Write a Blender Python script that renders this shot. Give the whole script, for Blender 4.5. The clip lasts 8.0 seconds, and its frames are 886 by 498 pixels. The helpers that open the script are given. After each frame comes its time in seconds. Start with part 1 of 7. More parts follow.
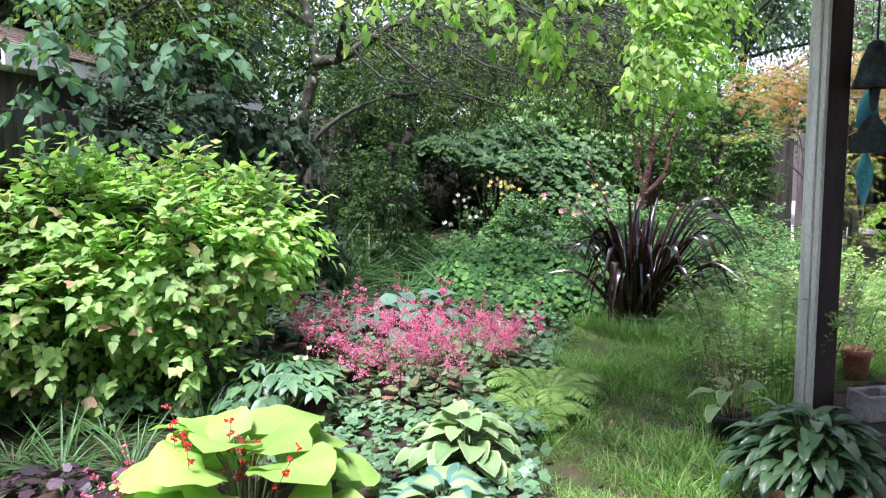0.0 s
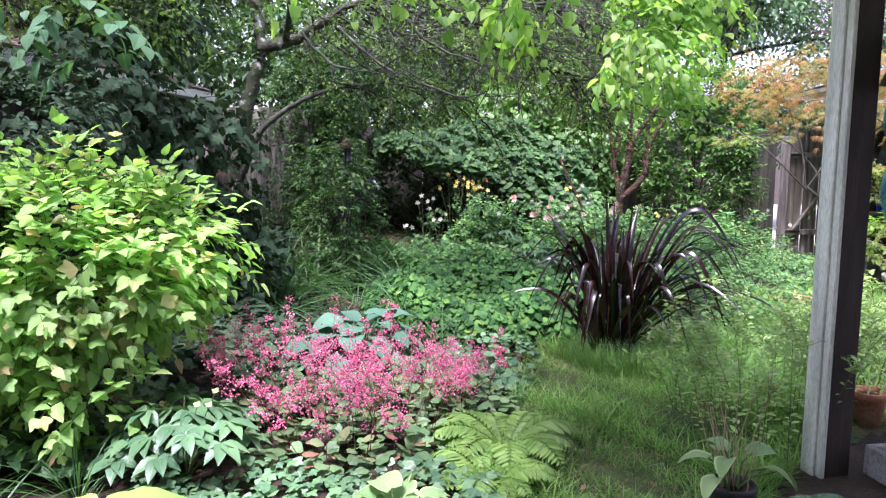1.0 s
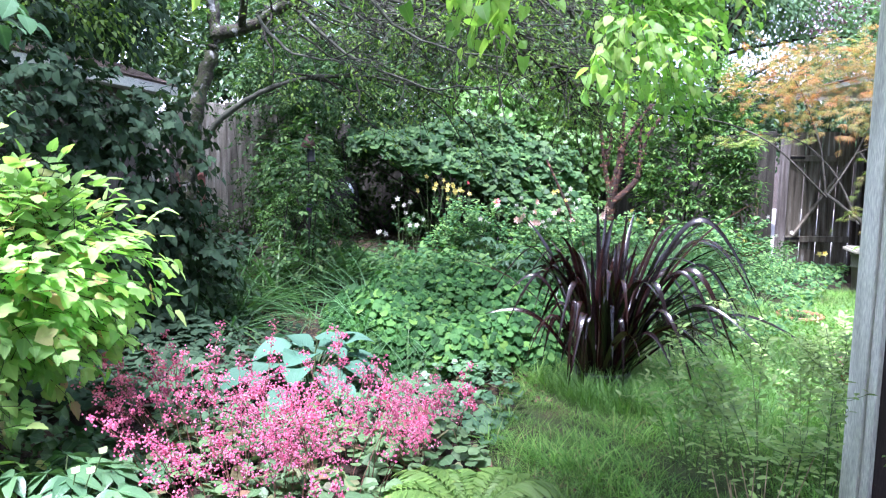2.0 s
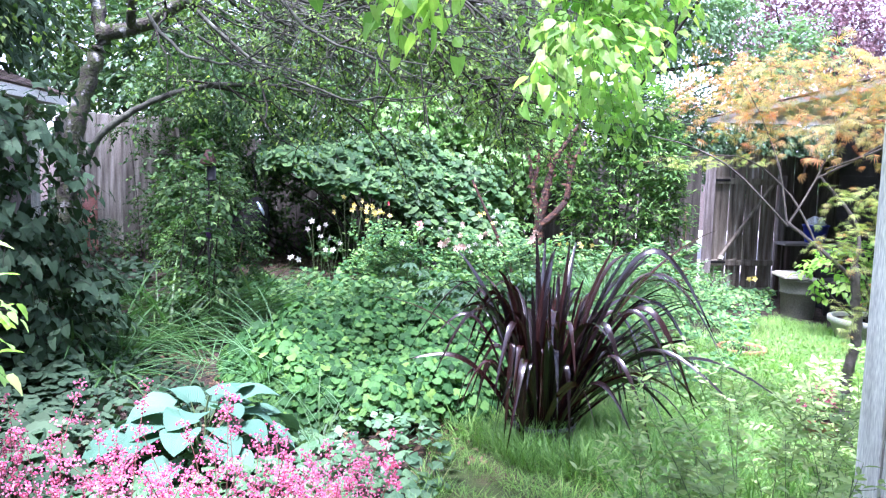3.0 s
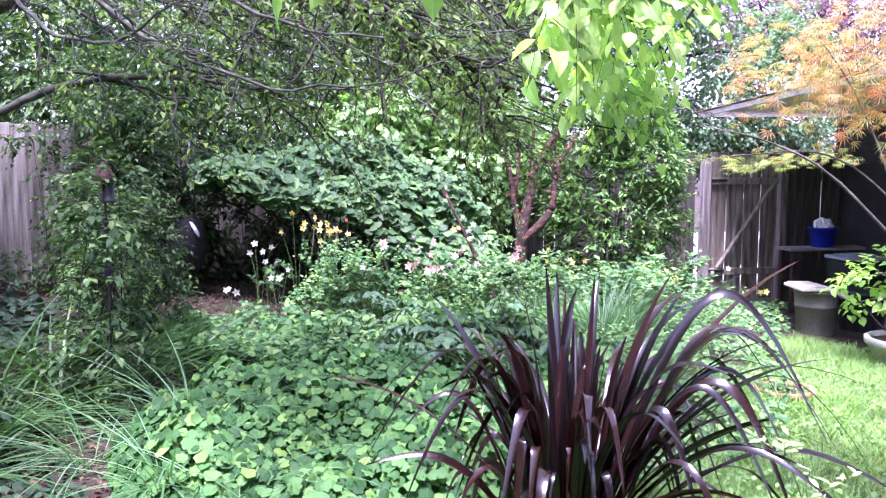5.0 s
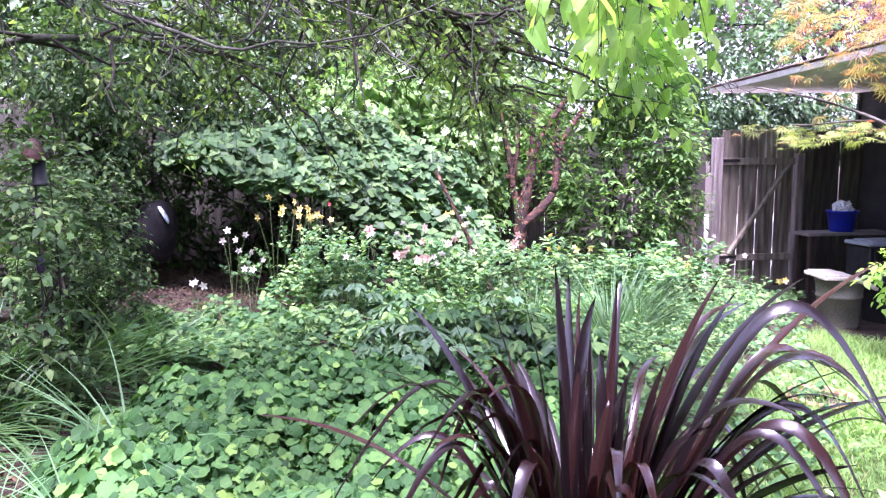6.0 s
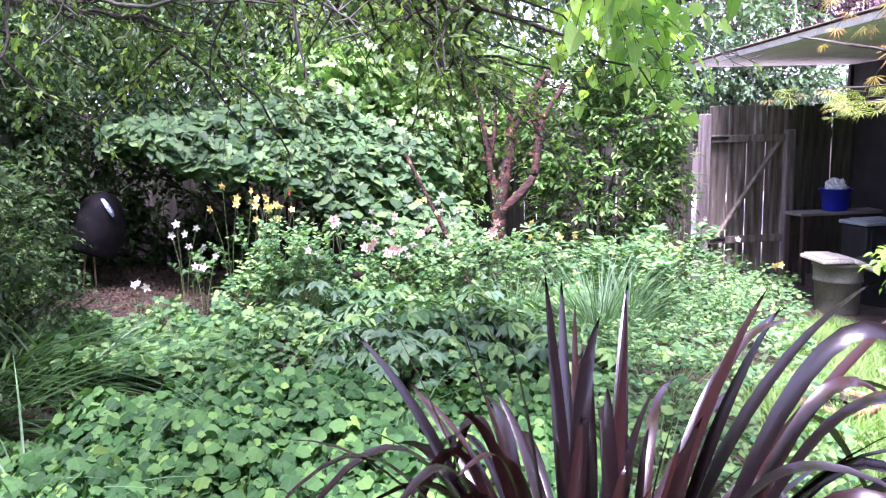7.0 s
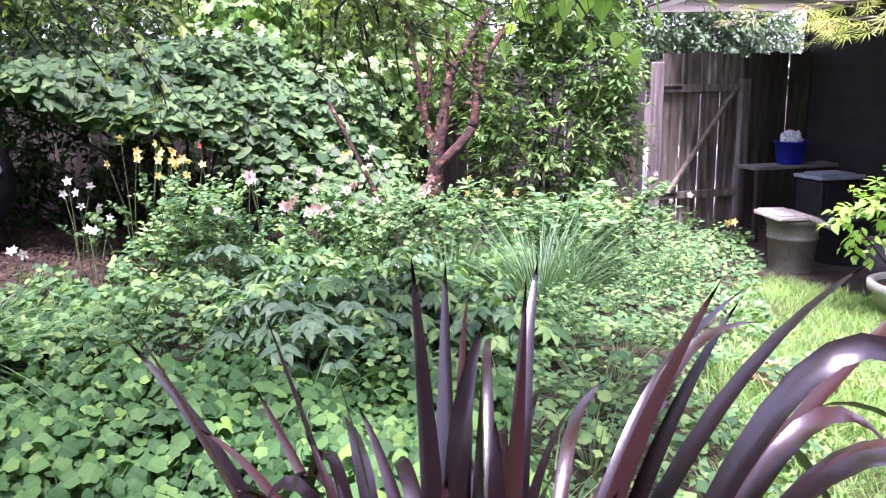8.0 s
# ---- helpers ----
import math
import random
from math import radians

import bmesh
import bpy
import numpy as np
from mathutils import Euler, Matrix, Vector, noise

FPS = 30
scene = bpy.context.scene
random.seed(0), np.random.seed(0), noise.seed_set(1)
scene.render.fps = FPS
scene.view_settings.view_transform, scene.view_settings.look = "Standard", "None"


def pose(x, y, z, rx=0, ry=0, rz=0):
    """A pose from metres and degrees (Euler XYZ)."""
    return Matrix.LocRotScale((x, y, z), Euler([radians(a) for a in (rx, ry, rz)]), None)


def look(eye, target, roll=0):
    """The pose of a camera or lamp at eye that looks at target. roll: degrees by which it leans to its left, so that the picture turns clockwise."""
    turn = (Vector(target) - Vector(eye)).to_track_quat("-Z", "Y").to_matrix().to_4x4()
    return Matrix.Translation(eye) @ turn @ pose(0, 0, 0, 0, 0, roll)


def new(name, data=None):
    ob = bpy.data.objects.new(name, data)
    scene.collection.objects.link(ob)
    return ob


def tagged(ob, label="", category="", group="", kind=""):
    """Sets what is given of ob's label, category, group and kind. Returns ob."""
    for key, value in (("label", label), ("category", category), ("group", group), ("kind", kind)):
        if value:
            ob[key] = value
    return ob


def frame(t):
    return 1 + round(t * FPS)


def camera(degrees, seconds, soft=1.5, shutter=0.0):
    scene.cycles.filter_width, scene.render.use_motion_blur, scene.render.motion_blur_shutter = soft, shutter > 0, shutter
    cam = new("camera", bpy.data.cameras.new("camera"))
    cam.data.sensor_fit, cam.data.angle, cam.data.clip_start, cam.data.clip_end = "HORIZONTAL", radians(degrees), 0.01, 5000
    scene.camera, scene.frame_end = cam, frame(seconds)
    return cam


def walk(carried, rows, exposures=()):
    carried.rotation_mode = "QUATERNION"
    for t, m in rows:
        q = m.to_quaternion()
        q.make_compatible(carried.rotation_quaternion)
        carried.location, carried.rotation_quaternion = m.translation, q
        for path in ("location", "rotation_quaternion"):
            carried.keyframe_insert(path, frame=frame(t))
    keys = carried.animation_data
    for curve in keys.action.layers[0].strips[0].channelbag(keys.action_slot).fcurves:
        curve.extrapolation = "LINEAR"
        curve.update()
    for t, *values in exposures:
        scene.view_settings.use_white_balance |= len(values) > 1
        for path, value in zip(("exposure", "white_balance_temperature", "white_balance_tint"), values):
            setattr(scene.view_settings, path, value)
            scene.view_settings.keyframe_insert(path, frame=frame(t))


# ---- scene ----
cam = camera(57.3, 8.0, soft=1.25)
METRES, EYE, TILT, LEAN, TURN = 5.5, 1.5, 1.5, -1.2, 0.0
ROWS = [
    (0.0, 0.0, 0.0, 0.0, -0.28, -8.91, 1.81),
    (0.5, 0.0158, 0.0798, -0.0013, -2.78, -9.38, 1.45),
    (1.0, 0.0285, 0.1498, -0.001, -1.99, -9.3, 0.67),
    (1.2, 0.0342, 0.1774, -0.0017, -1.33, -9.46, 0.49),
    (2.3, 0.0659, 0.3234, -0.0109, -3.54, -9.12, -0.2),
    (2.5, 0.0679, 0.3481, -0.0119, -4.28, -8.97, -0.58),
    (3.0, 0.0667, 0.4069, -0.0128, -8.27, -7.93, -0.62),
    (3.5, 0.0708, 0.4668, -0.016, -10.83, -7.51, -0.09),
    (4.0, 0.0802, 0.5287, -0.0129, -9.85, -7.63, 0.35),
    (4.5, 0.0901, 0.5908, -0.0161, -9.18, -7.47, 0.82),
    (5.0, 0.101, 0.6506, -0.0183, -10.79, -7.56, 0.83),
    (5.2, 0.1064, 0.6745, -0.0196, -10.98, -8.36, 0.5),
    (6.3, 0.1436, 0.8034, -0.0292, -11.09, -8.89, 1.26),
    (6.5, 0.1497, 0.8243, -0.0306, -11.33, -8.76, 1.53),
    (7.0, 0.1635, 0.8723, -0.0335, -12.56, -10.06, 1.8),
    (7.5, 0.1915, 0.9215, -0.0359, -13.63, -11.59, 1.69),
    (8.0, 0.2229, 0.9599, -0.0459, -15.52, -13.42, 1.51),
]
walk(cam, [(t, pose(0, 0, EYE, TILT, LEAN, TURN) @ pose(METRES * x, METRES * y, METRES * z, 90 + pitch, roll, yaw)) for t, x, y, z, yaw, pitch, roll in ROWS], exposures=[(0, 1.50, 5800, 28), (0.5, 1.68, 5700, 32), (1, 1.66, 5750, 33), (2.5, 2.29, 5200, 27), (3.5, 2.54, 5350, 45), (4, 2.38, 5300, 40), (4.5, 2.52, 5450, 54), (5, 2.45, 5400, 55), (6.5, 2.61, 5650, 58), (7, 2.52, 5600, 55), (8, 2.40, 5800, 59)])

scene.cycles.max_bounces = 8

# ---------------------------------------------------------------- light
SUN_DIR = Vector((-0.20, -0.28, 1.0)).normalized()      # towards the sun: high, behind the way in
world = bpy.data.worlds.new("sky")
scene.world = world
world.use_nodes = True
wn = world.node_tree
sky = wn.nodes.new("ShaderNodeTexSky")
sky.sky_type = "NISHITA"
sky.sun_disc = False
sky.sun_elevation = math.asin(SUN_DIR.z)
sky.sun_rotation = math.atan2(SUN_DIR.x, SUN_DIR.y)
sky.air_density, sky.dust_density, sky.ozone_density = 1.0, 1.5, 1.0
pale = wn.nodes.new("ShaderNodeHueSaturation")             # thin bright haze over the blue
pale.inputs["Saturation"].default_value = 0.45
wn.links.new(sky.outputs[0], pale.inputs["Color"])
wn.links.new(pale.outputs[0], wn.nodes["Background"].inputs[0])
wn.nodes["Background"].inputs[1].default_value = 0.15
sun_data = bpy.data.lights.new("sun", "SUN")
sun_data.energy, sun_data.angle, sun_data.color = 4.0, radians(16), (1.0, 0.97, 0.92)
sun = new("sun", sun_data)
sun.matrix_world = look(SUN_DIR * 40, (0, 0, 0))

rng = np.random.default_rng(7)


# ---------------------------------------------------------------- materials
def shader(name):
    m = bpy.data.materials.new(name)
    m.use_nodes = True
    return m, m.node_tree.nodes, m.node_tree.links, m.node_tree.nodes["Principled BSDF"]


def ramp_node(nodes, stops):
    r = nodes.new("ShaderNodeValToRGB")
    while len(r.color_ramp.elements) < len(stops):
        r.color_ramp.elements.new(0.5)
    for e, (p, c) in zip(r.color_ramp.elements, stops):
        e.position, e.color = p, (*c, 1)
    return r


def noise_node(nodes, links, scale, detail=4.0, coords="Object", stretch=None):
    tc = nodes.new("ShaderNodeTexCoord")
    n = nodes.new("ShaderNodeTexNoise")
    n.inputs["Scale"].default_value, n.inputs["Detail"].default_value = scale, detail
    if stretch:
        mp = nodes.new("ShaderNodeMapping")
        mp.inputs["Scale"].default_value = stretch
        links.new(tc.outputs[coords], mp.inputs[0])
        links.new(mp.outputs[0], n.inputs["Vector"])
    else:
        links.new(tc.outputs[coords], n.inputs["Vector"])
    return n


def mixed(nodes, links, kind, fac, a, b):
    m = nodes.new("ShaderNodeMix")
    m.data_type, m.blend_type = "RGBA", kind
    for sock, v in ((m.inputs[0], fac), (m.inputs[6], a), (m.inputs[7], b)):
        if isinstance(v, (int, float)):
            sock.default_value = v
        elif isinstance(v, tuple):
            sock.default_value = (*v, 1)
        else:
            links.new(v, sock)
    return m.outputs[2]


def ranged(nodes, links, value, lo, hi, a=0.0, b=1.0):
    r = nodes.new("ShaderNodeMapRange")
    links.new(value, r.inputs[0])
    for k, v in zip((1, 2, 3, 4), (a, b, lo, hi)):
        r.inputs[k].default_value = v
    return r.outputs[0]


def leaf_mat(name, stops, rough=0.42, trans=0.3, vein=0.25, ribs=0.0, glow=(1.05, 1.25, 0.55), edge=None, spec=0.4, relief=0.5):
    """Leaf: colour by leaf, patches over the plant, midrib and side veins along the leaf, light passing through."""
    m, nodes, links, bsdf = shader(name)
    geo = nodes.new("ShaderNodeNewGeometry")
    stops = [(p, (c[0] + 0.09 * c[1], c[1], c[2] + 0.09 * c[1])) for p, c in stops] if stops[0][1][1] > stops[0][1][0] else stops
    r = ramp_node(nodes, stops)
    oi = nodes.new("ShaderNodeObjectInfo")
    mixr = nodes.new("ShaderNodeMath")
    mixr.operation = "ADD"
    links.new(geo.outputs["Random Per Island"], mixr.inputs[0])
    links.new(oi.outputs["Random"], mixr.inputs[1])
    frac = nodes.new("ShaderNodeMath")
    frac.operation = "FRACT"
    links.new(mixr.outputs[0], frac.inputs[0])
    links.new(frac.outputs[0], r.inputs[0])
    big = noise_node(nodes, links, 1.7, 3)
    col = mixed(nodes, links, "MULTIPLY", 1.0, r.outputs[0], ranged(nodes, links, big.outputs[0], 0.62, 1.38, 0.3, 0.7))
    uv = nodes.new("ShaderNodeUVMap")
    sep = nodes.new("ShaderNodeSeparateXYZ")
    links.new(uv.outputs[0], sep.inputs[0])
    off = nodes.new("ShaderNodeMath")
    off.operation = "SUBTRACT"
    links.new(sep.outputs[0], off.inputs[0])
    off.inputs[1].default_value = 0.5
    ab = nodes.new("ShaderNodeMath")
    ab.operation = "ABSOLUTE"
    links.new(off.outputs[0], ab.inputs[0])
    if edge:
        e_noise = noise_node(nodes, links, 14, 2)
        wob = nodes.new("ShaderNodeMath")
        wob.operation = "MULTIPLY_ADD"
        links.new(e_noise.outputs[0], wob.inputs[0])
        wob.inputs[1].default_value = 0.16
        links.new(ab.outputs[0], wob.inputs[2])
        col = mixed(nodes, links, "MIX", ranged(nodes, links, wob.outputs[0], 0, 1, edge[1], edge[1] + 0.06), col, edge[0])
    rib = ranged(nodes, links, ab.outputs[0], vein, 0.0, 0.0, 0.035)
    col = mixed(nodes, links, "MIX", rib, col, tuple(min(1.0, c * 1.5 + 0.05) for c in stops[len(stops) // 2][1]))
    fine = noise_node(nodes, links, 90, 2)
    bump = nodes.new("ShaderNodeBump")
    bump.inputs["Distance"].default_value = 0.004
    height = fine.outputs[0]
    if ribs:
        wave = nodes.new("ShaderNodeMath")
        wave.operation = "MULTIPLY_ADD"
        links.new(ab.outputs[0], wave.inputs[0])
        wave.inputs[1].default_value = -1.6
        links.new(sep.outputs[1], wave.inputs[2])
        sn = nodes.new("ShaderNodeMath")
        sn.operation = "MULTIPLY"
        links.new(wave.outputs[0], sn.inputs[0])
        sn.inputs[1].default_value = ribs
        si = nodes.new("ShaderNodeMath")
        si.operation = "SINE"
        links.new(sn.outputs[0], si.inputs[0])
        height = si.outputs[0]
        bump.inputs["Distance"].default_value = 0.0012
        col = mixed(nodes, links, "MULTIPLY", 1.0, col, ranged(nodes, links, si.outputs[0], 0.96, 1.02, -1, 1))
    bump.inputs["Strength"].default_value = relief
    links.new(height, bump.inputs["Height"])
    links.new(bump.outputs[0], bsdf.inputs["Normal"])
    links.new(col, bsdf.inputs["Base Color"])
    bsdf.inputs["Roughness"].default_value = rough
    bsdf.inputs["Specular IOR Level"].default_value = spec
    tl = nodes.new("ShaderNodeBsdfTranslucent")
    links.new(mixed(nodes, links, "MULTIPLY", 1.0, col, glow), tl.inputs[0])
    mx = nodes.new("ShaderNodeMixShader")
    mx.inputs[0].default_value = trans
    links.new(bsdf.outputs[0], mx.inputs[1])
    links.new(tl.outputs[0], mx.inputs[2])
    links.new(mx.outputs[0], nodes["Material Output"].inputs[0])
    return m


def surface(name, stops, scale=6.0, rough=0.8, bump=0.5, depth=0.01, detail=6.0, stretch=None, metal=0.0, by_piece=0.0, fine=60.0, spec=0.4):
    """Solid surface: colours by a broad noise, grain by a fine one, relief, and a shade of its own for each piece."""
    m, nodes, links, bsdf = shader(name)
    n = noise_node(nodes, links, scale, detail, stretch=stretch)
    r = ramp_node(nodes, stops)
    links.new(ranged(nodes, links, n.outputs[0], 0, 1, 0.3, 0.7), r.inputs[0])
    f = noise_node(nodes, links, fine, 4, stretch=stretch)
    col = mixed(nodes, links, "MULTIPLY", 1.0, r.outputs[0], ranged(nodes, links, f.outputs[0], 0.72, 1.28, 0.3, 0.7))
    if by_piece:
        oi = nodes.new("ShaderNodeObjectInfo")
        col = mixed(nodes, links, "MULTIPLY", 1.0, col, ranged(nodes, links, oi.outputs["Random"], 1 - by_piece, 1 + by_piece))
    links.new(col, bsdf.inputs["Base Color"])
    bsdf.inputs["Roughness"].default_value = rough
    bsdf.inputs["Metallic"].default_value = metal
    bsdf.inputs["Specular IOR Level"].default_value = spec
    b = nodes.new("ShaderNodeBump")
    b.inputs["Strength"].default_value, b.inputs["Distance"].default_value = bump, depth
    links.new(f.outputs[0], b.inputs["Height"])
    links.new(b.outputs[0], bsdf.inputs["Normal"])
    return m


M_SOIL = surface("soil", [(0.0, (0.018, 0.012, 0.008)), (0.5, (0.038, 0.025, 0.016)), (1.0, (0.065, 0.043, 0.027))], 5, 0.95, 0.9, 0.02)
M_TURF = surface("turf", [(0.0, (0.025, 0.035, 0.01)), (0.6, (0.045, 0.065, 0.014)), (1.0, (0.08, 0.06, 0.03))], 4, 0.95, 0.9, 0.02)
M_CHIP = surface("bark_chips", [(0.0, (0.026, 0.017, 0.009)), (0.5, (0.052, 0.034, 0.017)), (1.0, (0.115, 0.08, 0.04))], 25, 0.9)
M_FENCE = surface("weathered_fence_wood", [(0.0, (0.07, 0.058, 0.05)), (0.5, (0.15, 0.13, 0.115)), (1.0, (0.25, 0.225, 0.20))], 3, 0.9, 0.8, 0.006, stretch=(6, 6, 0.6), by_piece=0.25)
M_SILVER = surface("silver_weathered_boards", [(0.0, (0.10, 0.088, 0.07)), (0.5, (0.25, 0.228, 0.19)), (1.0, (0.47, 0.44, 0.38))], 3, 0.9, 0.8, 0.006, stretch=(7, 7, 0.5), by_piece=0.25)
# brown near-left boards; on the back fences this dark tone stands for shade
M_FENCE_DARK = surface("brown_and_shade_dark_wood", [(0.0, (0.022, 0.02, 0.015)), (0.5, (0.05, 0.046, 0.034)), (1.0, (0.095, 0.088, 0.068))], 3, 0.9, 0.8, 0.006, stretch=(6, 6, 0.6), by_piece=0.25)
M_GATE = surface("grey_gate_wood", [(0.0, (0.11, 0.094, 0.066)), (0.5, (0.23, 0.205, 0.15)), (1.0, (0.36, 0.325, 0.25))], 3, 0.9, 0.8, 0.006, stretch=(7, 7, 0.7), by_piece=0.15)
M_GATE_BOARD = surface("stained_gate_boards", [(0.0, (0.06, 0.05, 0.036)), (0.40, (0.17, 0.145, 0.105)), (0.78, (0.27, 0.24, 0.185)), (0.88, (0.44, 0.415, 0.35)), (1.0, (0.54, 0.52, 0.46))], 2.2, 0.9, 0.9, 0.008, stretch=(9, 9, 0.8), by_piece=0.18)
M_BARK = surface("mossy_bark", [(0.0, (0.022, 0.019, 0.014)), (0.3, (0.06, 0.052, 0.04)), (0.55, (0.055, 0.07, 0.025)), (0.70, (0.09, 0.085, 0.07)), (0.80, (0.27, 0.27, 0.245)), (1.0, (0.36, 0.36, 0.33))], 11, 0.95, 1.0, 0.02)
M_MOSS = surface("grey_moss_on_twigs", [(0.0, (0.03, 0.03, 0.022)), (0.6, (0.06, 0.064, 0.045)), (1.0, (0.11, 0.115, 0.085))], 12, 0.95)
M_TWIG = surface("dark_twig_bark", [(0.0, (0.014, 0.012, 0.009)), (0.6, (0.033, 0.028, 0.02)), (1.0, (0.055, 0.055, 0.03))], 12, 0.95)
M_RED_BARK = surface("peeling_red_bark", [(0.0, (0.014, 0.008, 0.006)), (0.45, (0.042, 0.018, 0.010)), (0.8, (0.11, 0.042, 0.02)), (1.0, (0.25, 0.12, 0.065))], 13, 0.75, 1.0, 0.02, stretch=(1, 1, 2.5))
M_STEM = surface("green_stem", [(0.0, (0.06, 0.10, 0.03)), (1.0, (0.12, 0.17, 0.06))], 10, 0.7)
M_RED_STEM = surface("reddish_flower_stem", [(0.0, (0.12, 0.05, 0.04)), (1.0, (0.22, 0.10, 0.07))], 10, 0.7)
M_MAPLE_BARK = surface("smooth_grey_green_bark", [(0.0, (0.04, 0.036, 0.028)), (1.0, (0.11, 0.10, 0.08))], 14, 0.85)
M_WHITE_PAINT = surface("weathered_white_paint", [(0.0, (0.45, 0.46, 0.38)), (0.5, (0.62, 0.63, 0.53)), (1.0, (0.72, 0.72, 0.62))], 4, 0.7, 0.4, 0.004, stretch=(4, 4, 0.5))
M_BROWN_PAINT = surface("dark_brown_paint", [(0.0, (0.018, 0.012, 0.009)), (1.0, (0.045, 0.03, 0.022))], 4, 0.65, 0.5, 0.004, stretch=(4, 4, 0.5))
M_TERRACOTTA = surface("terracotta", [(0.0, (0.26, 0.10, 0.055)), (0.6, (0.38, 0.16, 0.09)), (1.0, (0.46, 0.26, 0.18))], 8, 0.85)
M_CONCRETE = surface("concrete", [(0.0, (0.16, 0.15, 0.14)), (1.0, (0.30, 0.285, 0.265))], 7, 0.95)
M_BOUNCE_GRAVEL = surface("pale_bounce_gravel", [(0.0, (0.34, 0.32, 0.28)), (1.0, (0.56, 0.53, 0.47))], 40, 0.95, 0.9, 0.02)
M_BLACK = surface("black_plastic", [(0.0, (0.012, 0.013, 0.015)), (1.0, (0.028, 0.03, 0.034))], 6, 0.5, 0.2, 0.002)
M_SOOT = surface("matt_black_iron", [(0.0, (0.007, 0.007, 0.008)), (0.8, (0.016, 0.015, 0.015)), (1.0, (0.04, 0.028, 0.02))], 7, 0.9, 0.6, 0.006, spec=0.15)
M_IRON = surface("dark_iron", [(0.0, (0.012, 0.012, 0.013)), (0.7, (0.03, 0.027, 0.026)), (1.0, (0.07, 0.045, 0.03))], 9, 0.55, 0.4, 0.003, metal=0.3)
M_BRONZE = surface("dark_green_bronze", [(0.0, (0.018, 0.024, 0.02)), (0.6, (0.04, 0.055, 0.045)), (1.0, (0.07, 0.10, 0.08))], 18, 0.7, 0.8, 0.004, metal=0.3)
M_BLUE = surface("blue_plastic", [(0.0, (0.012, 0.02, 0.26)), (1.0, (0.02, 0.035, 0.40))], 4, 0.4, 0.1, 0.001)
M_LID = surface("blue_grey_plastic", [(0.0, (0.22, 0.27, 0.31)), (1.0, (0.34, 0.39, 0.43))], 5, 0.5, 0.2, 0.002)
M_BAG = surface("white_plastic_bag", [(0.0, (0.5, 0.52, 0.55)), (1.0, (0.75, 0.77, 0.8))], 14, 0.4, 0.5, 0.01)
M_OLIVE = surface("olive_plastic", [(0.0, (0.10, 0.105, 0.07)), (1.0, (0.17, 0.17, 0.12))], 4, 0.65, 0.3, 0.003)
M_BEIGE = surface("beige_plastic", [(0.0, (0.60, 0.54, 0.43)), (1.0, (0.74, 0.68, 0.56))], 4, 0.6, 0.3, 0.003)
M_CREAM = surface("cream_glaze", [(0.0, (0.46, 0.44, 0.39)), (1.0, (0.62, 0.60, 0.54))], 5, 0.6)
M_PLANK = surface("grey_plank", [(0.0, (0.14, 0.13, 0.115)), (1.0, (0.26, 0.245, 0.22))], 4, 0.85, stretch=(0.6, 6, 6))
M_SHINGLE = surface("brown_roof_shingles", [(0.0, (0.16, 0.11, 0.085)), (0.5, (0.25, 0.18, 0.145)), (1.0, (0.36, 0.28, 0.23))], 7, 0.95, by_piece=0.18)
M_SIDING = surface("dark_grey_siding", [(0.0, (0.018, 0.018, 0.02)), (1.0, (0.036, 0.035, 0.035))], 3, 0.85, by_piece=0.1)
M_SOFFIT = surface("tan_painted_soffit", [(0.0, (0.76, 0.73, 0.66)), (1.0, (0.84, 0.81, 0.74))], 3, 0.8, by_piece=0.05)
M_FASCIA = surface("pale_tan_fascia", [(0.0, (0.52, 0.49, 0.40)), (1.0, (0.64, 0.61, 0.52))], 4, 0.8)
M_SHED_WALL = surface("weathered_shed_boards", [(0.0, (0.12, 0.10, 0.085)), (1.0, (0.24, 0.21, 0.18))], 3, 0.9, stretch=(6, 6, 0.6), by_piece=0.2)
M_BAMBOO = surface("dry_bamboo", [(0.0, (0.26, 0.19, 0.10)), (1.0, (0.42, 0.33, 0.2))], 10, 0.7)
M_STRAW = surface("dry_straw", [(0.0, (0.06, 0.036, 0.018)), (1.0, (0.18, 0.13, 0.065))], 12, 0.9)
M_TURQ = surface("turquoise_cloth", [(0.0, (0.05, 0.36, 0.40)), (1.0, (0.12, 0.55, 0.58))], 6, 0.6)
M_PURPLE = surface("purple_glaze", [(0.0, (0.03, 0.01, 0.05)), (1.0, (0.07, 0.025, 0.11))], 8, 0.35)
M_BRICK_RED = surface("brick_red_metal", [(0.0, (0.035, 0.016, 0.013)), (1.0, (0.075, 0.032, 0.025))], 8, 0.7)
M_SALMON = surface("faded_salmon_paint", [(0.0, (0.20, 0.09, 0.07)), (0.5, (0.42, 0.17, 0.14)), (1.0, (0.52, 0.28, 0.24))], 6, 0.8)
M_PALE_BLUE = surface("pale_blue_enamel", [(0.0, (0.46, 0.56, 0.68)), (1.0, (0.62, 0.70, 0.80))], 6, 0.3)

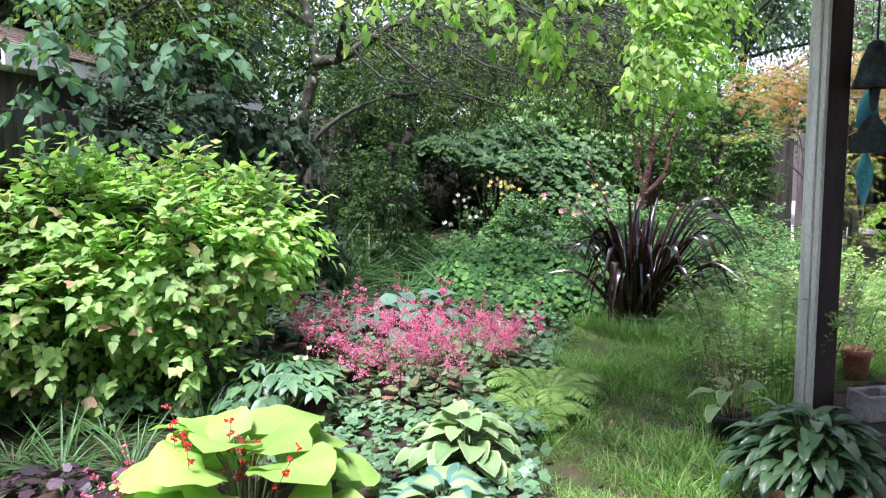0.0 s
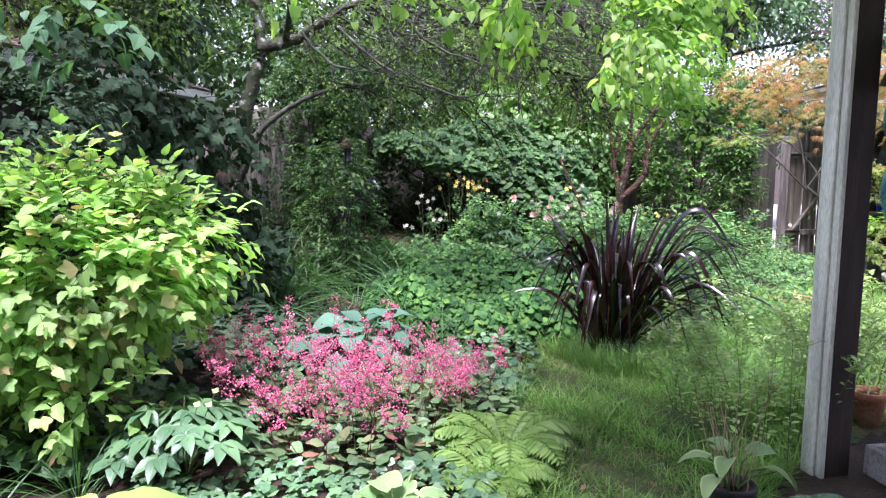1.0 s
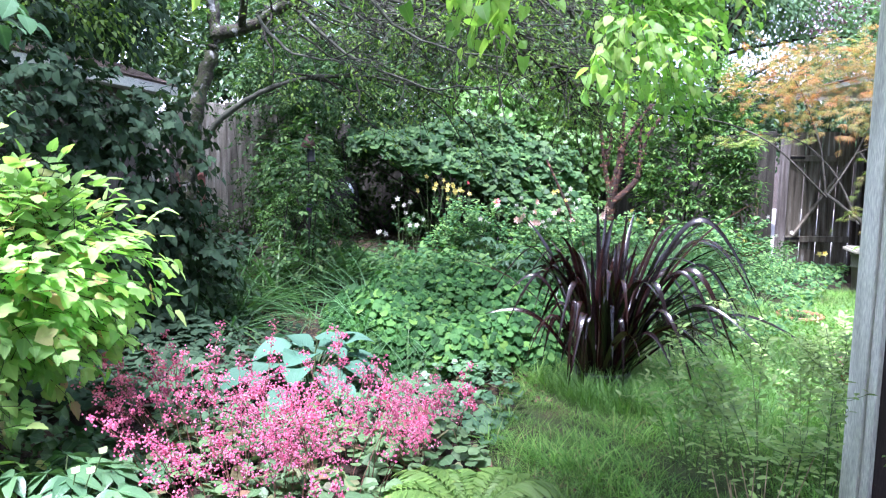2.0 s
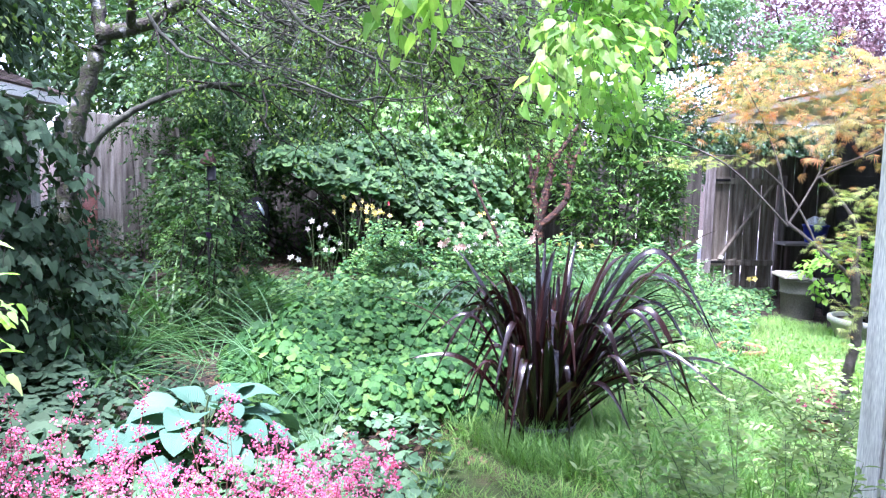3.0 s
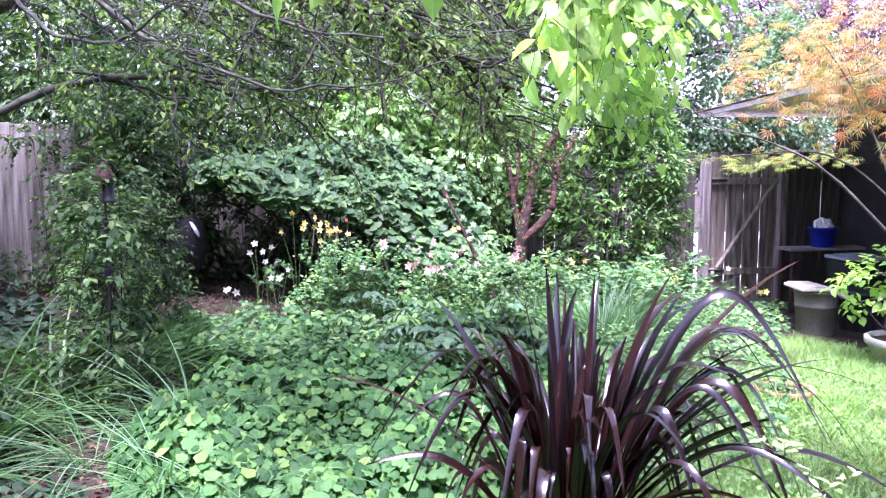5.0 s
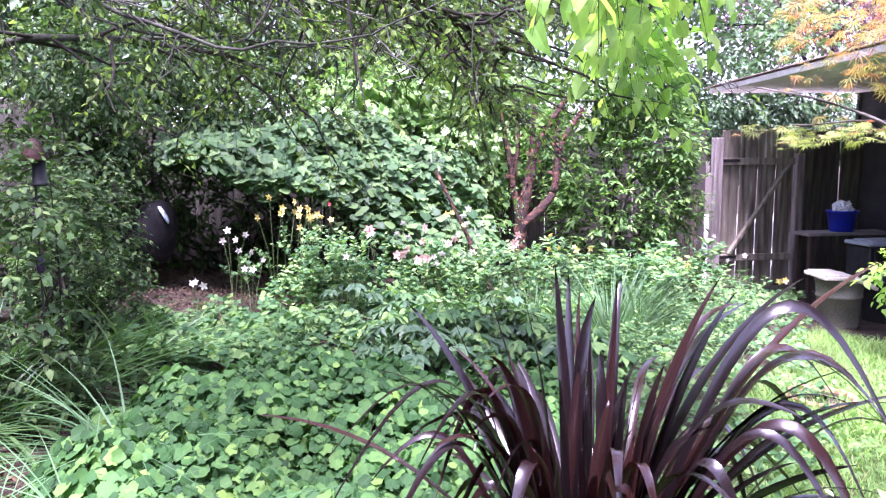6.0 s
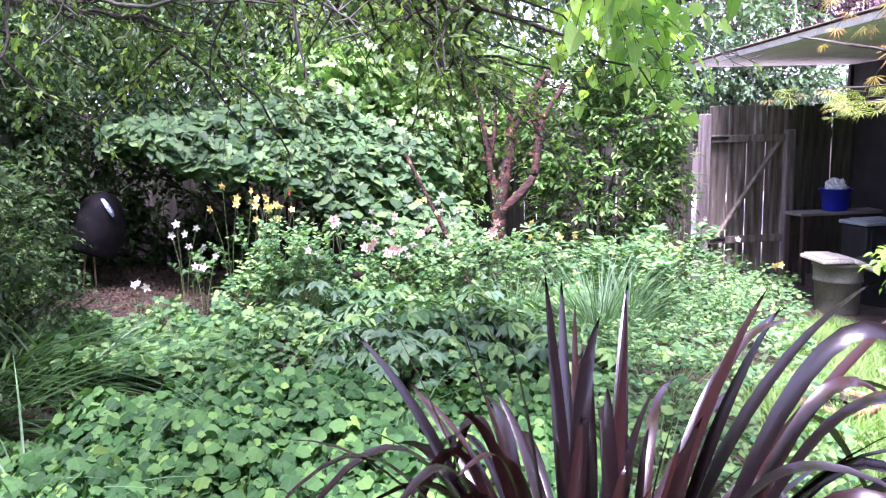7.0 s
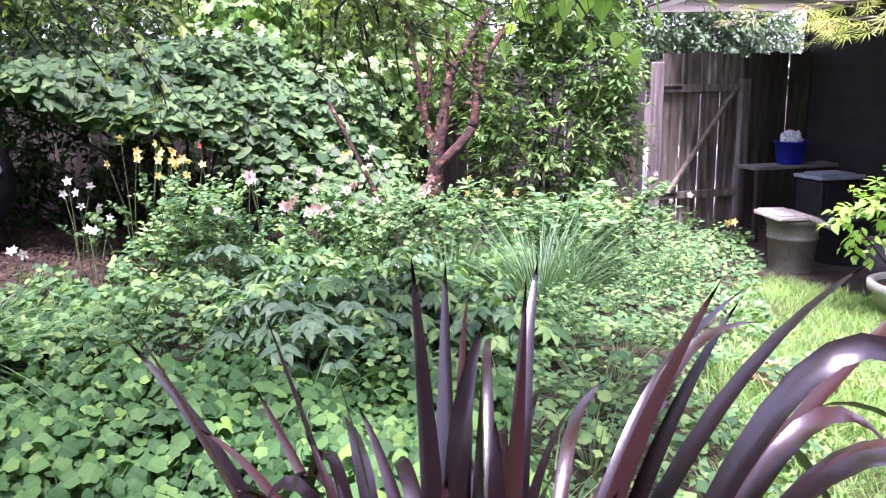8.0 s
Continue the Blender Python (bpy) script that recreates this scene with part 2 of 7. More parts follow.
L_YELLOW = leaf_mat("lime_shrub_leaf", [(0.0, (0.18, 0.38, 0.075)), (0.5, (0.26, 0.50, 0.10)), (0.90, (0.35, 0.58, 0.125)), (0.965, (0.50, 0.45, 0.17)), (1.0, (0.58, 0.32, 0.20))], 0.55, 0.5, 0.12)
L_DARK = leaf_mat("dark_vine_leaf", [(0.0, (0.021, 0.049, 0.023)), (0.6, (0.038, 0.082, 0.035)), (1.0, (0.055, 0.10, 0.046))], 0.75, 0.15, 0.15, glow=(1.1, 1.3, 0.6), spec=0.1)
L_BRIGHT = leaf_mat("fresh_green_leaf", [(0.0, (0.14, 0.33, 0.045)), (0.6, (0.25, 0.48, 0.065)), (1.0, (0.40, 0.60, 0.10))], 0.45, 0.6, 0.2, ribs=45, relief=0.2)
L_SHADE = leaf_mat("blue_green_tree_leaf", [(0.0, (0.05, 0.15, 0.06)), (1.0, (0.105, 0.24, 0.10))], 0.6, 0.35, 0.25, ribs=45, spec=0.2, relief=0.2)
L_HOSTA_LIME = leaf_mat("lime_hosta_leaf", [(0.0, (0.19, 0.40, 0.04)), (1.0, (0.29, 0.53, 0.065))], 0.5, 0.3, 0.12, ribs=60, relief=0.1)
L_HOSTA_BLUE = leaf_mat("blue_hosta_leaf", [(0.0, (0.038, 0.115, 0.062)), (1.0, (0.066, 0.16, 0.09))], 0.65, 0.12, 0.1, ribs=60, spec=0.25)
L_HOSTA_EDGE = leaf_mat("cream_edged_hosta_leaf", [(0.0, (0.12, 0.25, 0.07)), (1.0, (0.19, 0.33, 0.10))], 0.45, 0.2, 0.1, ribs=60, edge=((0.34, 0.44, 0.20), 0.47))
L_HOSTA_VARI = leaf_mat("blue_edged_hosta_leaf", [(0.0, (0.14, 0.28, 0.08)), (1.0, (0.20, 0.35, 0.11))], 0.45, 0.2, 0.1, ribs=60, edge=((0.085, 0.20, 0.15), 0.36))
L_HOSTA_DARK = leaf_mat("dark_potted_hosta_leaf", [(0.0, (0.02, 0.068, 0.02)), (1.0, (0.055, 0.125, 0.038))], 0.26, 0.15, 0.12, ribs=55, spec=0.6, relief=0.3)
L_PHORM = leaf_mat("bronze_flax_blade", [(0.0, (0.006, 0.0038, 0.0042)), (0.6, (0.011, 0.0055, 0.0056)), (1.0, (0.026, 0.009, 0.007))], 0.26, 0.06, 0.0, glow=(2.6, 0.9, 0.7), spec=0.65, relief=0.06)
L_MAPLE = leaf_mat("lace_maple_leaf", [(0.0, (0.22, 0.33, 0.06)), (0.45, (0.36, 0.38, 0.09)), (0.82, (0.52, 0.34, 0.11)), (1.0, (0.56, 0.20, 0.08))], 0.5, 0.55, 0.1, glow=(1.2, 1.0, 0.6))
L_MAPLE_LIME = leaf_mat("young_maple_leaf", [(0.0, (0.22, 0.36, 0.06)), (0.8, (0.36, 0.46, 0.10)), (0.92, (0.46, 0.36, 0.12)), (1.0, (0.50, 0.12, 0.07))], 0.5, 0.5, 0.1)
L_VINE = leaf_mat("bright_vine_leaf", [(0.0, (0.07, 0.20, 0.025)), (1.0, (0.15, 0.33, 0.05))], 0.45, 0.35, 0.2)
L_BIG = leaf_mat("layered_shrub_leaf", [(0.0, (0.022, 0.078, 0.02)), (0.6, (0.054, 0.14, 0.033)), (1.0, (0.12, 0.25, 0.055))], 0.5, 0.35, 0.15, spec=0.22)
L_EVER = leaf_mat("evergreen_leaf", [(0.0, (0.045, 0.13, 0.025)), (0.6, (0.09, 0.23, 0.042)), (1.0, (0.22, 0.40, 0.07))], 0.6, 0.4, 0.08, spec=0.2)
L_GLOSSY = leaf_mat("glossy_dark_leaf", [(0.0, (0.018, 0.058, 0.016)), (0.7, (0.05, 0.125, 0.028)), (1.0, (0.12, 0.22, 0.05))], 0.6, 0.3, 0.1, spec=0.15)
L_HEDGE = leaf_mat("hedge_leaf", [(0.0, (0.03, 0.085, 0.03)), (1.0, (0.075, 0.165, 0.05))], 0.4, 0.25, 0.1)
L_FAR = leaf_mat("far_tree_leaf", [(0.0, (0.06, 0.145, 0.025)), (0.6, (0.11, 0.22, 0.04)), (1.0, (0.19, 0.31, 0.055))], 0.5, 0.42, 0.0)
L_FAR_BLUE = leaf_mat("far_blue_green_leaf", [(0.0, (0.08, 0.19, 0.08)), (1.0, (0.18, 0.32, 0.14))], 0.5, 0.45, 0.0)
L_PLUM = leaf_mat("purple_plum_leaf", [(0.0, (0.09, 0.05, 0.06)), (0.6, (0.17, 0.10, 0.11)), (1.0, (0.28, 0.19, 0.19))], 0.45, 0.3, 0.0, glow=(1.2, 1.0, 1.0))
L_BRUISE = leaf_mat("dark_purple_leaf", [(0.0, (0.018, 0.012, 0.018)), (1.0, (0.06, 0.03, 0.042))], 0.5, 0.15, 0.1, glow=(1.2, 1.0, 1.0))
L_TWIGGY = leaf_mat("small_canopy_leaf", [(0.0, (0.04, 0.10, 0.02)), (0.5, (0.095, 0.195, 0.033)), (1.0, (0.22, 0.36, 0.055))], 0.55, 0.55, 0.0)
L_COVER = leaf_mat("ground_cover_leaf", [(0.0, (0.013, 0.060, 0.012)), (0.45, (0.030, 0.118, 0.021)), (0.80, (0.060, 0.180, 0.03)), (0.95, (0.085, 0.22, 0.03)), (1.0, (0.13, 0.28, 0.03))], 0.6, 0.36, 0.12, spec=0.15)
L_HELLE = leaf_mat("hellebore_leaf", [(0.0, (0.045, 0.13, 0.05)), (1.0, (0.10, 0.22, 0.075))], 0.4, 0.2, 0.25)
L_COLUMB = leaf_mat("columbine_leaf", [(0.0, (0.025, 0.10, 0.03)), (0.5, (0.08, 0.22, 0.06)), (1.0, (0.20, 0.38, 0.08))], 0.6, 0.35, 0.1, spec=0.15)
L_FEATHER = leaf_mat("feathery_leaf", [(0.0, (0.20, 0.36, 0.08)), (1.0, (0.36, 0.54, 0.14))], 0.5, 0.35, 0.1)
L_FERN = leaf_mat("yellow_fern_leaf", [(0.0, (0.11, 0.25, 0.03)), (1.0, (0.20, 0.37, 0.05))], 0.5, 0.35, 0.15)
L_HEUCH = leaf_mat("coral_bells_leaf", [(0.0, (0.07, 0.16, 0.05)), (0.8, (0.13, 0.24, 0.075)), (1.0, (0.26, 0.12, 0.07))], 0.5, 0.2, 0.15)
L_GRASS = leaf_mat("lawn_blade", [(0.0, (0.07, 0.19, 0.02)), (0.6, (0.15, 0.36, 0.04)), (0.92, (0.24, 0.47, 0.065)), (1.0, (0.30, 0.27, 0.11))], 0.5, 0.4, 0.0)
L_SEDGE = leaf_mat("pale_sedge_blade", [(0.0, (0.07, 0.15, 0.03)), (1.0, (0.14, 0.24, 0.065))], 0.42, 0.3, 0.15)
L_IRIS = leaf_mat("grey_green_strap", [(0.0, (0.035, 0.12, 0.03)), (1.0, (0.09, 0.22, 0.07))], 0.5, 0.3, 0.15)
L_LONG = leaf_mat("long_grass_blade", [(0.0, (0.045, 0.14, 0.016)), (0.6, (0.09, 0.24, 0.028)), (1.0, (0.16, 0.34, 0.05))], 0.5, 0.35, 0.0)
L_STRAP = leaf_mat("strap_blade", [(0.0, (0.022, 0.085, 0.015)), (0.7, (0.045, 0.135, 0.024)), (1.0, (0.10, 0.20, 0.045))], 0.4, 0.3, 0.15)
F_PINK = leaf_mat("coral_pink_floret", [(0.0, (0.58, 0.10, 0.22)), (0.5, (0.74, 0.21, 0.35)), (1.0, (0.80, 0.36, 0.48))], 0.8, 0.3, 0.0, glow=(1.1, 1.0, 1.0))
F_RED = leaf_mat("coral_red_floret", [(0.0, (0.68, 0.03, 0.03)), (1.0, (0.85, 0.09, 0.08))], 0.6, 0.3, 0.0, glow=(1.1, 1.0, 1.0))
F_WHITE = leaf_mat("white_petal", [(0.0, (0.66, 0.64, 0.52)), (1.0, (0.80, 0.77, 0.68))], 0.6, 0.3, 0.0, glow=(1, 1, 1))
F_YELLOW = leaf_mat("yellow_petal", [(0.0, (0.68, 0.55, 0.10)), (1.0, (0.80, 0.72, 0.28))], 0.6, 0.3, 0.0, glow=(1, 1, 1))
F_BLUSH = leaf_mat("blush_petal", [(0.0, (0.72, 0.45, 0.36)), (1.0, (0.80, 0.62, 0.52))], 0.6, 0.3, 0.0, glow=(1, 1, 1))
F_ROSE = leaf_mat("rose_red_petal", [(0.0, (0.70, 0.10, 0.12)), (1.0, (0.82, 0.25, 0.24))], 0.6, 0.3, 0.0, glow=(1, 1, 1))
F_GREEN = leaf_mat("pale_green_petal", [(0.0, (0.30, 0.44, 0.14)), (1.0, (0.42, 0.52, 0.22))], 0.6, 0.3, 0.0, glow=(1, 1, 1))


# ---------------------------------------------------------------- geometry helpers
class Geo:
    """Vertices, triangles and leaf coordinates gathered for one mesh."""

    def __init__(self):
        self.v, self.f, self.u, self.n = [], [], [], 0

    def add(self, v, f, u=None):
        v = np.asarray(v, dtype=np.float64).reshape(-1, 3)
        f = np.asarray(f, dtype=np.int64).reshape(-1, 3)
        self.v.append(v)
        self.f.append(f + self.n)
        self.u.append(np.full((len(v), 2), 0.25) if u is None else np.asarray(u, dtype=np.float64).reshape(-1, 2))
        self.n += len(v)
        return self

    def mesh(self, name, material, smooth=True):
        v, f, u = np.concatenate(self.v), np.concatenate(self.f), np.concatenate(self.u)
        me = bpy.data.meshes.new(name)
        me.vertices.add(len(v))
        me.vertices.foreach_set("co", v.astype(np.float32).ravel())
        me.loops.add(f.size)
        me.loops.foreach_set("vertex_index", f.astype(np.int32).ravel())
        me.polygons.add(len(f))
        me.polygons.foreach_set("loop_start", np.arange(0, f.size, 3, dtype=np.int32))
        me.polygons.foreach_set("use_smooth", np.full(len(f), smooth))
        layer = me.uv_layers.new(name="UVMap")
        layer.data.foreach_set("uv", u[f.ravel()].astype(np.float32).ravel())
        me.materials.append(material)
        me.update(calc_edges=True)
        return me


def thing(name, at, label, category, group="", kind=""):
    ob = new(name)
    ob.location = at
    ob.empty_display_size = 0.1
    return tagged(ob, label, category, group, kind)


def part(name, geo, material, parent, label="", smooth=True, kind=""):
    """One mesh under a thing or a part; the geometry is given in world metres."""
    me = geo if isinstance(geo, bpy.types.Mesh) else geo.mesh(name, material, smooth)
    ob = new(name, me)
    ob.parent = parent
    if parent.type == "EMPTY":
        ob.matrix_parent_inverse = Matrix.Translation(-Vector(parent.location))
    return tagged(ob, label, kind=kind)


def box(geo, x0, x1, y0, y1, z0, z1, bevel=0.004):
    """A box with chamfered edges."""
    c = np.array([(x0 + x1) / 2, (y0 + y1) / 2, (z0 + z1) / 2])
    h = np.array([x1 - x0, y1 - y0, z1 - z0]) / 2
    b = min(bevel, h.min() * 0.45)
    bm = bmesh.new()
    bmesh.ops.create_cube(bm, size=2.0)
    for v in bm.verts:
        v.co = Vector([v.co[i] * h[i] for i in range(3)])
    bmesh.ops.bevel(bm, geom=list(bm.edges), offset=b, segments=1, affect="EDGES")
    bmesh.ops.triangulate(bm, faces=list(bm.faces))
    bm.verts.index_update()
    v = np.array([tuple(q.co) for q in bm.verts]) + c
    f = [[q.index for q in p.verts] for p in bm.faces]
    bm.free()
    return geo.add(v, f)


def turned(geo, start, m):
    """Apply the matrix m to all that geo has gathered since the given piece."""
    a = np.array(m)
    for i in range(start, len(geo.v)):
        geo.v[i] = geo.v[i] @ a[:3, :3].T + a[:3, 3]
    return geo


def lathe(geo, profile, at, sides=28, wobble=0.0, squash=(1, 1)):
    """A turned body from (radius, height) pairs."""
    prof = np.array(profile, dtype=float)
    ang = np.linspace(0, 2 * np.pi, sides, endpoint=False)
    k = 1 + wobble * np.sin(ang * 3 + 1)
    v = np.stack([prof[:, None, 0] * np.cos(ang) * k * squash[0], prof[:, None, 0] * np.sin(ang) * k * squash[1], np.repeat(prof[:, 1:2], sides, 1)], -1).reshape(-1, 3)
    f = []
    for i in range(len(prof) - 1):
        for j in range(sides):
            a, b = i * sides + j, i * sides + (j + 1) % sides
            f += [(a, b, b + sides), (a, b + sides, a + sides)]
    return geo.add(v + np.array(at), f)


def strands(geo, paths, r0, r1, sides=3):
    """Thin tubes along many paths at once: paths is (n, k, 3)."""
    paths = np.asarray(paths, dtype=float)
    n, k, _ = paths.shape
    tang = np.gradient(paths, axis=1)
    tang /= np.linalg.norm(tang, axis=2, keepdims=True) + 1e-9
    ref = np.where(np.abs(tang[..., 2:3]) > 0.9, np.array([1.0, 0, 0]), np.array([0, 0, 1.0]))
    a = np.cross(tang, ref)
    a /= np.linalg.norm(a, axis=2, keepdims=True) + 1e-9
    b = np.cross(tang, a)
    rad = np.linspace(0, 1, k)[None, :] * (np.asarray(r1) - np.asarray(r0)).reshape(-1, 1) + np.asarray(r0).reshape(-1, 1)
    rad = np.broadcast_to(rad, (n, k))
    ang = np.linspace(0, 2 * np.pi, sides, endpoint=False)
    v = paths[:, :, None, :] + rad[:, :, None, None] * (np.cos(ang)[None, None, :, None] * a[:, :, None, :] + np.sin(ang)[None, None, :, None] * b[:, :, None, :])
    i, j, s = np.meshgrid(np.arange(n), np.arange(k - 1), np.arange(sides), indexing="ij")
    s2 = (s + 1) % sides
    q = lambda jj, ss: (i * k + jj) * sides + ss
    f = np.concatenate([np.stack([q(j, s), q(j, s2), q(j + 1, s2)], -1).reshape(-1, 3), np.stack([q(j, s), q(j + 1, s2), q(j + 1, s)], -1).reshape(-1, 3)])
    return geo.add(v.reshape(-1, 3), f)


def limb(geo, pts, r0, r1, sides=9, knots=6, rough=0.12, seed=0):
    """A tapered, slightly crooked limb through the given points."""
    g = np.random.default_rng(seed)
    pts = np.array(pts, dtype=float)
    t = np.linspace(0, len(pts) - 1, knots * (len(pts) - 1) + 1)
    i = np.clip(t.astype(int), 0, len(pts) - 2)
    m = np.gradient(pts, axis=0)
    s = (t - i)[:, None]
    path = (2 * s**3 - 3 * s**2 + 1) * pts[i] + (s**3 - 2 * s**2 + s) * m[i] + (-2 * s**3 + 3 * s**2) * pts[i + 1] + (s**3 - s**2) * m[i + 1]
    path[1:-1] += g.normal(0, rough * r0, (len(path) - 2, 3))
    n0 = geo.n
    strands(geo, path[None], r0, r1, sides)
    v = geo.v[-1]
    v += g.normal(0, rough * 0.35 * r1 + 0.0008, v.shape)
    tip = n0 + (len(path) - 1) * sides
    geo.add(path[-1:], np.zeros((0, 3)))
    geo.f.append(np.array([(tip + q, tip + (q + 1) % sides, geo.n - 1) for q in range(sides)]))
    return path


def unit(a):
    return a / (np.linalg.norm(a, axis=-1, keepdims=True) + 1e-9)


# leaf shapes: base at the origin, length 1 along y, face up
def blade_leaf(width, rows=4, shape="ovate", fold=0.25, droop=0.25, heart=0.0):
    y = np.linspace(0, 1, rows + 1)
    if shape == "ovate":
        w = width * np.sin(np.pi * y ** (0.5 if heart else 0.72)) ** 0.9
    elif shape == "lance":
        w = width * np.sin(np.pi * y**0.9)
    else:
        w = width * np.minimum(1, 4 * y) * (1 - y**3)
    w[-1] = 0
    v, uv = [], []
    for yy, ww in zip(y, w):
        z = -droop * yy * yy
        back = -heart * (1 - yy) * (0 < yy < 0.45)
        v += [(-ww, yy + back, z + fold * ww), (0, yy, z), (ww, yy + back, z + fold * ww)]
        k = 0.5 * ww / max(width, 1e-6)
        uv += [(0.5 - k, yy), (0.5, yy), (0.5 + k, yy)]
    f = []
    for r in range(rows):
        a = 3 * r
        if r > 0:
            f += [(a, a + 1, a + 4), (a + 1, a + 2, a + 5)]
        if r < rows - 1:
            f += [(a, a + 4, a + 3), (a + 1, a + 5, a + 4)]
    return np.array(v), np.array(f), np.array(uv)


def fan_leaf(outline, fold=0.2, droop=0.2):
    """A leaf spread from a point near its base; outline is (x, y) pairs round it."""
    o = np.array(outline, dtype=float)
    c = np.array([[0.0, 0.32]])
    p = np.concatenate([c, o])
    z = fold * np.abs(p[:, 0]) - droop * p[:, 1] ** 2
    v = np.column_stack([p, z])
    n = len(o)
    f = np.array([(0, 1 + i, 1 + (i + 1) % n) for i in range(n)])
    return v, f[:, ::-1], np.column_stack([p[:, 0] * 0.5 + 0.5, p[:, 1]])


def lobed(lobes=3, depth=0.3, width=0.5, span=2.0, sag=0.25):
    """A leaf with rounded lobes spread round a point near its base."""
    n = lobes * 4
    pts = [(0.0, 0.10)]
    for i in range(n + 1):
        a = -span + 2 * span * i / n
        wave = math.cos(2 * math.pi * (i / 4.0 - 0.5))             # 1 at a lobe's tip, -1 in the notch
        r = 0.52 * (1 - 0.16 * (abs(a) / span) ** 1.5) * (1 + depth * wave * 0.5)
        pts.append((math.sin(a) * r * width * 2, 0.42 + math.cos(a) * r * 1.08))
    o = np.array(pts)
    p = np.concatenate([[(0.0, 0.40)], o])
    z = 0.10 * np.abs(p[:, 0]) - sag * (p[:, 0] ** 2 + 0.8 * np.maximum(0, p[:, 1] - 0.4) ** 2)
    m = len(o)
    f = np.array([(0, 1 + (i + 1) % m, 1 + i) for i in range(m)])
    return np.column_stack([p, z]), f, np.column_stack([p[:, 0] * 0.5 + 0.5, p[:, 1]])


def lacy(lobes=7, length=1.0, width=0.045):
    v, f, uv = [(0, 0, 0)], [], [(0.5, 0)]
    for i, a in enumerate(np.linspace(-1.3, 1.3, lobes)):
        l = length * (1 - 0.3 * abs(a) / 1.3)
        d, s = np.array([np.sin(a), np.cos(a)]), np.array([np.cos(a), -np.sin(a)])
        n = len(v)
        mid, tip = d * l * 0.5, d * l
        v += [(*(mid - s * width), -0.03), (*(mid + s * width), -0.03), (*tip, -0.22 * l)]
        uv += [(0.3, 0.5), (0.7, 0.5), (0.5, 1)]
        f += [(0, n + 1, n), (n, n + 1, n + 2)]
    return np.array(v), np.array(f), np.array(uv)


T_OVATE = blade_leaf(0.30, 4)
T_OVATE_LOW = blade_leaf(0.28, 3)
T_SMALL = blade_leaf(0.27, 2, fold=0.35)
T_HEART = blade_leaf(0.40, 5, heart=0.35, droop=0.3)
T_LOBED = lobed(3, 0.42, 0.46, 1.75)
T_MAPLEISH = lobed(5, 0.5, 0.5, 2.1)
T_ROUND = lobed(5, 0.12, 0.52, 2.35)
T_SCALLOP = lobed(5, 0.20, 0.52, 2.45, 0.75)
T_CUPPED = lobed(5, 0.16, 0.5, 2.4, -0.45)
T_BROAD = blade_leaf(0.40, 5, fold=0.12, droop=0.3)
T_TILE = lobed(3, 0.14, 0.52, 2.4, 0.35)


def toothed(width=0.36, teeth=4, fold=0.18, droop=0.25):
    """A broad pointed leaf with a few coarse teeth."""
    side = []
    for i in range(teeth * 2 + 1):
        y = i / (teeth * 2)
        w = width * math.sin(math.pi * (0.03 + 0.97 * y) ** 0.62) ** 0.85 * (1.0 if i % 2 else 0.88)
        side.append((w, y - (0.0 if i % 2 else 0.02)))
    right = side[1:-1]
    return fan_leaf([(0.0, 0.02)] + [(w, y) for w, y in right] + [(0.0, 1.0)] + [(-w, y) for w, y in reversed(right)], fold, droop)


T_TOOTHED = toothed()
T_LACY = lacy()
T_LACE = lacy(7, 1.0, 0.028)


def place(geo, tpl, P, A, N, S):
    """Copies of a leaf: at P, along A, facing N, of length S."""
    v, f, uv = tpl
    P, A, N = np.asarray(P), unit(np.asarray(A)), np.asarray(N)
    X = unit(np.cross(A, N))
    N = np.cross(X, A)
    S = np.broadcast_to(np.asarray(S, dtype=float), (len(P),))
    w = P[:, None] + S[:, None, None] * (v[None, :, 0:1] * X[:, None] + v[None, :, 1:2] * A[:, None] + v[None, :, 2:3] * N[:, None])
    k = len(v)
    ff = (f[None] + (np.arange(len(P)) * k)[:, None, None]).reshape(-1, 3)
    return geo.add(w.reshape(-1, 3), ff, np.tile(uv, (len(P), 1)))


def ground_z(x, y):
    s = np.clip((np.asarray(y, dtype=float) - 4) / 9, 0, 1)
    return s * s * (3 - 2 * s) * (-0.05 - 0.08 * (np.clip(x, -4, 9) - 2.4)) + 0.012 * np.sin(np.asarray(x) * 2.3 + 1) * np.sin(np.asarray(y) * 1.7)


def shell(lobes, n, inner=0.72, floor=0.03):
    """Points near the outside of a crown made of lobes (centre, radii), with the way outwards."""
    L = np.array(lobes, dtype=float)
    area = (L[:, 3] * L[:, 4] + L[:, 4] * L[:, 5] + L[:, 3] * L[:, 5])
    P, D = [], []
    got = 0
    while got < n:
        k = rng.choice(len(L), n, p=area / area.sum())
        d = unit(rng.normal(size=(n, 3)))
        r = rng.uniform(inner, 1.0, n) * (1 + 0.16 * np.sin(d[:, 0] * 7 + k) * np.cos(d[:, 2] * 6 + d[:, 1] * 5))
        p = L[k, :3] + d * L[k, 3:] * r[:, None]
        keep = p[:, 2] > ground_z(p[:, 0], p[:, 1]) + floor
        for j in range(len(L)):
            q = np.linalg.norm((p - L[j, :3]) / L[j, 3:], axis=1)
            keep &= (q > inner * 0.85) | (k == j)
        P.append(p[keep])
        D.append(unit(d / L[k, 3:])[keep])
        got += keep.sum()
    return np.concatenate(P)[:n], np.concatenate(D)[:n]


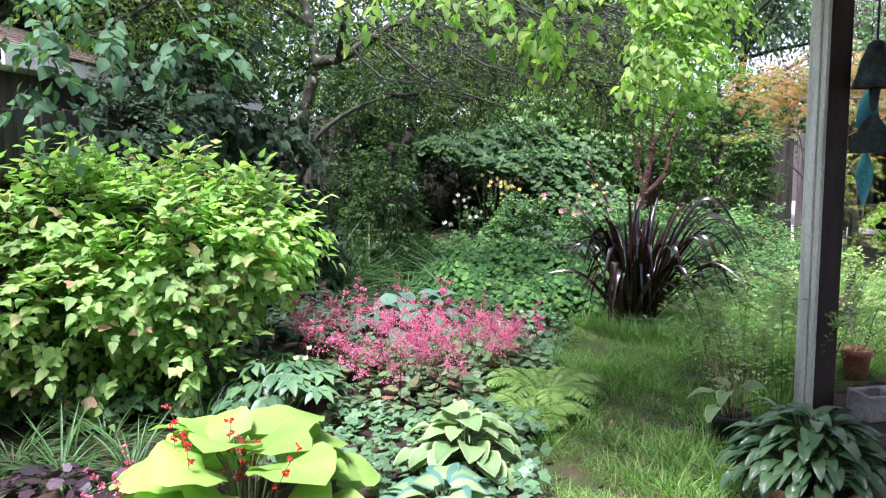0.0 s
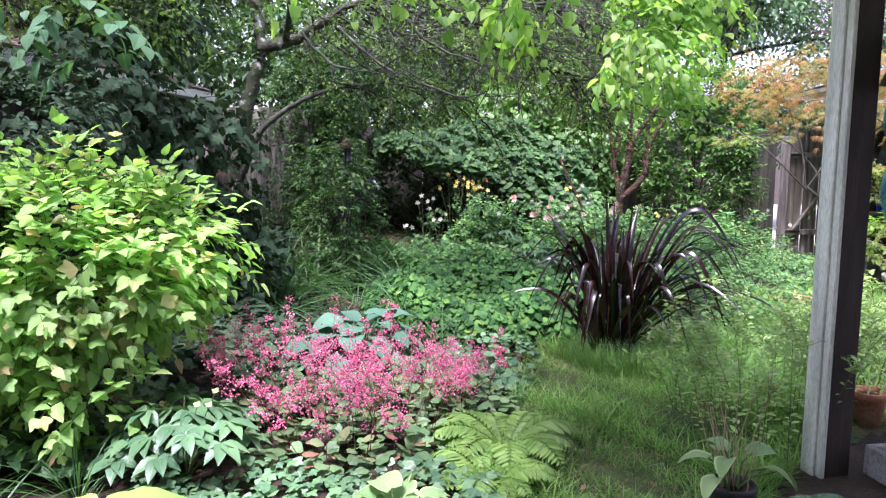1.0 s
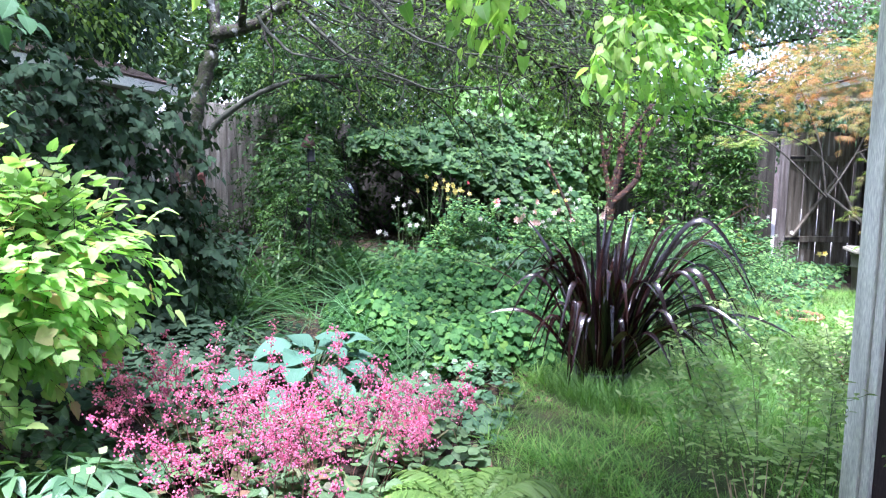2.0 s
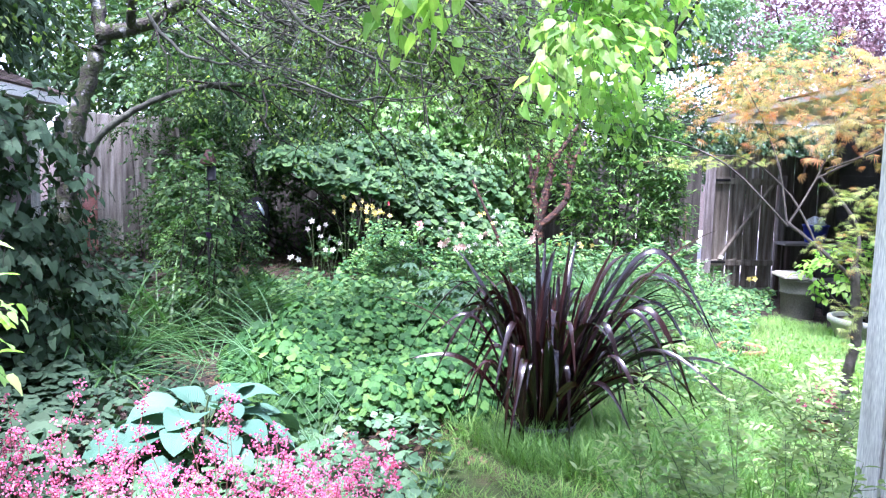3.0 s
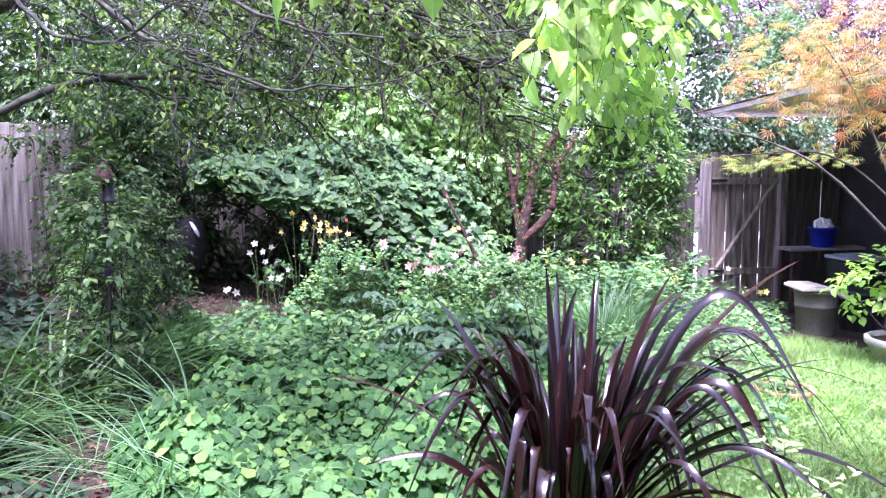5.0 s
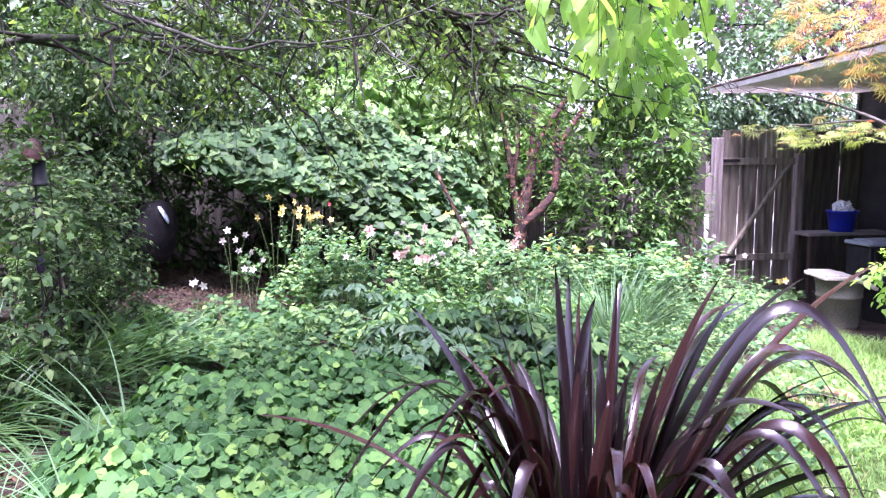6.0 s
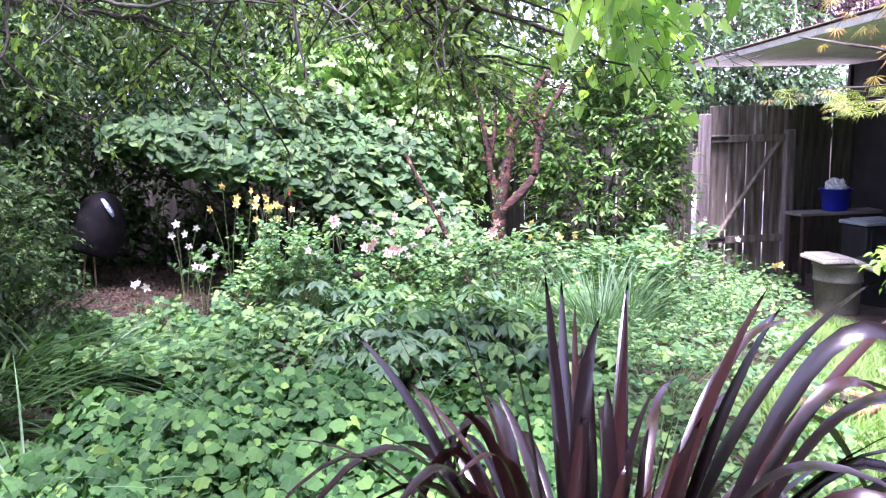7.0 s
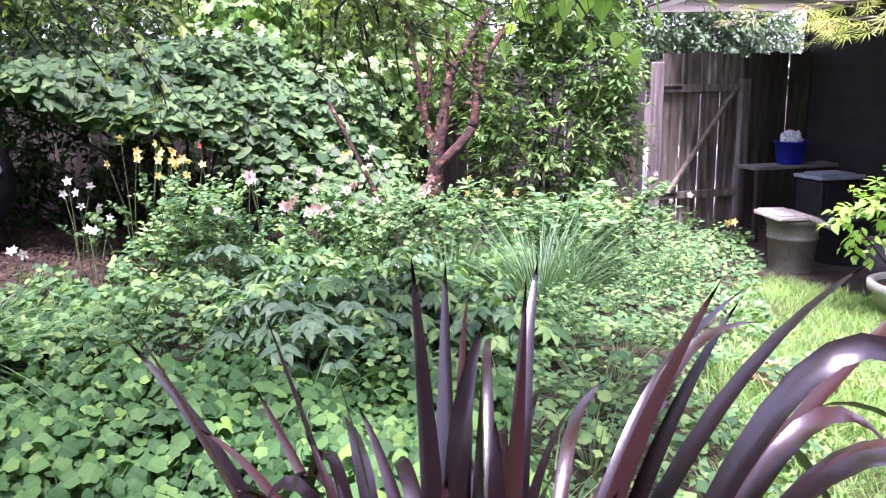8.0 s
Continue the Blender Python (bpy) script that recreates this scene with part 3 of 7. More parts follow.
def sprays(leaves, twigs, P, D, length, n, size, tpl, droop=0.35, flat=0.75, angle=50, rad=0.0022, pairs=False, taper=0.35, out=0.0, hang=0.12):
    """Twigs from P along D that arch over, with leaves along both sides."""
    N = len(P)
    D = unit(D)
    L = length * rng.uniform(0.65, 1.3, N)
    roll = rng.normal(0, 0.35, (N, 1))
    s = np.linspace(0, 1, 5)
    path = P[:, None] + (D[:, None] * s[None, :, None] + np.array([0, 0, -1.0]) * (droop * s**2)[None, :, None]) * L[:, None, None]
    if twigs is not None:
        strands(twigs, path, rad, rad * 0.4, 3)
    T = tpl if isinstance(tpl, list) else [tpl]
    for j in range(n):
        t = (j + 0.6) / n
        p = P + (D * t + np.array([0, 0, -1.0]) * droop * t * t) * L[:, None] + rng.normal(0, size * 0.08, (N, 3))
        tan = unit(D + np.array([0, 0, -2.0]) * droop * t)
        side = unit(np.cross(tan, np.array([0, 0, 1.0])) + 1e-6)
        up = unit(np.cross(side, tan))
        side = unit(side + up * roll)
        for sign in ((1, -1) if pairs else ((1, -1)[j % 2],)):
            a = radians(angle) if j < n - 1 else 0.2
            A = tan * np.cos(a) + side * sign * np.sin(a) + rng.normal(0, 0.22, (N, 3)) + np.array([0, 0, -hang])
            F = np.array([0, 0, 1.0]) * flat + up * 0.3 + D * out + rng.normal(0, 0.35, (N, 3))
            S = size * rng.uniform(0.65, 1.2, N) * (1 - taper * abs(t - 0.45))
            place(leaves, T[j % len(T)], p, A, F, S)
    return path


def shrub(name, at, lobes, n, length, per, size, tpl, leaf_material, label, category="shrub", twig=M_TWIG, up=0.3, droop=0.35, inner=0.72, flat=0.75, jitter=0.5, pairs=False, stems=None, floor=0.03, angle=50, group="", stem_r=0.017, out=0.0, hang=0.12):
    """A bush or crown: stems from the base and leafy sprays over its lobes."""
    ob = thing(name, at, label, category, group)
    leaves, wood = Geo(), Geo()
    P, D = shell(lobes, n, inner, floor)
    D = unit(D + np.array([0, 0, up]) + rng.normal(0, jitter, D.shape))
    sprays(leaves, wood, P, D, length, per, size, tpl, droop=droop, flat=flat, pairs=pairs, angle=angle, out=out, hang=hang)
    if stems != 0:
        L = np.array(lobes)
        for i in range(stems or 9):
            c = L[i % len(L)]
            end = c[:3] + rng.normal(0, 0.45, 3) * c[3:]
            base = np.array(at) + np.array([*rng.normal(0, 0.07, 2), -0.03])
            mid = (base + end) / 2 + rng.normal(0, 0.08, 3) + np.array([0, 0, 0.1])
            g = Geo()
            limb(g, [base, mid, end], stem_r, stem_r * 0.3, 6, 4, seed=i)
            part("stem", g, twig, ob)
    part("foliage", leaves, leaf_material, ob, kind="stuff")
    part("twig_mass", wood, twig, ob, kind="stuff")
    return ob


# ---------------------------------------------------------------- ground
def sheet(geo, xs, ys, lift=0.0, inside=None):
    X, Y = np.meshgrid(xs, ys, indexing="ij")
    Z = ground_z(X, Y) + lift
    v = np.stack([X, Y, Z], -1).reshape(-1, 3)
    ny = len(ys)
    i, j = np.meshgrid(np.arange(len(xs) - 1), np.arange(ny - 1), indexing="ij")
    a = (i * ny + j).ravel()
    f = np.concatenate([np.stack([a, a + ny, a + ny + 1], -1), np.stack([a, a + ny + 1, a + 1], -1)])
    if inside is not None:
        c = v[f].mean(1)
        f = f[inside(c[:, 0], c[:, 1])]
    return geo.add(v, f)


near = np.arange(-8, 16.01, 0.25)
xs = np.concatenate([[-900, -200, -60, -20, -12], np.arange(-8, 12.01, 0.25), [16, 30, 80, 250, 900]])
ys = np.concatenate([[-900, -200, -60, -20, -12], near, [20, 30, 80, 250, 900]])
ground = tagged(new("ground", sheet(Geo(), xs, ys).mesh("ground", M_SOIL)), "dark brown garden soil with leaf litter", "ground", kind="structure")

LAWN = [(0.30, 1.5), (1.25, 1.5), (1.25, 3.6), (2.2, 4.7), (4.6, 4.9), (6.1, 9.2), (5.7, 11.0), (5.0, 10.6), (4.3, 9.6), (3.5, 8.4), (2.6, 7.2), (1.5, 7.0), (0.9, 6.2), (0.72, 5.3), (0.5, 4.4)]


def in_poly(poly, x, y):
    hit = np.zeros(np.shape(x), dtype=bool)
    for (x0, y0), (x1, y1) in zip(poly, poly[1:] + poly[:1]):
        c = ((y0 > y) != (y1 > y)) & (x < (x1 - x0) * (y - y0) / (y1 - y0 + 1e-12) + x0)
        hit ^= c
    return hit


turf = Geo()
sheet(turf, np.arange(0, 6.5, 0.08), np.arange(1.4, 11.5, 0.08), 0.006, lambda x, y: in_poly(LAWN, x + 0.09 * np.sin(y * 7) + 0.04 * np.sin(y * 23), y + 0.08 * np.sin(x * 9)))
tagged(new("lawn", turf.mesh("lawn", M_TURF)), "mown grass path and small lawn between the beds", "lawn", kind="structure")


# ---------------------------------------------------------------- fences, gate, buildings
def plank_mesh(name, w, t, h, material, top=0.0):
    g = Geo()
    box(g, -w / 2, w / 2, -t / 2, t / 2, 0, h, 0.005)
    v = g.v[0]
    v[:, 2] += np.where(v[:, 2] > h * 0.5, top * v[:, 0] / w, 0)
    return g.mesh(name, material, False)


def fence_run(name, p0, p1, height, label, material=M_FENCE, pitch=0.145, top=1.70):
    """Upright boards with gaps, on two rails and posts behind."""
    p0, p1 = Vector(p0), Vector(p1)
    run = p1 - p0
    n = math.ceil(run.length / pitch)
    ang = math.atan2(run.y, run.x)
    ob = thing(name, (p0.x, p0.y, 0), label, "fence", kind="structure")
    meshes = [plank_mesh("board", w, 0.019, h, material, tp) for w, h, tp in ((0.139, height, 0.004), (0.142, height - 0.012, -0.005), (0.136, height + 0.01, 0.008))]
    for i in range(n):
        p = p0 + run * ((i + 0.5) / n)
        b = new("board", meshes[i % 3])
        b.parent = ob
        z = float(ground_z(p.x, p.y))
        tall = (top - z - 0.03) / height
        b.matrix_basis = Matrix.Translation((p.x - p0.x, p.y - p0.y, z + 0.03)) @ Matrix.Rotation(ang + rng.normal(0, 0.012), 4, "Z") @ Matrix.Rotation(rng.normal(0, 0.006), 4, "Y") @ Matrix.Diagonal((1, 1, tall, 1))
    for z in (0.35, 1.35):
        g = Geo()
        box(g, 0, run.length, 0.012, 0.05, z - 0.045, z + 0.045)
        part("rail", turned(g, 0, Matrix.Translation((p0.x, p0.y, 0)) @ Matrix.Rotation(ang, 4, "Z")), material, ob)
    for k in range(int(run.length / 2.4) + 1):
        g = Geo()
        box(g, -0.045 + k * 2.4, 0.045 + k * 2.4, 0.052, 0.142, -0.45, top - 0.05)
        part("fence_post", turned(g, 0, Matrix.Translation((p0.x, p0.y, 0)) @ Matrix.Rotation(ang, 4, "Z")), material, ob)
    return ob


GY = 13.78
# back and right runs: the shade there is put into the board colour
fence_run("fence_back", (-2.3, GY + 0.06, 0), (6.02, GY + 0.06, 0), 1.80, "weathered board fence with gaps, shade darkened into its boards", M_FENCE_DARK)
fence_run("fence_right", (7.36, GY + 0.02, 0), (8.6, GY + 0.02, 0), 1.84, "weathered board fence beside the gate, shade darkened into its boards", M_FENCE_DARK)
fence_run("fence_left", (-2.66, 12.2, 0), (-1.30, 12.34, 0), 1.72, "weathered silver-grey board fence beside the shed", M_SILVER, top=1.92)
fence_run("fence_return", (-1.28, 12.36, 0), (-1.24, 13.74, 0), 1.72, "weathered silver-grey board fence behind the camellia", M_SILVER, top=1.86)
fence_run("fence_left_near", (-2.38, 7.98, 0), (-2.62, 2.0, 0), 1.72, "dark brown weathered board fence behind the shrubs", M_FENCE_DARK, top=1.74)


def gate():
    """Ledged and braced garden gate of five boards, hung on a post."""
    z0 = float(ground_z(6.7, GY))
    ob = thing("garden_gate", (6.1, GY, z0), "weathered grey wooden gate with diagonal brace, closed", "gate")
    x0, x1, top = 6.19, 7.22, 1.70
    n = 4
    w = (x1 - x0) / n
    for i in range(n):
        g = Geo()
        a = x0 + i * w + 0.004
        box(g, a, a + w - 0.015, GY - 0.010, GY + 0.010, z0 + 0.06, top + 0.008 * ((i * 7) % 3 - 1))
        part("board", g, M_GATE_BOARD, ob, smooth=False)
    for z in (1.30, 0.06):
        g = Geo()
        box(g, x0 + 0.01, x1 - 0.01, GY - 0.05, GY - 0.012, z - 0.045, z + 0.045)
        part("rail", g, M_GATE, ob, smooth=False)
    g = Geo()
    a, b = Vector((x0 + 0.12, GY - 0.031, 0.11)), Vector((x1 - 0.10, GY - 0.031, 1.25))
    l = (b - a).length
    box(g, -0.045, 0.045, -0.018, 0.018, 0, l)
    part("brace", turned(g, 0, Matrix.Translation(a) @ (b - a).to_track_quat("Z", "Y").to_matrix().to_4x4()), M_GATE, ob, smooth=False)
    g = Geo()
    box(g, 6.065, 6.178, GY - 0.075, GY + 0.045, z0 - 0.2, 1.60, 0.008)
    part("hinge_post", g, M_FENCE, ob, "square brown gate post", smooth=False)
    g = Geo()
    box(g, 7.235, 7.345, GY - 0.06, GY + 0.04, z0 - 0.2, 1.40, 0.008)
    part("latch_post", g, M_FENCE, ob, smooth=False)
    for z in (1.31, 0.07):
        g = Geo()
        box(g, 6.10, 6.42, GY - 0.058, GY - 0.052, z - 0.018, z + 0.018, 0.002)
        part("hinge", g, M_IRON, ob, "rusty strap hinge", smooth=False)
    return ob


gate()


def patio_building():
    """House wing behind the bin corner: dark boarded wall and a low roof with a wide eave."""
    ob = thing("house_wing", (7.9, 11.4, -0.2), "dark boarded house wing with wide tan eave", "house")
    a, b = np.array([4.80, 8.0]), np.array([6.36, 14.4])           # eave line
    run = unit(b - a)
    inn = np.array([run[1], -run[0]])
    L = float(np.linalg.norm(b - a))
    m = Matrix(((run[0], inn[0], 0, a[0]), (run[1], inn[1], 0, a[1]), (0, 0, 1, 0), (0, 0, 0, 1)))
    zb = 2.20
    slope = 0.16
    for i in range(12):                                           # soffit boards along the eave
        g = Geo()
        y0 = i * 0.165
        box(g, 0, L, y0 + 0.002, y0 + 0.162, zb, zb + 0.018, 0.002)
        part("soffit_board", turned(g, 0, m), M_SOFFIT, ob, smooth=False)
    g = Geo()
    box(g, -0.03, L + 0.03, -0.03, 0.0, zb - 0.006, zb + 0.055)
    part("fascia", turned(g, 0, m), M_FASCIA, ob, smooth=False)
    g = Geo()
    box(g, -0.06, -0.031, -0.03, 2.1, zb - 0.006, zb + 0.08)
    part("end_fascia", turned(g, 0, m), M_FASCIA, ob, smooth=False)
    sh = Geo()
    box(sh, 0, 0.30, 0, 0.16, 0, 0.012, 0.003)
    me = sh.mesh("shingle", M_SHINGLE, False)
    for r in range(11):
        for c in range(int(L / 0.31) + 1):
            s = new("shingle", me)
            s.parent = ob
            w = m @ Matrix.Translation((c * 0.31 - (0.15 if r % 2 else 0.0), -0.05 + r * 0.13, zb + 0.060 + r * 0.13 * slope + 0.010)) @ Matrix.Rotation(math.atan(slope) - 0.06, 4, "X")
            s.matrix_basis = Matrix.Translation(-ob.location) @ w
    g = Geo()
    box(g, -0.03, L + 0.03, -0.02, 5.0, 0, 0.03)
    part("roof_deck", turned(g, 0, m @ Matrix.Translation((0, 0, zb + 0.036)) @ Matrix.Rotation(math.atan(slope), 4, "X")), M_SHINGLE, ob, smooth=False)
    for i in range(22):                                           # boarded wall under the eave
        g = Geo()
        z = -0.25 + i * 0.112
        box(g, 0.5, L, 1.98 - 0.012, 2.02, z, z + 0.115, 0.004)
        turned(g, 0, m)
        part("siding_board", g, M_SIDING, ob, smooth=False)
    g = Geo()
    box(g, L - 0.02, L + 0.06, 1.93, 2.06, -0.3, 2.2)
    part("corner_board", turned(g, 0, m), M_SIDING, ob, smooth=False)
    return ob


patio_building()


def left_shed():
    """Shed beyond the left fence: board walls, shingled roof with a white eave."""
    ob = thing("shed", (-3.2, 9.0, 0), "weathered board shed with brown shingle roof", "shed")
    zb, y0, y1, xe = 2.04, 5.2, 12.75, -2.74
    g = Geo()
    box(g, -5.2, -3.05, y0 + 0.25, y1 - 0.25, -0.2, zb + 0.05, 0.01)
    part("wall", g, M_SHED_WALL, ob, smooth=False)
    g = Geo()
    box(g, xe, xe + 0.025, y0, y1, zb - 0.02, zb + 0.09)
    part("eave_board", g, M_SOFFIT, ob, "white painted eave board", smooth=False)
    g = Geo()
    box(g, xe - 0.28, xe - 0.02, y0, y1, zb - 0.006, zb + 0.012)
    part("soffit", g, M_WHITE_PAINT, ob, smooth=False)
    g = Geo()
    box(g, -3.07, -2.98, y1 - 0.34, y1 - 0.22, -0.2, zb - 0.01)
    part("corner_board", g, M_WHITE_PAINT, ob, smooth=False)
    sl = 0.36
    g = Geo()
    box(g, -2.6, 0, y0, y1, -0.02, 0.0)
    part("roof_deck", turned(g, 0, Matrix.Translation((xe + 0.02, 0, zb + 0.10)) @ Matrix.Rotation(math.atan(sl), 4, "Y")), M_SHINGLE, ob, smooth=False)
    sh = Geo()
    box(sh, -0.17, 0, 0, 0.30, 0, 0.012, 0.003)
    me = sh.mesh("shingle", M_SHINGLE, False)
    for r in range(11):
        for c in range(int((y1 - y0) / 0.31)):
            s = new("shingle", me)
            s.parent = ob
            w = Matrix.Translation((xe + 0.05 - r * 0.13, y0 + c * 0.31 + (0.15 if r % 2 else 0), zb + 0.105 + r * 0.13 * sl)) @ Matrix.Rotation(math.atan(sl) - 0.05, 4, "Y")
            s.matrix_basis = Matrix.Translation(-ob.location) @ w
    return ob


left_shed()


def house_behind():
    """Plain unseen house wall and paved terrace that close the garden behind the way in; the wall is tall and dark to
    dim reflections.
    """
    g = Geo()
    # height and dark colour chosen to keep bright sky out of the flax blades
    box(g, -6.0, 6.5, -3.7, -3.5, -0.1, 5.4, 0.01)
    tagged(new("dimming_wall_south", g.mesh("dimming_wall_south", M_BROWN_PAINT, False)), "plain dark brown house wall, unseen, raised to dim reflections", "wall", kind="structure")
    g = Geo()
    box(g, -2.6, 3.0, -3.5, 1.2, -0.08, 0.02, 0.01)
    tagged(new("terrace", g.mesh("terrace", M_CONCRETE, False)), "grey concrete terrace by the house", "pavement", kind="structure")


house_behind()
# unseen pale ground, added to throw sunlight up onto the soffit
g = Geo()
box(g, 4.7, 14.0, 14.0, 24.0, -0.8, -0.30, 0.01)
tagged(new("bounce_ground", g.mesh("bounce_ground", M_BOUNCE_GRAVEL, False)), "unseen pale gravel added beyond the gate to bounce light onto the eave", "gravel", kind="structure")


def porch():
    """Corner post of the porch, white-painted on its outer faces and brown on the inner ones, under a low unseen roof
    drawn out to shade the path.
    """
    ob = thing("porch", (2.0, 4.32, 0), "porch corner post, white and dark brown", "porch", kind="structure")
    m = Matrix.Translation((2.075, 4.37, 0)) @ Matrix.Rotation(radians(11), 4, "Z")
    g = Geo()
    box(g, -0.055, 0.075, -0.065, 0.065, -0.05, 2.6, 0.004)
    part("post", turned(g, 0, m), M_BROWN_PAINT, ob, "dark brown painted post", smooth=False)
    for x0, x1, y0, y1 in ((-0.078, -0.056, -0.068, 0.070), (-0.094, -0.079, -0.030, 0.055)):
        g = Geo()
        box(g, x0, x1, y0, y1, -0.05, 2.6, 0.003)
        part("trim_board", turned(g, 0, m), M_WHITE_PAINT, ob, "weathered white trim board", smooth=False)
    # reaches left well past the post, out of view, to shade path and pots
    g = Geo()
    box(g, 0.75, 6.4, -3.5, 4.45, 2.6, 2.72)
    part("roof", g, M_WHITE_PAINT, ob, smooth=False)
    return ob


porch()


# ---------------------------------------------------------------- trees
def branch_of(ob, material, name="bough", label=""):
    """A function that adds one limb after another as parts of a tree."""
    def add(*args, **kw):
        g = Geo()
        path = limb(g, *args, **kw)
        part(name, g, material, ob, label)
        return path
    return add


def old_tree():
    """Mossy fruit tree at the left: lichened trunk, forked, long boughs with drooping twigs over the garden."""
    ob = thing("old_tree", (-1.42, 8.6, -0.08), "old mossy tree with lichen-spotted trunk and long boughs", "tree")
    g = Geo()
    limb(g, [(-1.45, 8.55, -0.15), (-1.40, 8.62, 0.9), (-1.30, 8.68, 1.75), (-1.12, 8.75, 2.38)], 0.085, 0.058, 12, 10, seed=1)
    limb(g, [(-1.13, 8.74, 2.34), (-1.25, 8.9, 2.9), (-1.5, 9.0, 3.8), (-1.3, 9.3, 5.0)], 0.06, 0.03, 9, 8, seed=2)
    part("trunk", g, M_BARK, ob)
    bough = branch_of(ob, M_BARK, "bough", "mossy lichened bough")
    paths = [
        bough([(-1.12, 8.74, 2.36), (-0.75, 8.6, 2.45), (-0.2, 8.4, 2.72), (0.6, 8.3, 2.85), (1.5, 8.4, 2.7), (2.4, 8.7, 2.45)], 0.06, 0.012, 8, 8, seed=3),
        branch_of(ob, M_MOSS, "bough", "grey mossy side bough")([(-1.36, 8.6, 1.05), (-1.1, 8.5, 1.6), (-0.6, 8.5, 1.92), (-0.1, 8.6, 2.02), (0.45, 8.7, 1.98), (0.9, 8.8, 1.86)], 0.032, 0.007, 8, 8, seed=4),
        bough([(0.3, 8.35, 2.82), (0.8, 8.0, 2.55), (1.35, 7.9, 2.2), (1.95, 8.1, 1.95)], 0.032, 0.008, 7, 8, seed=5),
        bough([(0.9, 8.3, 2.82), (1.3, 8.9, 2.5), (1.75, 9.1, 2.15), (2.1, 9.2, 1.85)], 0.028, 0.007, 7, 8, seed=6),
        bough([(-0.3, 8.45, 2.70), (0.2, 9.2, 2.75), (0.8, 9.9, 2.5), (1.3, 10.2, 2.2)], 0.03, 0.007, 7, 8, seed=7),
        bough([(-1.2, 8.8, 2.75), (-1.7, 8.0, 3.0), (-2.2, 7.2, 2.75), (-2.6, 6.6, 2.4)], 0.04, 0.01, 7, 8, seed=8),
        bough([(-0.9, 8.62, 2.43), (-0.6, 7.6, 2.9), (-0.1, 6.9, 3.0), (0.7, 6.6, 2.8)], 0.035, 0.01, 7, 8, seed=9),
    ]
    twigs, leaves = Geo(), Geo()
    for k, path in enumerate(paths):
        # side branches, then hanging twigs on them
        # the last bough is kept thick, out of view, to shade the bed
        n = (48, 14, 46, 46, 44, 26, 40)[k]
        idx = rng.integers(len(path) // (2 if k in (1, 6) else 5), len(path), n)
        P = path[idx]
        D = unit(np.column_stack([rng.normal(0.35, 0.8, n), rng.normal(0.0, 0.7, n), rng.normal(-0.12, 0.32, n)]))
        L = rng.uniform(0.35, 0.85, n)
        s = np.linspace(0, 1, 7)
        wob = rng.normal(0, 0.03, (n, 7, 3)) * s[None, :, None]
        br = P[:, None] + D[:, None] * (L[:, None] * s)[..., None] + wob + np.array([0, 0, -1.0]) * (0.22 * s**2)[None, :, None] * L[:, None, None]
        strands(twigs, br, 0.011, 0.003, 5)
        for q in range(7):
            j = rng.integers(1, 7, n)
            p2 = br[np.arange(n), j]
            d2 = unit(np.column_stack([rng.normal(0.25, 0.8, n), rng.normal(0, 0.8, n), rng.normal(-0.25, 0.4, n)]))
            sprays(leaves, twigs, p2, d2, 0.27, 7, 0.05, T_SMALL, droop=0.3, flat=0.4, rad=0.0022)
    # long sweeping side boughs, thick with fine mossy twigs
    spurs = Geo()
    n = 34
    top = paths[0]
    P = top[rng.integers(8, len(top), n)] + np.column_stack([rng.normal(0, 0.25, n), rng.normal(0, 0.35, n), rng.uniform(-0.15, 0.35, n)])
    D = unit(np.column_stack([rng.normal(0.9, 0.45, n), rng.normal(-0.05, 0.55, n), rng.normal(-0.16, 0.12, n)]))
    L = rng.uniform(0.8, 1.7, n)
    s = np.linspace(0, 1, 14)
    arc = P[:, None] + D[:, None] * (L[:, None] * s)[..., None] + np.array([0, 0, -1.0]) * (0.16 * np.sin(s * 3.0) + 0.05 * s)[None, :, None] * L[:, None, None] + np.cumsum(rng.normal(0, 0.012, (n, 14, 3)), 1)
    strands(spurs, arc, 0.014, 0.004, 6)
    for q in range(12):
        j = rng.integers(1, 14, n)
        p2 = arc[np.arange(n), j]
        d2 = unit(D + rng.normal(0, 0.55, (n, 3)) + np.array([0, 0, -0.1]))
        l2 = rng.uniform(0.18, 0.5, n)
        s2 = np.linspace(0, 1, 6)
        fine = p2[:, None] + d2[:, None] * (l2[:, None] * s2)[..., None] + np.cumsum(rng.normal(0, 0.010, (n, 6, 3)), 1)
        strands(spurs, fine, 0.0045, 0.0018, 4)
        for _ in range(7):
            p3 = fine[np.arange(n), rng.integers(1, 6, n)]
            d3 = unit(rng.normal(0, 1, (n, 3)) + d2 * 0.6)
            s3 = np.linspace(0, 1, 3)
            strands(spurs, p3[:, None] + d3[:, None] * (rng.uniform(0.04, 0.12, n)[:, None] * s3)[..., None], 0.0036, 0.0022, 3)
        sprays(leaves, None, fine[:, -1], d2, 0.14, 6, 0.05, T_SMALL, droop=0.3, flat=0.5)
    part("moss_growth", spurs, M_MOSS, ob, "fine twigs furred with grey moss", kind="stuff")
    part("twig_mass", twigs, M_TWIG, ob, kind="stuff")
    part("foliage", leaves, L_TWIGGY, ob, smooth=False, kind="stuff")
    # higher crown; lobes after the third are unseen, added to shade what lies below
    crown = Geo()
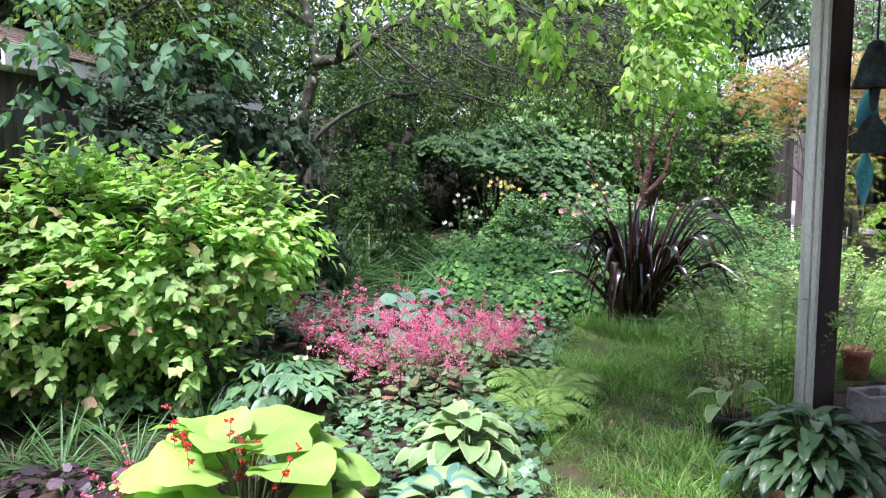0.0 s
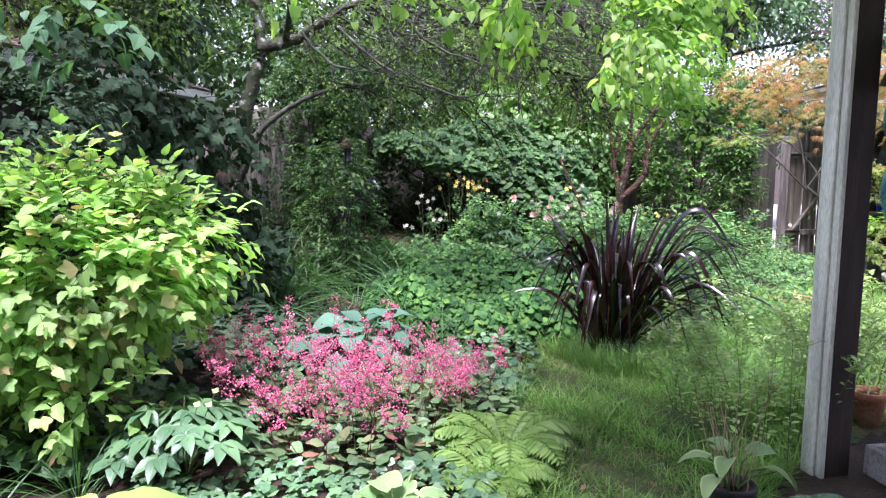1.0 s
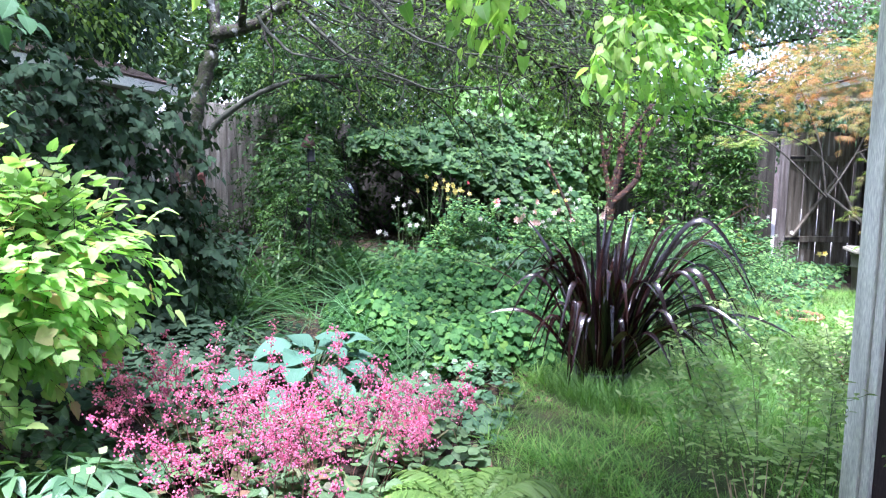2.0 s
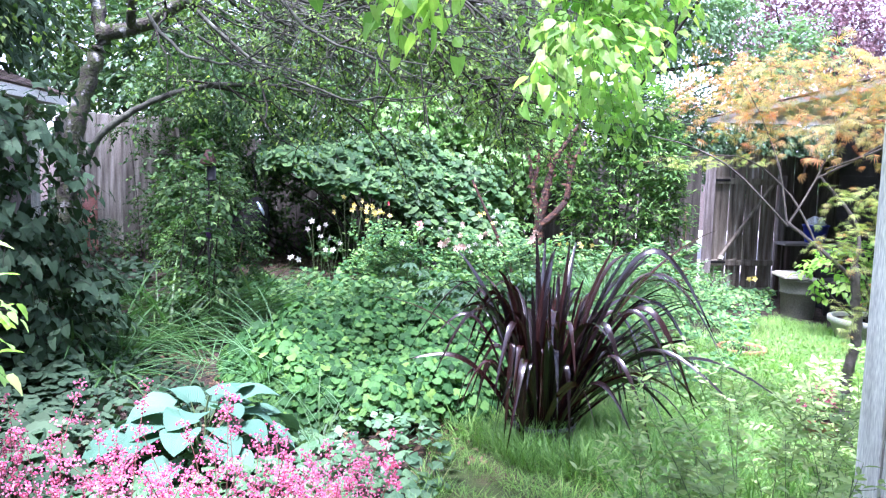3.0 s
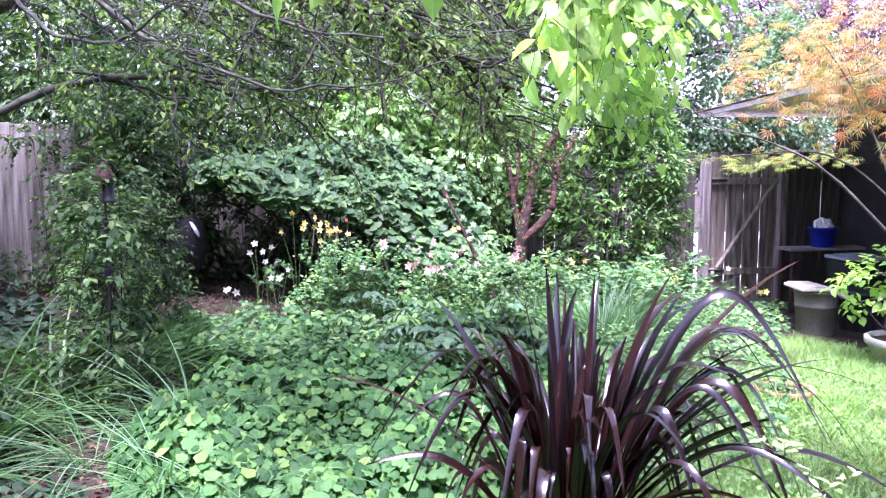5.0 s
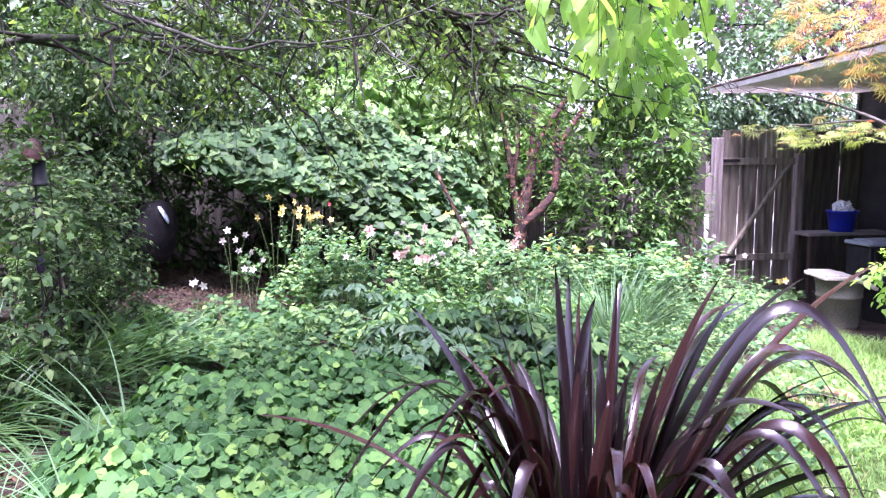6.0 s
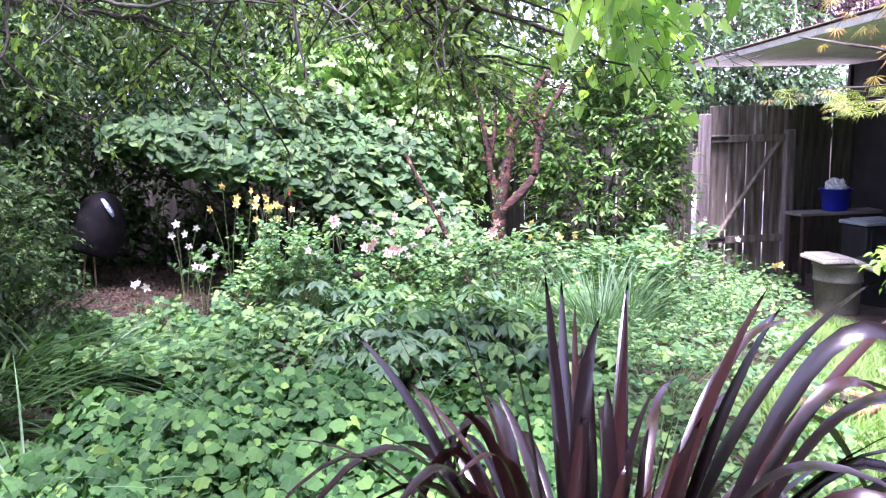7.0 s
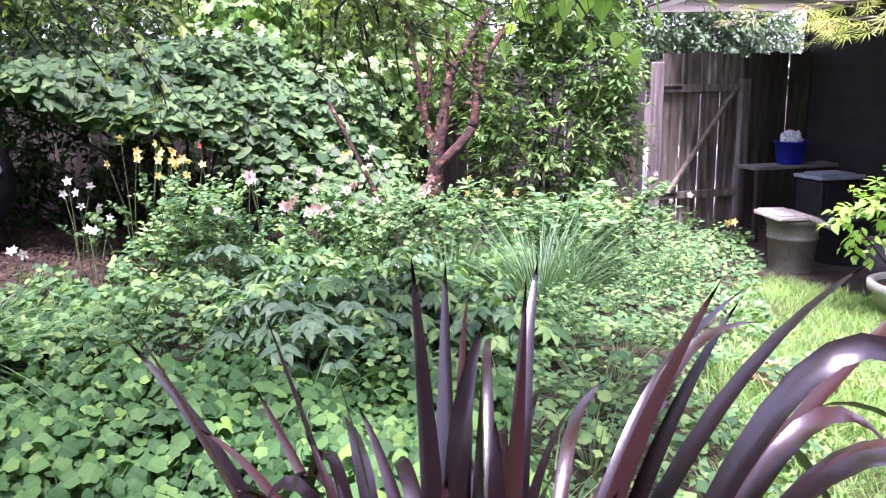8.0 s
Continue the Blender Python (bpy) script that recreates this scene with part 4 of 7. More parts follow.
    P, D = shell([(-1.6, 9.6, 3.9, 1.3, 1.2, 0.8), (-2.9, 7.6, 3.1, 0.8, 1.1, 0.7), (-2.4, 8.8, 2.7, 0.6, 0.7, 0.5), (-2.9, 5.9, 3.5, 0.9, 0.9, 0.4), (-1.9, 6.6, 3.7, 0.9, 0.9, 0.4), (-0.4, 11.2, 3.9, 1.1, 0.8, 0.3), (0.7, 11.5, 3.9, 0.8, 0.8, 0.3)], 1900, 0.3)
    sprays(crown, None, P, unit(D + rng.normal(0, 0.6, D.shape)), 0.4, 6, 0.075, T_OVATE_LOW, droop=0.3)
    part("crown", crown, L_TWIGGY, ob, smooth=False, kind="stuff")
    ob.location.x -= 0.15
    return ob


old_tree()


def paperbark():
    """Cut-back multi-stemmed tree with peeling red bark and bare stubs."""
    bx, by = 2.95, 11.72
    ob = thing("pruned_tree", (bx, by, -0.15), "cut-back tree with peeling cinnamon-red bark and bare stems", "tree")
    o = np.array([bx, by, 0])
    stems = [
        ([(-0.03, 0, -0.2), (-0.02, 0, 0.45), (0.0, 0, 0.85), (0.08, 0.02, 1.18), (0.10, 0, 1.42)], 0.072, 0.050),
        ([(0.08, 0, 1.38), (0.24, 0.03, 1.66), (0.46, 0.02, 1.98)], 0.040, 0.026),
        ([(0.09, 0, 1.38), (0.11, 0.05, 1.6), (0.13, 0.08, 1.88)], 0.030, 0.020),
        ([(-0.02, 0.02, 0.80), (-0.09, 0.04, 1.15), (-0.15, 0.02, 1.5), (-0.25, 0.02, 2.0)], 0.036, 0.018),
        ([(-0.09, 0.04, 1.2), (-0.03, 0.08, 1.45), (-0.02, 0.1, 1.75)], 0.026, 0.018),
        ([(0.0, -0.02, 0.74), (0.18, -0.04, 0.90), (0.31, -0.03, 1.08), (0.34, 0, 1.35), (0.42, 0, 1.58), (0.60, 0.03, 1.84)], 0.048, 0.026),
        ([(0.35, 0, 1.38), (0.33, 0.03, 1.55), (0.37, 0.05, 1.74)], 0.026, 0.014),
    ]
    for i, (pts, r0, r1) in enumerate(stems):
        g = Geo()
        r0, r1 = r0 * 0.98, r1 * 0.86
        path = limb(g, [o + np.array(p) for p in pts], r0, r1, 12, 9, 0.04, seed=20 + i)
        stem = part("trunk" if i == 0 else "stem", g, M_RED_BARK, ob)
        # curls of loose bark
        n = 26
        P = path[rng.integers(1, len(path), n)]
        d = unit(np.column_stack([rng.normal(size=n), rng.normal(-0.5, 0.6, n), rng.normal(0, 0.25, n)]))
        g = Geo()
        place(g, blade_leaf(0.35, 3, "strap", droop=0.9), P + d * r0 * 0.7, unit(d + np.array([0, 0, 0.5]) * rng.choice([-1, 1], (n, 1))), rng.normal(size=(n, 3)), rng.uniform(0.025, 0.055, n))
        part("loose_bark", g, M_RED_BARK, stem, kind="stuff")
    # a leaning cut pole and a few shoots
    g = Geo()
    limb(g, [(2.62, 11.0, -0.1), (2.35, 11.1, 0.55), (2.02, 11.25, 1.28)], 0.022, 0.014, 7, 6, seed=31)
    part("leaning_stem", g, M_RED_BARK, ob)
    lv = Geo()
    P = o + np.column_stack([rng.normal(-0.14, 0.05, 26), rng.normal(-0.1, 0.04, 26), rng.uniform(0.5, 1.25, 26)])
    sprays(lv, None, P, unit(rng.normal(size=(26, 3)) + np.array([0, -0.4, 0.2])), 0.12, 5, 0.032, T_SMALL)
    part("young_growth", lv, L_COLUMB, ob, "small grey-green shoots", smooth=False, kind="stuff")
    return ob


paperbark()


def lace_maple():
    """Small laceleaf maple with orange and lime leaves in tiers."""
    ob = thing("lace_maple", (3.15, 6.05, 0), "laceleaf maple with orange and lime green leaves", "tree")
    g = Geo()
    limb(g, [(3.13, 6.03, -0.1), (3.10, 6.05, 0.3), (3.14, 6.06, 0.65), (3.11, 6.08, 1.0)], 0.034, 0.022, 11, 9, 0.22, seed=41)
    limb(g, [(3.12, 6.07, 0.92), (3.00, 6.12, 1.04), (2.79, 6.2, 1.22)], 0.013, 0.008, 9, 8, seed=40)
    limb(g, [(3.11, 6.08, 0.95), (3.16, 6.15, 1.2), (3.02, 6.3, 1.47)], 0.013, 0.007, 9, 8, seed=39)
    part("trunk", g, M_MAPLE_BARK, ob)
    branch = branch_of(ob, M_MAPLE_BARK, "branch")
    paths = [
        branch([(2.79, 6.2, 1.20), (2.5, 6.25, 1.48), (2.3, 6.35, 1.60), (2.12, 6.5, 1.66)], 0.007, 0.002, 6, 6, seed=42),
        branch([(2.79, 6.2, 1.20), (2.78, 6.3, 1.5), (2.7, 6.4, 1.8), (2.62, 6.5, 2.0)], 0.007, 0.002, 6, 6, seed=43),
        branch([(2.79, 6.2, 1.20), (3.0, 6.3, 1.45), (3.15, 6.35, 1.75), (3.3, 6.5, 1.98)], 0.007, 0.002, 6, 6, seed=44),
        branch([(3.0, 6.3, 1.45), (3.3, 6.25, 1.62), (3.5, 6.3, 1.75), (3.75, 6.4, 1.85)], 0.007, 0.003, 6, 6, seed=45),
        branch([(3.05, 6.3, 1.5), (3.1, 5.9, 1.62), (2.9, 5.7, 1.68)], 0.007, 0.002, 6, 6, seed=47),
        branch([(2.95, 6.12, 1.05), (2.92, 6.4, 1.35), (2.72, 6.56, 1.55), (2.34, 6.62, 1.55)], 0.007, 0.002, 6, 6, seed=48),
    ]
    lv, tw = Geo(), Geo()
    lobes = [(2.60, 6.5, 1.82, 0.34, 0.35, 0.12), (2.8, 6.5, 2.02, 0.5, 0.45, 0.16), (3.3, 6.4, 2.02, 0.55, 0.5, 0.20), (3.75, 6.3, 1.85, 0.5, 0.5, 0.22), (2.95, 6.15, 1.76, 0.40, 0.3, 0.10), (3.5, 5.95, 1.62, 0.4, 0.3, 0.10)]
    P, D = shell(lobes, 500, 0.2)
    D = unit(D * np.array([1, 1, 0.25]) + rng.normal(0, 0.4, D.shape))
    sprays(lv, tw, P, D, 0.16, 4, 0.058, T_LACE, droop=0.5, flat=0.9, rad=0.0016, pairs=True)
    part("foliage", lv, L_MAPLE, ob, smooth=False, kind="stuff")
    # lowest sprig, reaching out level towards the garden
    lv = Geo()
    n = 34
    P = np.column_stack([rng.uniform(2.34, 2.95, n), rng.normal(6.62, 0.10, n), 1.55 + rng.normal(0, 0.02, n)])
    P[:, 2] -= 0.05 * (2.95 - P[:, 0])
    D = unit(np.column_stack([rng.normal(-0.7, 0.4, n), rng.normal(-0.2, 0.6, n), rng.normal(0.0, 0.12, n)]))
    sprays(lv, tw, P, D, 0.12, 4, 0.042, T_LACE, droop=0.12, flat=0.95, rad=0.0014, pairs=True, hang=0.05)
    # drooping tiers round the trunk
    P, D = shell([(3.05, 5.95, 1.36, 0.24, 0.2, 0.07), (2.98, 5.92, 1.16, 0.18, 0.2, 0.08), (3.22, 5.9, 0.98, 0.2, 0.2, 0.07), (3.10, 5.92, 0.80, 0.16, 0.15, 0.05)], 90, 0.2)
    sprays(lv, tw, P, unit(D * np.array([1, 1, 0.2]) + rng.normal(0, 0.4, D.shape)), 0.14, 4, 0.048, T_LACE, droop=0.5, flat=0.9, rad=0.0014, pairs=True)
    part("young_foliage", lv, L_MAPLE_LIME, ob, "lime green leaves with red tips", smooth=False, kind="stuff")
    part("twig_mass", tw, M_MAPLE_BARK, ob, kind="stuff")
    return ob


lace_maple()


def leafy_branches():
    """Broad-leaved tree whose branch tips hang over the garden."""
    ob = thing("broadleaf_tree", (5.3, 4.7, 0), "tree with large fresh green leaves on hanging branch tips", "tree")
    g = Geo()
    limb(g, [(5.3, 4.7, -0.2), (5.25, 4.8, 1.5), (5.0, 5.1, 3.2), (4.2, 5.8, 4.2)], 0.10, 0.055, 10, 8, seed=51)
    part("trunk", g, M_BARK, ob)
    branch = branch_of(ob, M_TWIG, "branch")
    branch([(4.2, 5.8, 4.2), (3.4, 6.8, 3.6), (2.7, 7.4, 3.0), (2.3, 7.6, 2.4)], 0.035, 0.006, 7, 7, seed=52)
    branch([(4.2, 5.8, 4.2), (2.6, 5.7, 3.9), (1.3, 5.4, 3.2), (0.72, 5.15, 2.4)], 0.035, 0.005, 7, 7, seed=53)
    branch([(4.2, 5.8, 4.2), (3.7, 6.9, 3.4), (3.1, 7.8, 2.8), (2.75, 8.25, 2.1)], 0.03, 0.006, 7, 7, seed=54)
    branch([(1.3, 5.4, 3.2), (0.7, 5.4, 3.0), (0.1, 5.3, 2.75), (-0.3, 5.2, 2.55)], 0.02, 0.005, 7, 7, seed=55)
    # unseen branch carrying the lobes that shade the path
    branch([(2.6, 5.7, 3.9), (1.9, 5.0, 3.8), (1.2, 4.3, 3.6), (0.7, 3.7, 3.5)], 0.025, 0.006, 7, 7, seed=56)
    lv, tw = Geo(), Geo()
    # the three lobes at z 3.5 and 3.6 are out of view, added as shade
    P, D = shell([(2.05, 7.4, 2.5, 0.36, 0.40, 0.26), (2.45, 8.1, 2.2, 0.26, 0.30, 0.30), (1.95, 7.2, 2.85, 0.5, 0.4, 0.25), (2.4, 7.6, 2.8, 0.5, 0.5, 0.25), (2.55, 8.2, 1.9, 0.16, 0.2, 0.2), (0.9, 4.0, 3.5, 0.8, 0.9, 0.25), (0.3, 3.4, 3.6, 0.7, 1.1, 0.25), (0.5, 4.3, 3.6, 0.7, 0.8, 0.25), (1.70, 6.50, 2.28, 0.16, 0.16, 0.16), (1.98, 6.85, 2.2, 0.18, 0.2, 0.2)], 860, 0.35)
    D = unit(D * 0.8 + np.array([0.30, -0.25, -0.1]) + rng.normal(0, 0.35, D.shape))
    sprays(lv, tw, P, D, 0.28, 6, 0.088, [T_BROAD, T_HEART], droop=0.45, flat=0.8, angle=48)
    P = np.array([(0.68, 5.12, 2.30), (0.64, 5.15, 2.22), (0.72, 5.1, 2.20), (0.60, 5.2, 2.27), (0.15, 5.15, 2.40), (0.0, 5.2, 2.42), (0.25, 5.1, 2.36), (-0.15, 5.2, 2.46), (-0.4, 5.15, 2.5), (-0.6, 5.2, 2.55), (0.4, 5.2, 2.46), (0.95, 5.4, 2.5), (0.85, 5.3, 2.45), (1.52, 6.35, 2.15), (1.58, 6.3, 2.2), (0.66, 5.12, 2.16), (0.60, 5.16, 2.18), (1.44, 6.2, 2.06), (1.52, 6.25, 2.02), (1.66, 6.45, 1.98)])
    P = np.concatenate([P, P + rng.normal(0, 0.06, P.shape)])
    D = np.tile(np.array([0.05, -0.1, -0.8]), (len(P), 1)) + rng.normal(0, 0.35, P.shape)
    sprays(lv, tw, P, unit(D), 0.24, 6, 0.092, [T_BROAD, T_HEART], droop=0.4, flat=0.55, angle=45)
    part("foliage", lv, L_BRIGHT, ob, smooth=False, kind="stuff")
    part("twig_mass", tw, M_TWIG, ob, kind="stuff")
    return ob


leafy_branches()


def shaded_branch():
    """Branches of a blue-green broadleaf reaching in over the lime shrub."""
    ob = thing("overhanging_tree", (-3.3, 4.0, 0), "tree with blue-green leaves on branches over the shrub", "tree")
    g = Geo()
    limb(g, [(-3.3, 4.0, -0.1), (-3.2, 4.1, 1.4), (-2.8, 4.3, 2.4), (-2.0, 4.6, 2.75)], 0.06, 0.02, 9, 8, seed=61)
    limb(g, [(-2.0, 4.6, 2.75), (-1.6, 4.7, 2.5), (-1.32, 4.7, 2.05)], 0.012, 0.004, 6, 6, seed=62)
    limb(g, [(-2.6, 4.4, 2.55), (-2.2, 4.4, 2.3), (-1.95, 4.4, 1.95)], 0.012, 0.004, 6, 6, seed=63)
    part("trunk", g, M_BARK, ob)
    lv, tw = Geo(), Geo()
    P, D = shell([(-1.95, 4.5, 2.15, 0.42, 0.3, 0.26), (-2.1, 4.4, 1.88, 0.22, 0.2, 0.15), (-1.36, 4.7, 2.0, 0.16, 0.16, 0.24)], 46, 0.4)
    sprays(lv, tw, P, unit(D * 0.5 + np.array([0.3, -0.2, -0.3]) + rng.normal(0, 0.35, D.shape)), 0.24, 6, 0.098, [T_BROAD, T_TOOTHED], droop=0.4, flat=0.9, out=0.3, hang=0.15)
    part("foliage", lv, L_SHADE, ob, smooth=False, kind="stuff")
    part("twig_mass", tw, M_TWIG, ob, kind="stuff")
    return ob


shaded_branch()


def far_tree(name, at, lobes, n, size, material, label, trunk=0.14, branches=7, tpl=T_SMALL, bark=M_TWIG):
    ob = thing(name, at, label, "tree", group="trees beyond the fence")
    L = np.array(lobes)
    g = Geo()
    top = L[:, :3].mean(0)
    base = np.array(at, dtype=float)
    limb(g, [base - [0, 0, 0.2], base * 0.5 + top * 0.5 * np.array([1, 1, 0.8]) + [0.1, 0, 0], top], trunk, trunk * 0.4, 9, 8, seed=int(abs(at[0]) * 10))
    for i in range(branches):
        c = L[i % len(L)]
        e = c[:3] + rng.normal(0, 0.5, 3) * c[3:]
        s = base + (top - base) * rng.uniform(0.35, 0.9)
        limb(g, [s, (s + e) / 2 + rng.normal(0, 0.2, 3) + [0, 0, 0.2], e], trunk * 0.35, 0.012, 6, 6, seed=i)
    part("trunk", g, bark, ob)
    lv = Geo()
    P, D = shell(lobes, n, 0.25)
    sprays(lv, None, P, unit(D + rng.normal(0, 0.7, D.shape)), size * 3.2, 6, size, tpl, droop=0.25, flat=0.6)
    part("crown", lv, material, ob, smooth=False, kind="stuff")
    return ob


far_tree("locust_tree", (5.5, 17.5, -0.2), [(4.6, 17.0, 4.6, 1.7, 1.4, 0.9), (6.4, 17.5, 4.2, 1.6, 1.3, 0.8), (5.5, 17.0, 5.6, 1.8, 1.5, 0.9), (3.4, 16.6, 3.6, 1.1, 1.0, 0.7), (7.6, 17.6, 4.6, 1.3, 1.0, 0.9), (8.6, 17.4, 3.2, 1.0, 0.7, 0.6), (9.6, 17.6, 3.8, 1.0, 0.7, 0.6)], 4000, 0.15, L_FAR_BLUE, "light green tree with dark branches beyond the fence")
far_tree("plum_tree", (11.0, 19.0, -0.2), [(10.4, 19, 4.4, 2.0, 1.6, 1.4), (12.6, 19, 4.6, 2.0, 1.6, 1.4)], 2400, 0.13, L_PLUM, "purple-leaved plum tree beyond the roof")
far_tree("maple_tree", (0.8, 17.0, -0.2), [(0.2, 16.5, 3.4, 1.9, 1.0, 1.3), (2.8, 16.6, 3.3, 1.5, 1.0, 1.4), (1.5, 16.8, 5.2, 2.6, 1.3, 1.2), (3.4, 16.2, 2.2, 1.0, 0.7, 0.9), (-1.6, 16.4, 2.9, 1.2, 0.9, 1.2)], 4600, 0.18, L_FAR, "bright green tree beyond the back fence")
far_tree("ash_tree", (-3.6, 17.5, -0.2), [(-3.6, 17, 3.6, 2.0, 1.2, 1.6), (-6.2, 16, 4.0, 1.8, 1.4, 1.7), (-2.0, 17.2, 5.6, 2.2, 1.4, 1.3), (-4.6, 16.8, 5.8, 2.2, 1.4, 1.2)], 3200, 0.20, L_FAR, "tall green tree behind the shed")
far_tree("dark_conifer", (-5.5, 11.0, -0.2), [(-5.4, 11, 3.6, 1.3, 1.6, 1.3), (-5.2, 8.5, 3.6, 1.2, 1.6, 1.2), (-5.6, 10, 5.2, 1.6, 2.4, 1.2), (-4.8, 6.2, 3.4, 1.0, 1.4, 1.2), (-4.2, 9.5, 3.2, 0.8, 1.6, 0.9), (-3.9, 12.5, 3.4, 0.9, 1.4, 1.1), (-3.2, 10.8, 3.3, 0.8, 1.2, 0.9), (-3.4, 8.8, 4.2, 0.9, 1.2, 0.8)], 4400, 0.18, L_DARK, "dark tree over the shed roof")
far_tree("cherry_tree", (8.6, 17.2, -0.3), [(7.6, 17.0, 2.2, 0.8, 0.6, 0.6), (9.3, 17.0, 2.2, 1.0, 0.6, 0.6), (8.3, 17.3, 1.7, 0.9, 0.5, 0.5), (10.2, 17.2, 1.8, 1.0, 0.5, 0.7), (7.0, 17.3, 2.3, 0.8, 0.5, 0.9), (9.0, 17.5, 2.0, 1.2, 0.4, 0.7)], 2600, 0.12, L_HEDGE, "dark leafy tree with a rough trunk behind the gate", trunk=0.13)


# ---------------------------------------------------------------- shrubs
T_LANCE_WIDE = blade_leaf(0.19, 3, "lance", droop=0.2)
shrub("lime_shrub", (-1.9, 5.0, 0), [(-1.75, 4.9, 0.92, 0.85, 0.62, 0.42), (-2.6, 4.9, 1.0, 0.9, 0.7, 0.45), (-1.22, 5.05, 0.98, 0.36, 0.36, 0.2), (-1.85, 4.55, 0.70, 0.55, 0.42, 0.26), (-2.4, 4.4, 0.66, 0.7, 0.5, 0.35), (-1.40, 4.75, 0.80, 0.40, 0.3, 0.18), (-1.30, 4.45, 0.36, 0.12, 0.12, 0.2), (-2.1, 4.3, 0.34, 0.4, 0.2, 0.2)],
      1650, 0.24, 7, 0.086, [T_TOOTHED, T_TOOTHED, T_LOBED], L_YELLOW, "lime green deciduous shrub with peach-tinted new leaves", up=0.15, droop=0.15, stems=16, flat=1.0, jitter=0.4, out=0.75, hang=0.15, inner=0.74)
shrub("dark_vine", (-1.7, 7.4, 0), [(-1.85, 7.4, 0.95, 0.62, 0.55, 0.95), (-1.4, 7.6, 0.45, 0.42, 0.4, 0.5), (-2.2, 7.0, 1.6, 0.55, 0.5, 0.75), (-1.6, 8.0, 0.35, 0.5, 0.4, 0.45), (-2.3, 6.2, 1.2, 0.5, 0.5, 0.7), (-1.42, 7.45, 1.35, 0.30, 0.3, 0.5)],
      1300, 0.22, 6, 0.086, [T_LOBED, T_HEART], L_DARK, "dark green climbing vine with lobed leaves", "vine", up=-0.2, droop=0.3, flat=0.5, out=0.7, hang=0.6)


def layered_shrub():
    """Wide shrub whose large leaves lie over one another like tiles on an arching, sloping canopy."""
    ob = thing("layered_shrub", (1.1, 12.6, -0.15), "spreading shrub with large overlapping layered green leaves", "shrub")
    n = 7600
    x = rng.uniform(-0.38, 2.75, n)
    v = rng.uniform(0, 1, n) ** 0.8                               # 0 at the back of the crown, 1 at its front edge
    crest = 1.74 - 0.10 * np.abs(x - 0.9) ** 1.6 - 0.30 * np.clip(x - 1.7, 0, 2)
    fall = 0.20 + 0.42 * np.clip(x + 0.1, 0, 2.6)
    tier = np.round(v * 5 + 0.5 * np.sin(x * 2.1)) / 5
    z = crest - fall * np.clip(0.75 * tier + 0.25 * v, 0, 1.1) ** 1.25 + 0.06 * np.sin(x * 5.3 + tier * 9) + rng.normal(0, 0.05, n)
    y = 12.75 - 1.15 * v + 0.12 * np.sin(x * 3.1 + tier * 4) + rng.normal(0, 0.03, n)
    A = np.column_stack([rng.normal(0.25, 0.55, n), rng.normal(-0.85, 0.25, n), rng.normal(-0.42, 0.18, n)])
    F = np.column_stack([rng.normal(0.0, 0.3, n), rng.normal(-0.5, 0.28, n), np.ones(n)])
    S = 0.094 * rng.uniform(0.5, 1.25, n)
    g = Geo()
    place(g, T_TOOTHED, np.column_stack([x, y, z])[0::2], A[0::2], F[0::2], S[0::2])
    place(g, T_TILE, np.column_stack([x, y, z])[1::2], A[1::2], F[1::2], S[1::2])
    part("foliage", g, L_BIG, ob, kind="stuff")
    g = Geo()
    P = np.column_stack([x, y, z])[:420]
    back = P + np.column_stack([rng.normal(-0.05, 0.08, 420), rng.uniform(0.15, 0.4, 420), rng.uniform(-0.02, 0.08, 420)])
    strands(g, np.stack([back, (P + back) / 2 + [0, 0, 0.03], P], 1), 0.005, 0.002, 3)
    part("twig_mass", g, M_TWIG, ob, kind="stuff")
    for i in range(14):
        e = np.array([-0.3 + 0.21 * i, 12.3 + 0.3 * math.sin(i * 2.2), 1.45 - 0.04 * abs(i - 5)])
        b = np.array([1.1 + rng.normal(0, 0.15), 12.75 + rng.normal(0, 0.1), -0.2])
        g = Geo()
        limb(g, [b, (b + e) / 2 + np.array([0, 0.05, 0.25]), e], 0.02, 0.006, 6, 4, seed=i)
        part("stem", g, M_TWIG, ob)
    return ob


layered_shrub()
shrub("bright_vine", (2.3, 13.55, -0.15), [(2.3, 13.4, 1.2, 0.55, 0.22, 0.6), (2.85, 13.4, 1.4, 0.6, 0.22, 0.6), (2.5, 13.3, 0.5, 0.6, 0.22, 0.4), (3.4, 13.5, 1.9, 0.55, 0.3, 0.4), (1.6, 13.5, 1.95, 0.6, 0.3, 0.4), (2.5, 13.7, 2.2, 0.7, 0.3, 0.4)],
      1000, 0.26, 6, 0.105, T_MAPLEISH, L_VINE, "bright green vine with maple-like leaves on the fence", "vine", up=-0.2, droop=0.3, flat=0.5, out=0.7, hang=0.6)
shrub("evergreen_shrub", (4.15, 12.3, -0.15), [(4.2, 12.4, 1.0, 0.66, 0.5, 1.0), (4.55, 12.3, 1.5, 0.36, 0.4, 0.5), (3.95, 12.6, 1.5, 0.5, 0.4, 0.8), (4.3, 12.4, 2.1, 0.52, 0.4, 0.45), (4.6, 12.2, 0.95, 0.33, 0.3, 0.4)],
      2000, 0.24, 8, 0.09, T_LANCE_WIDE, L_EVER, "dense evergreen shrub with narrow green leaves", up=0.5, droop=0.2)
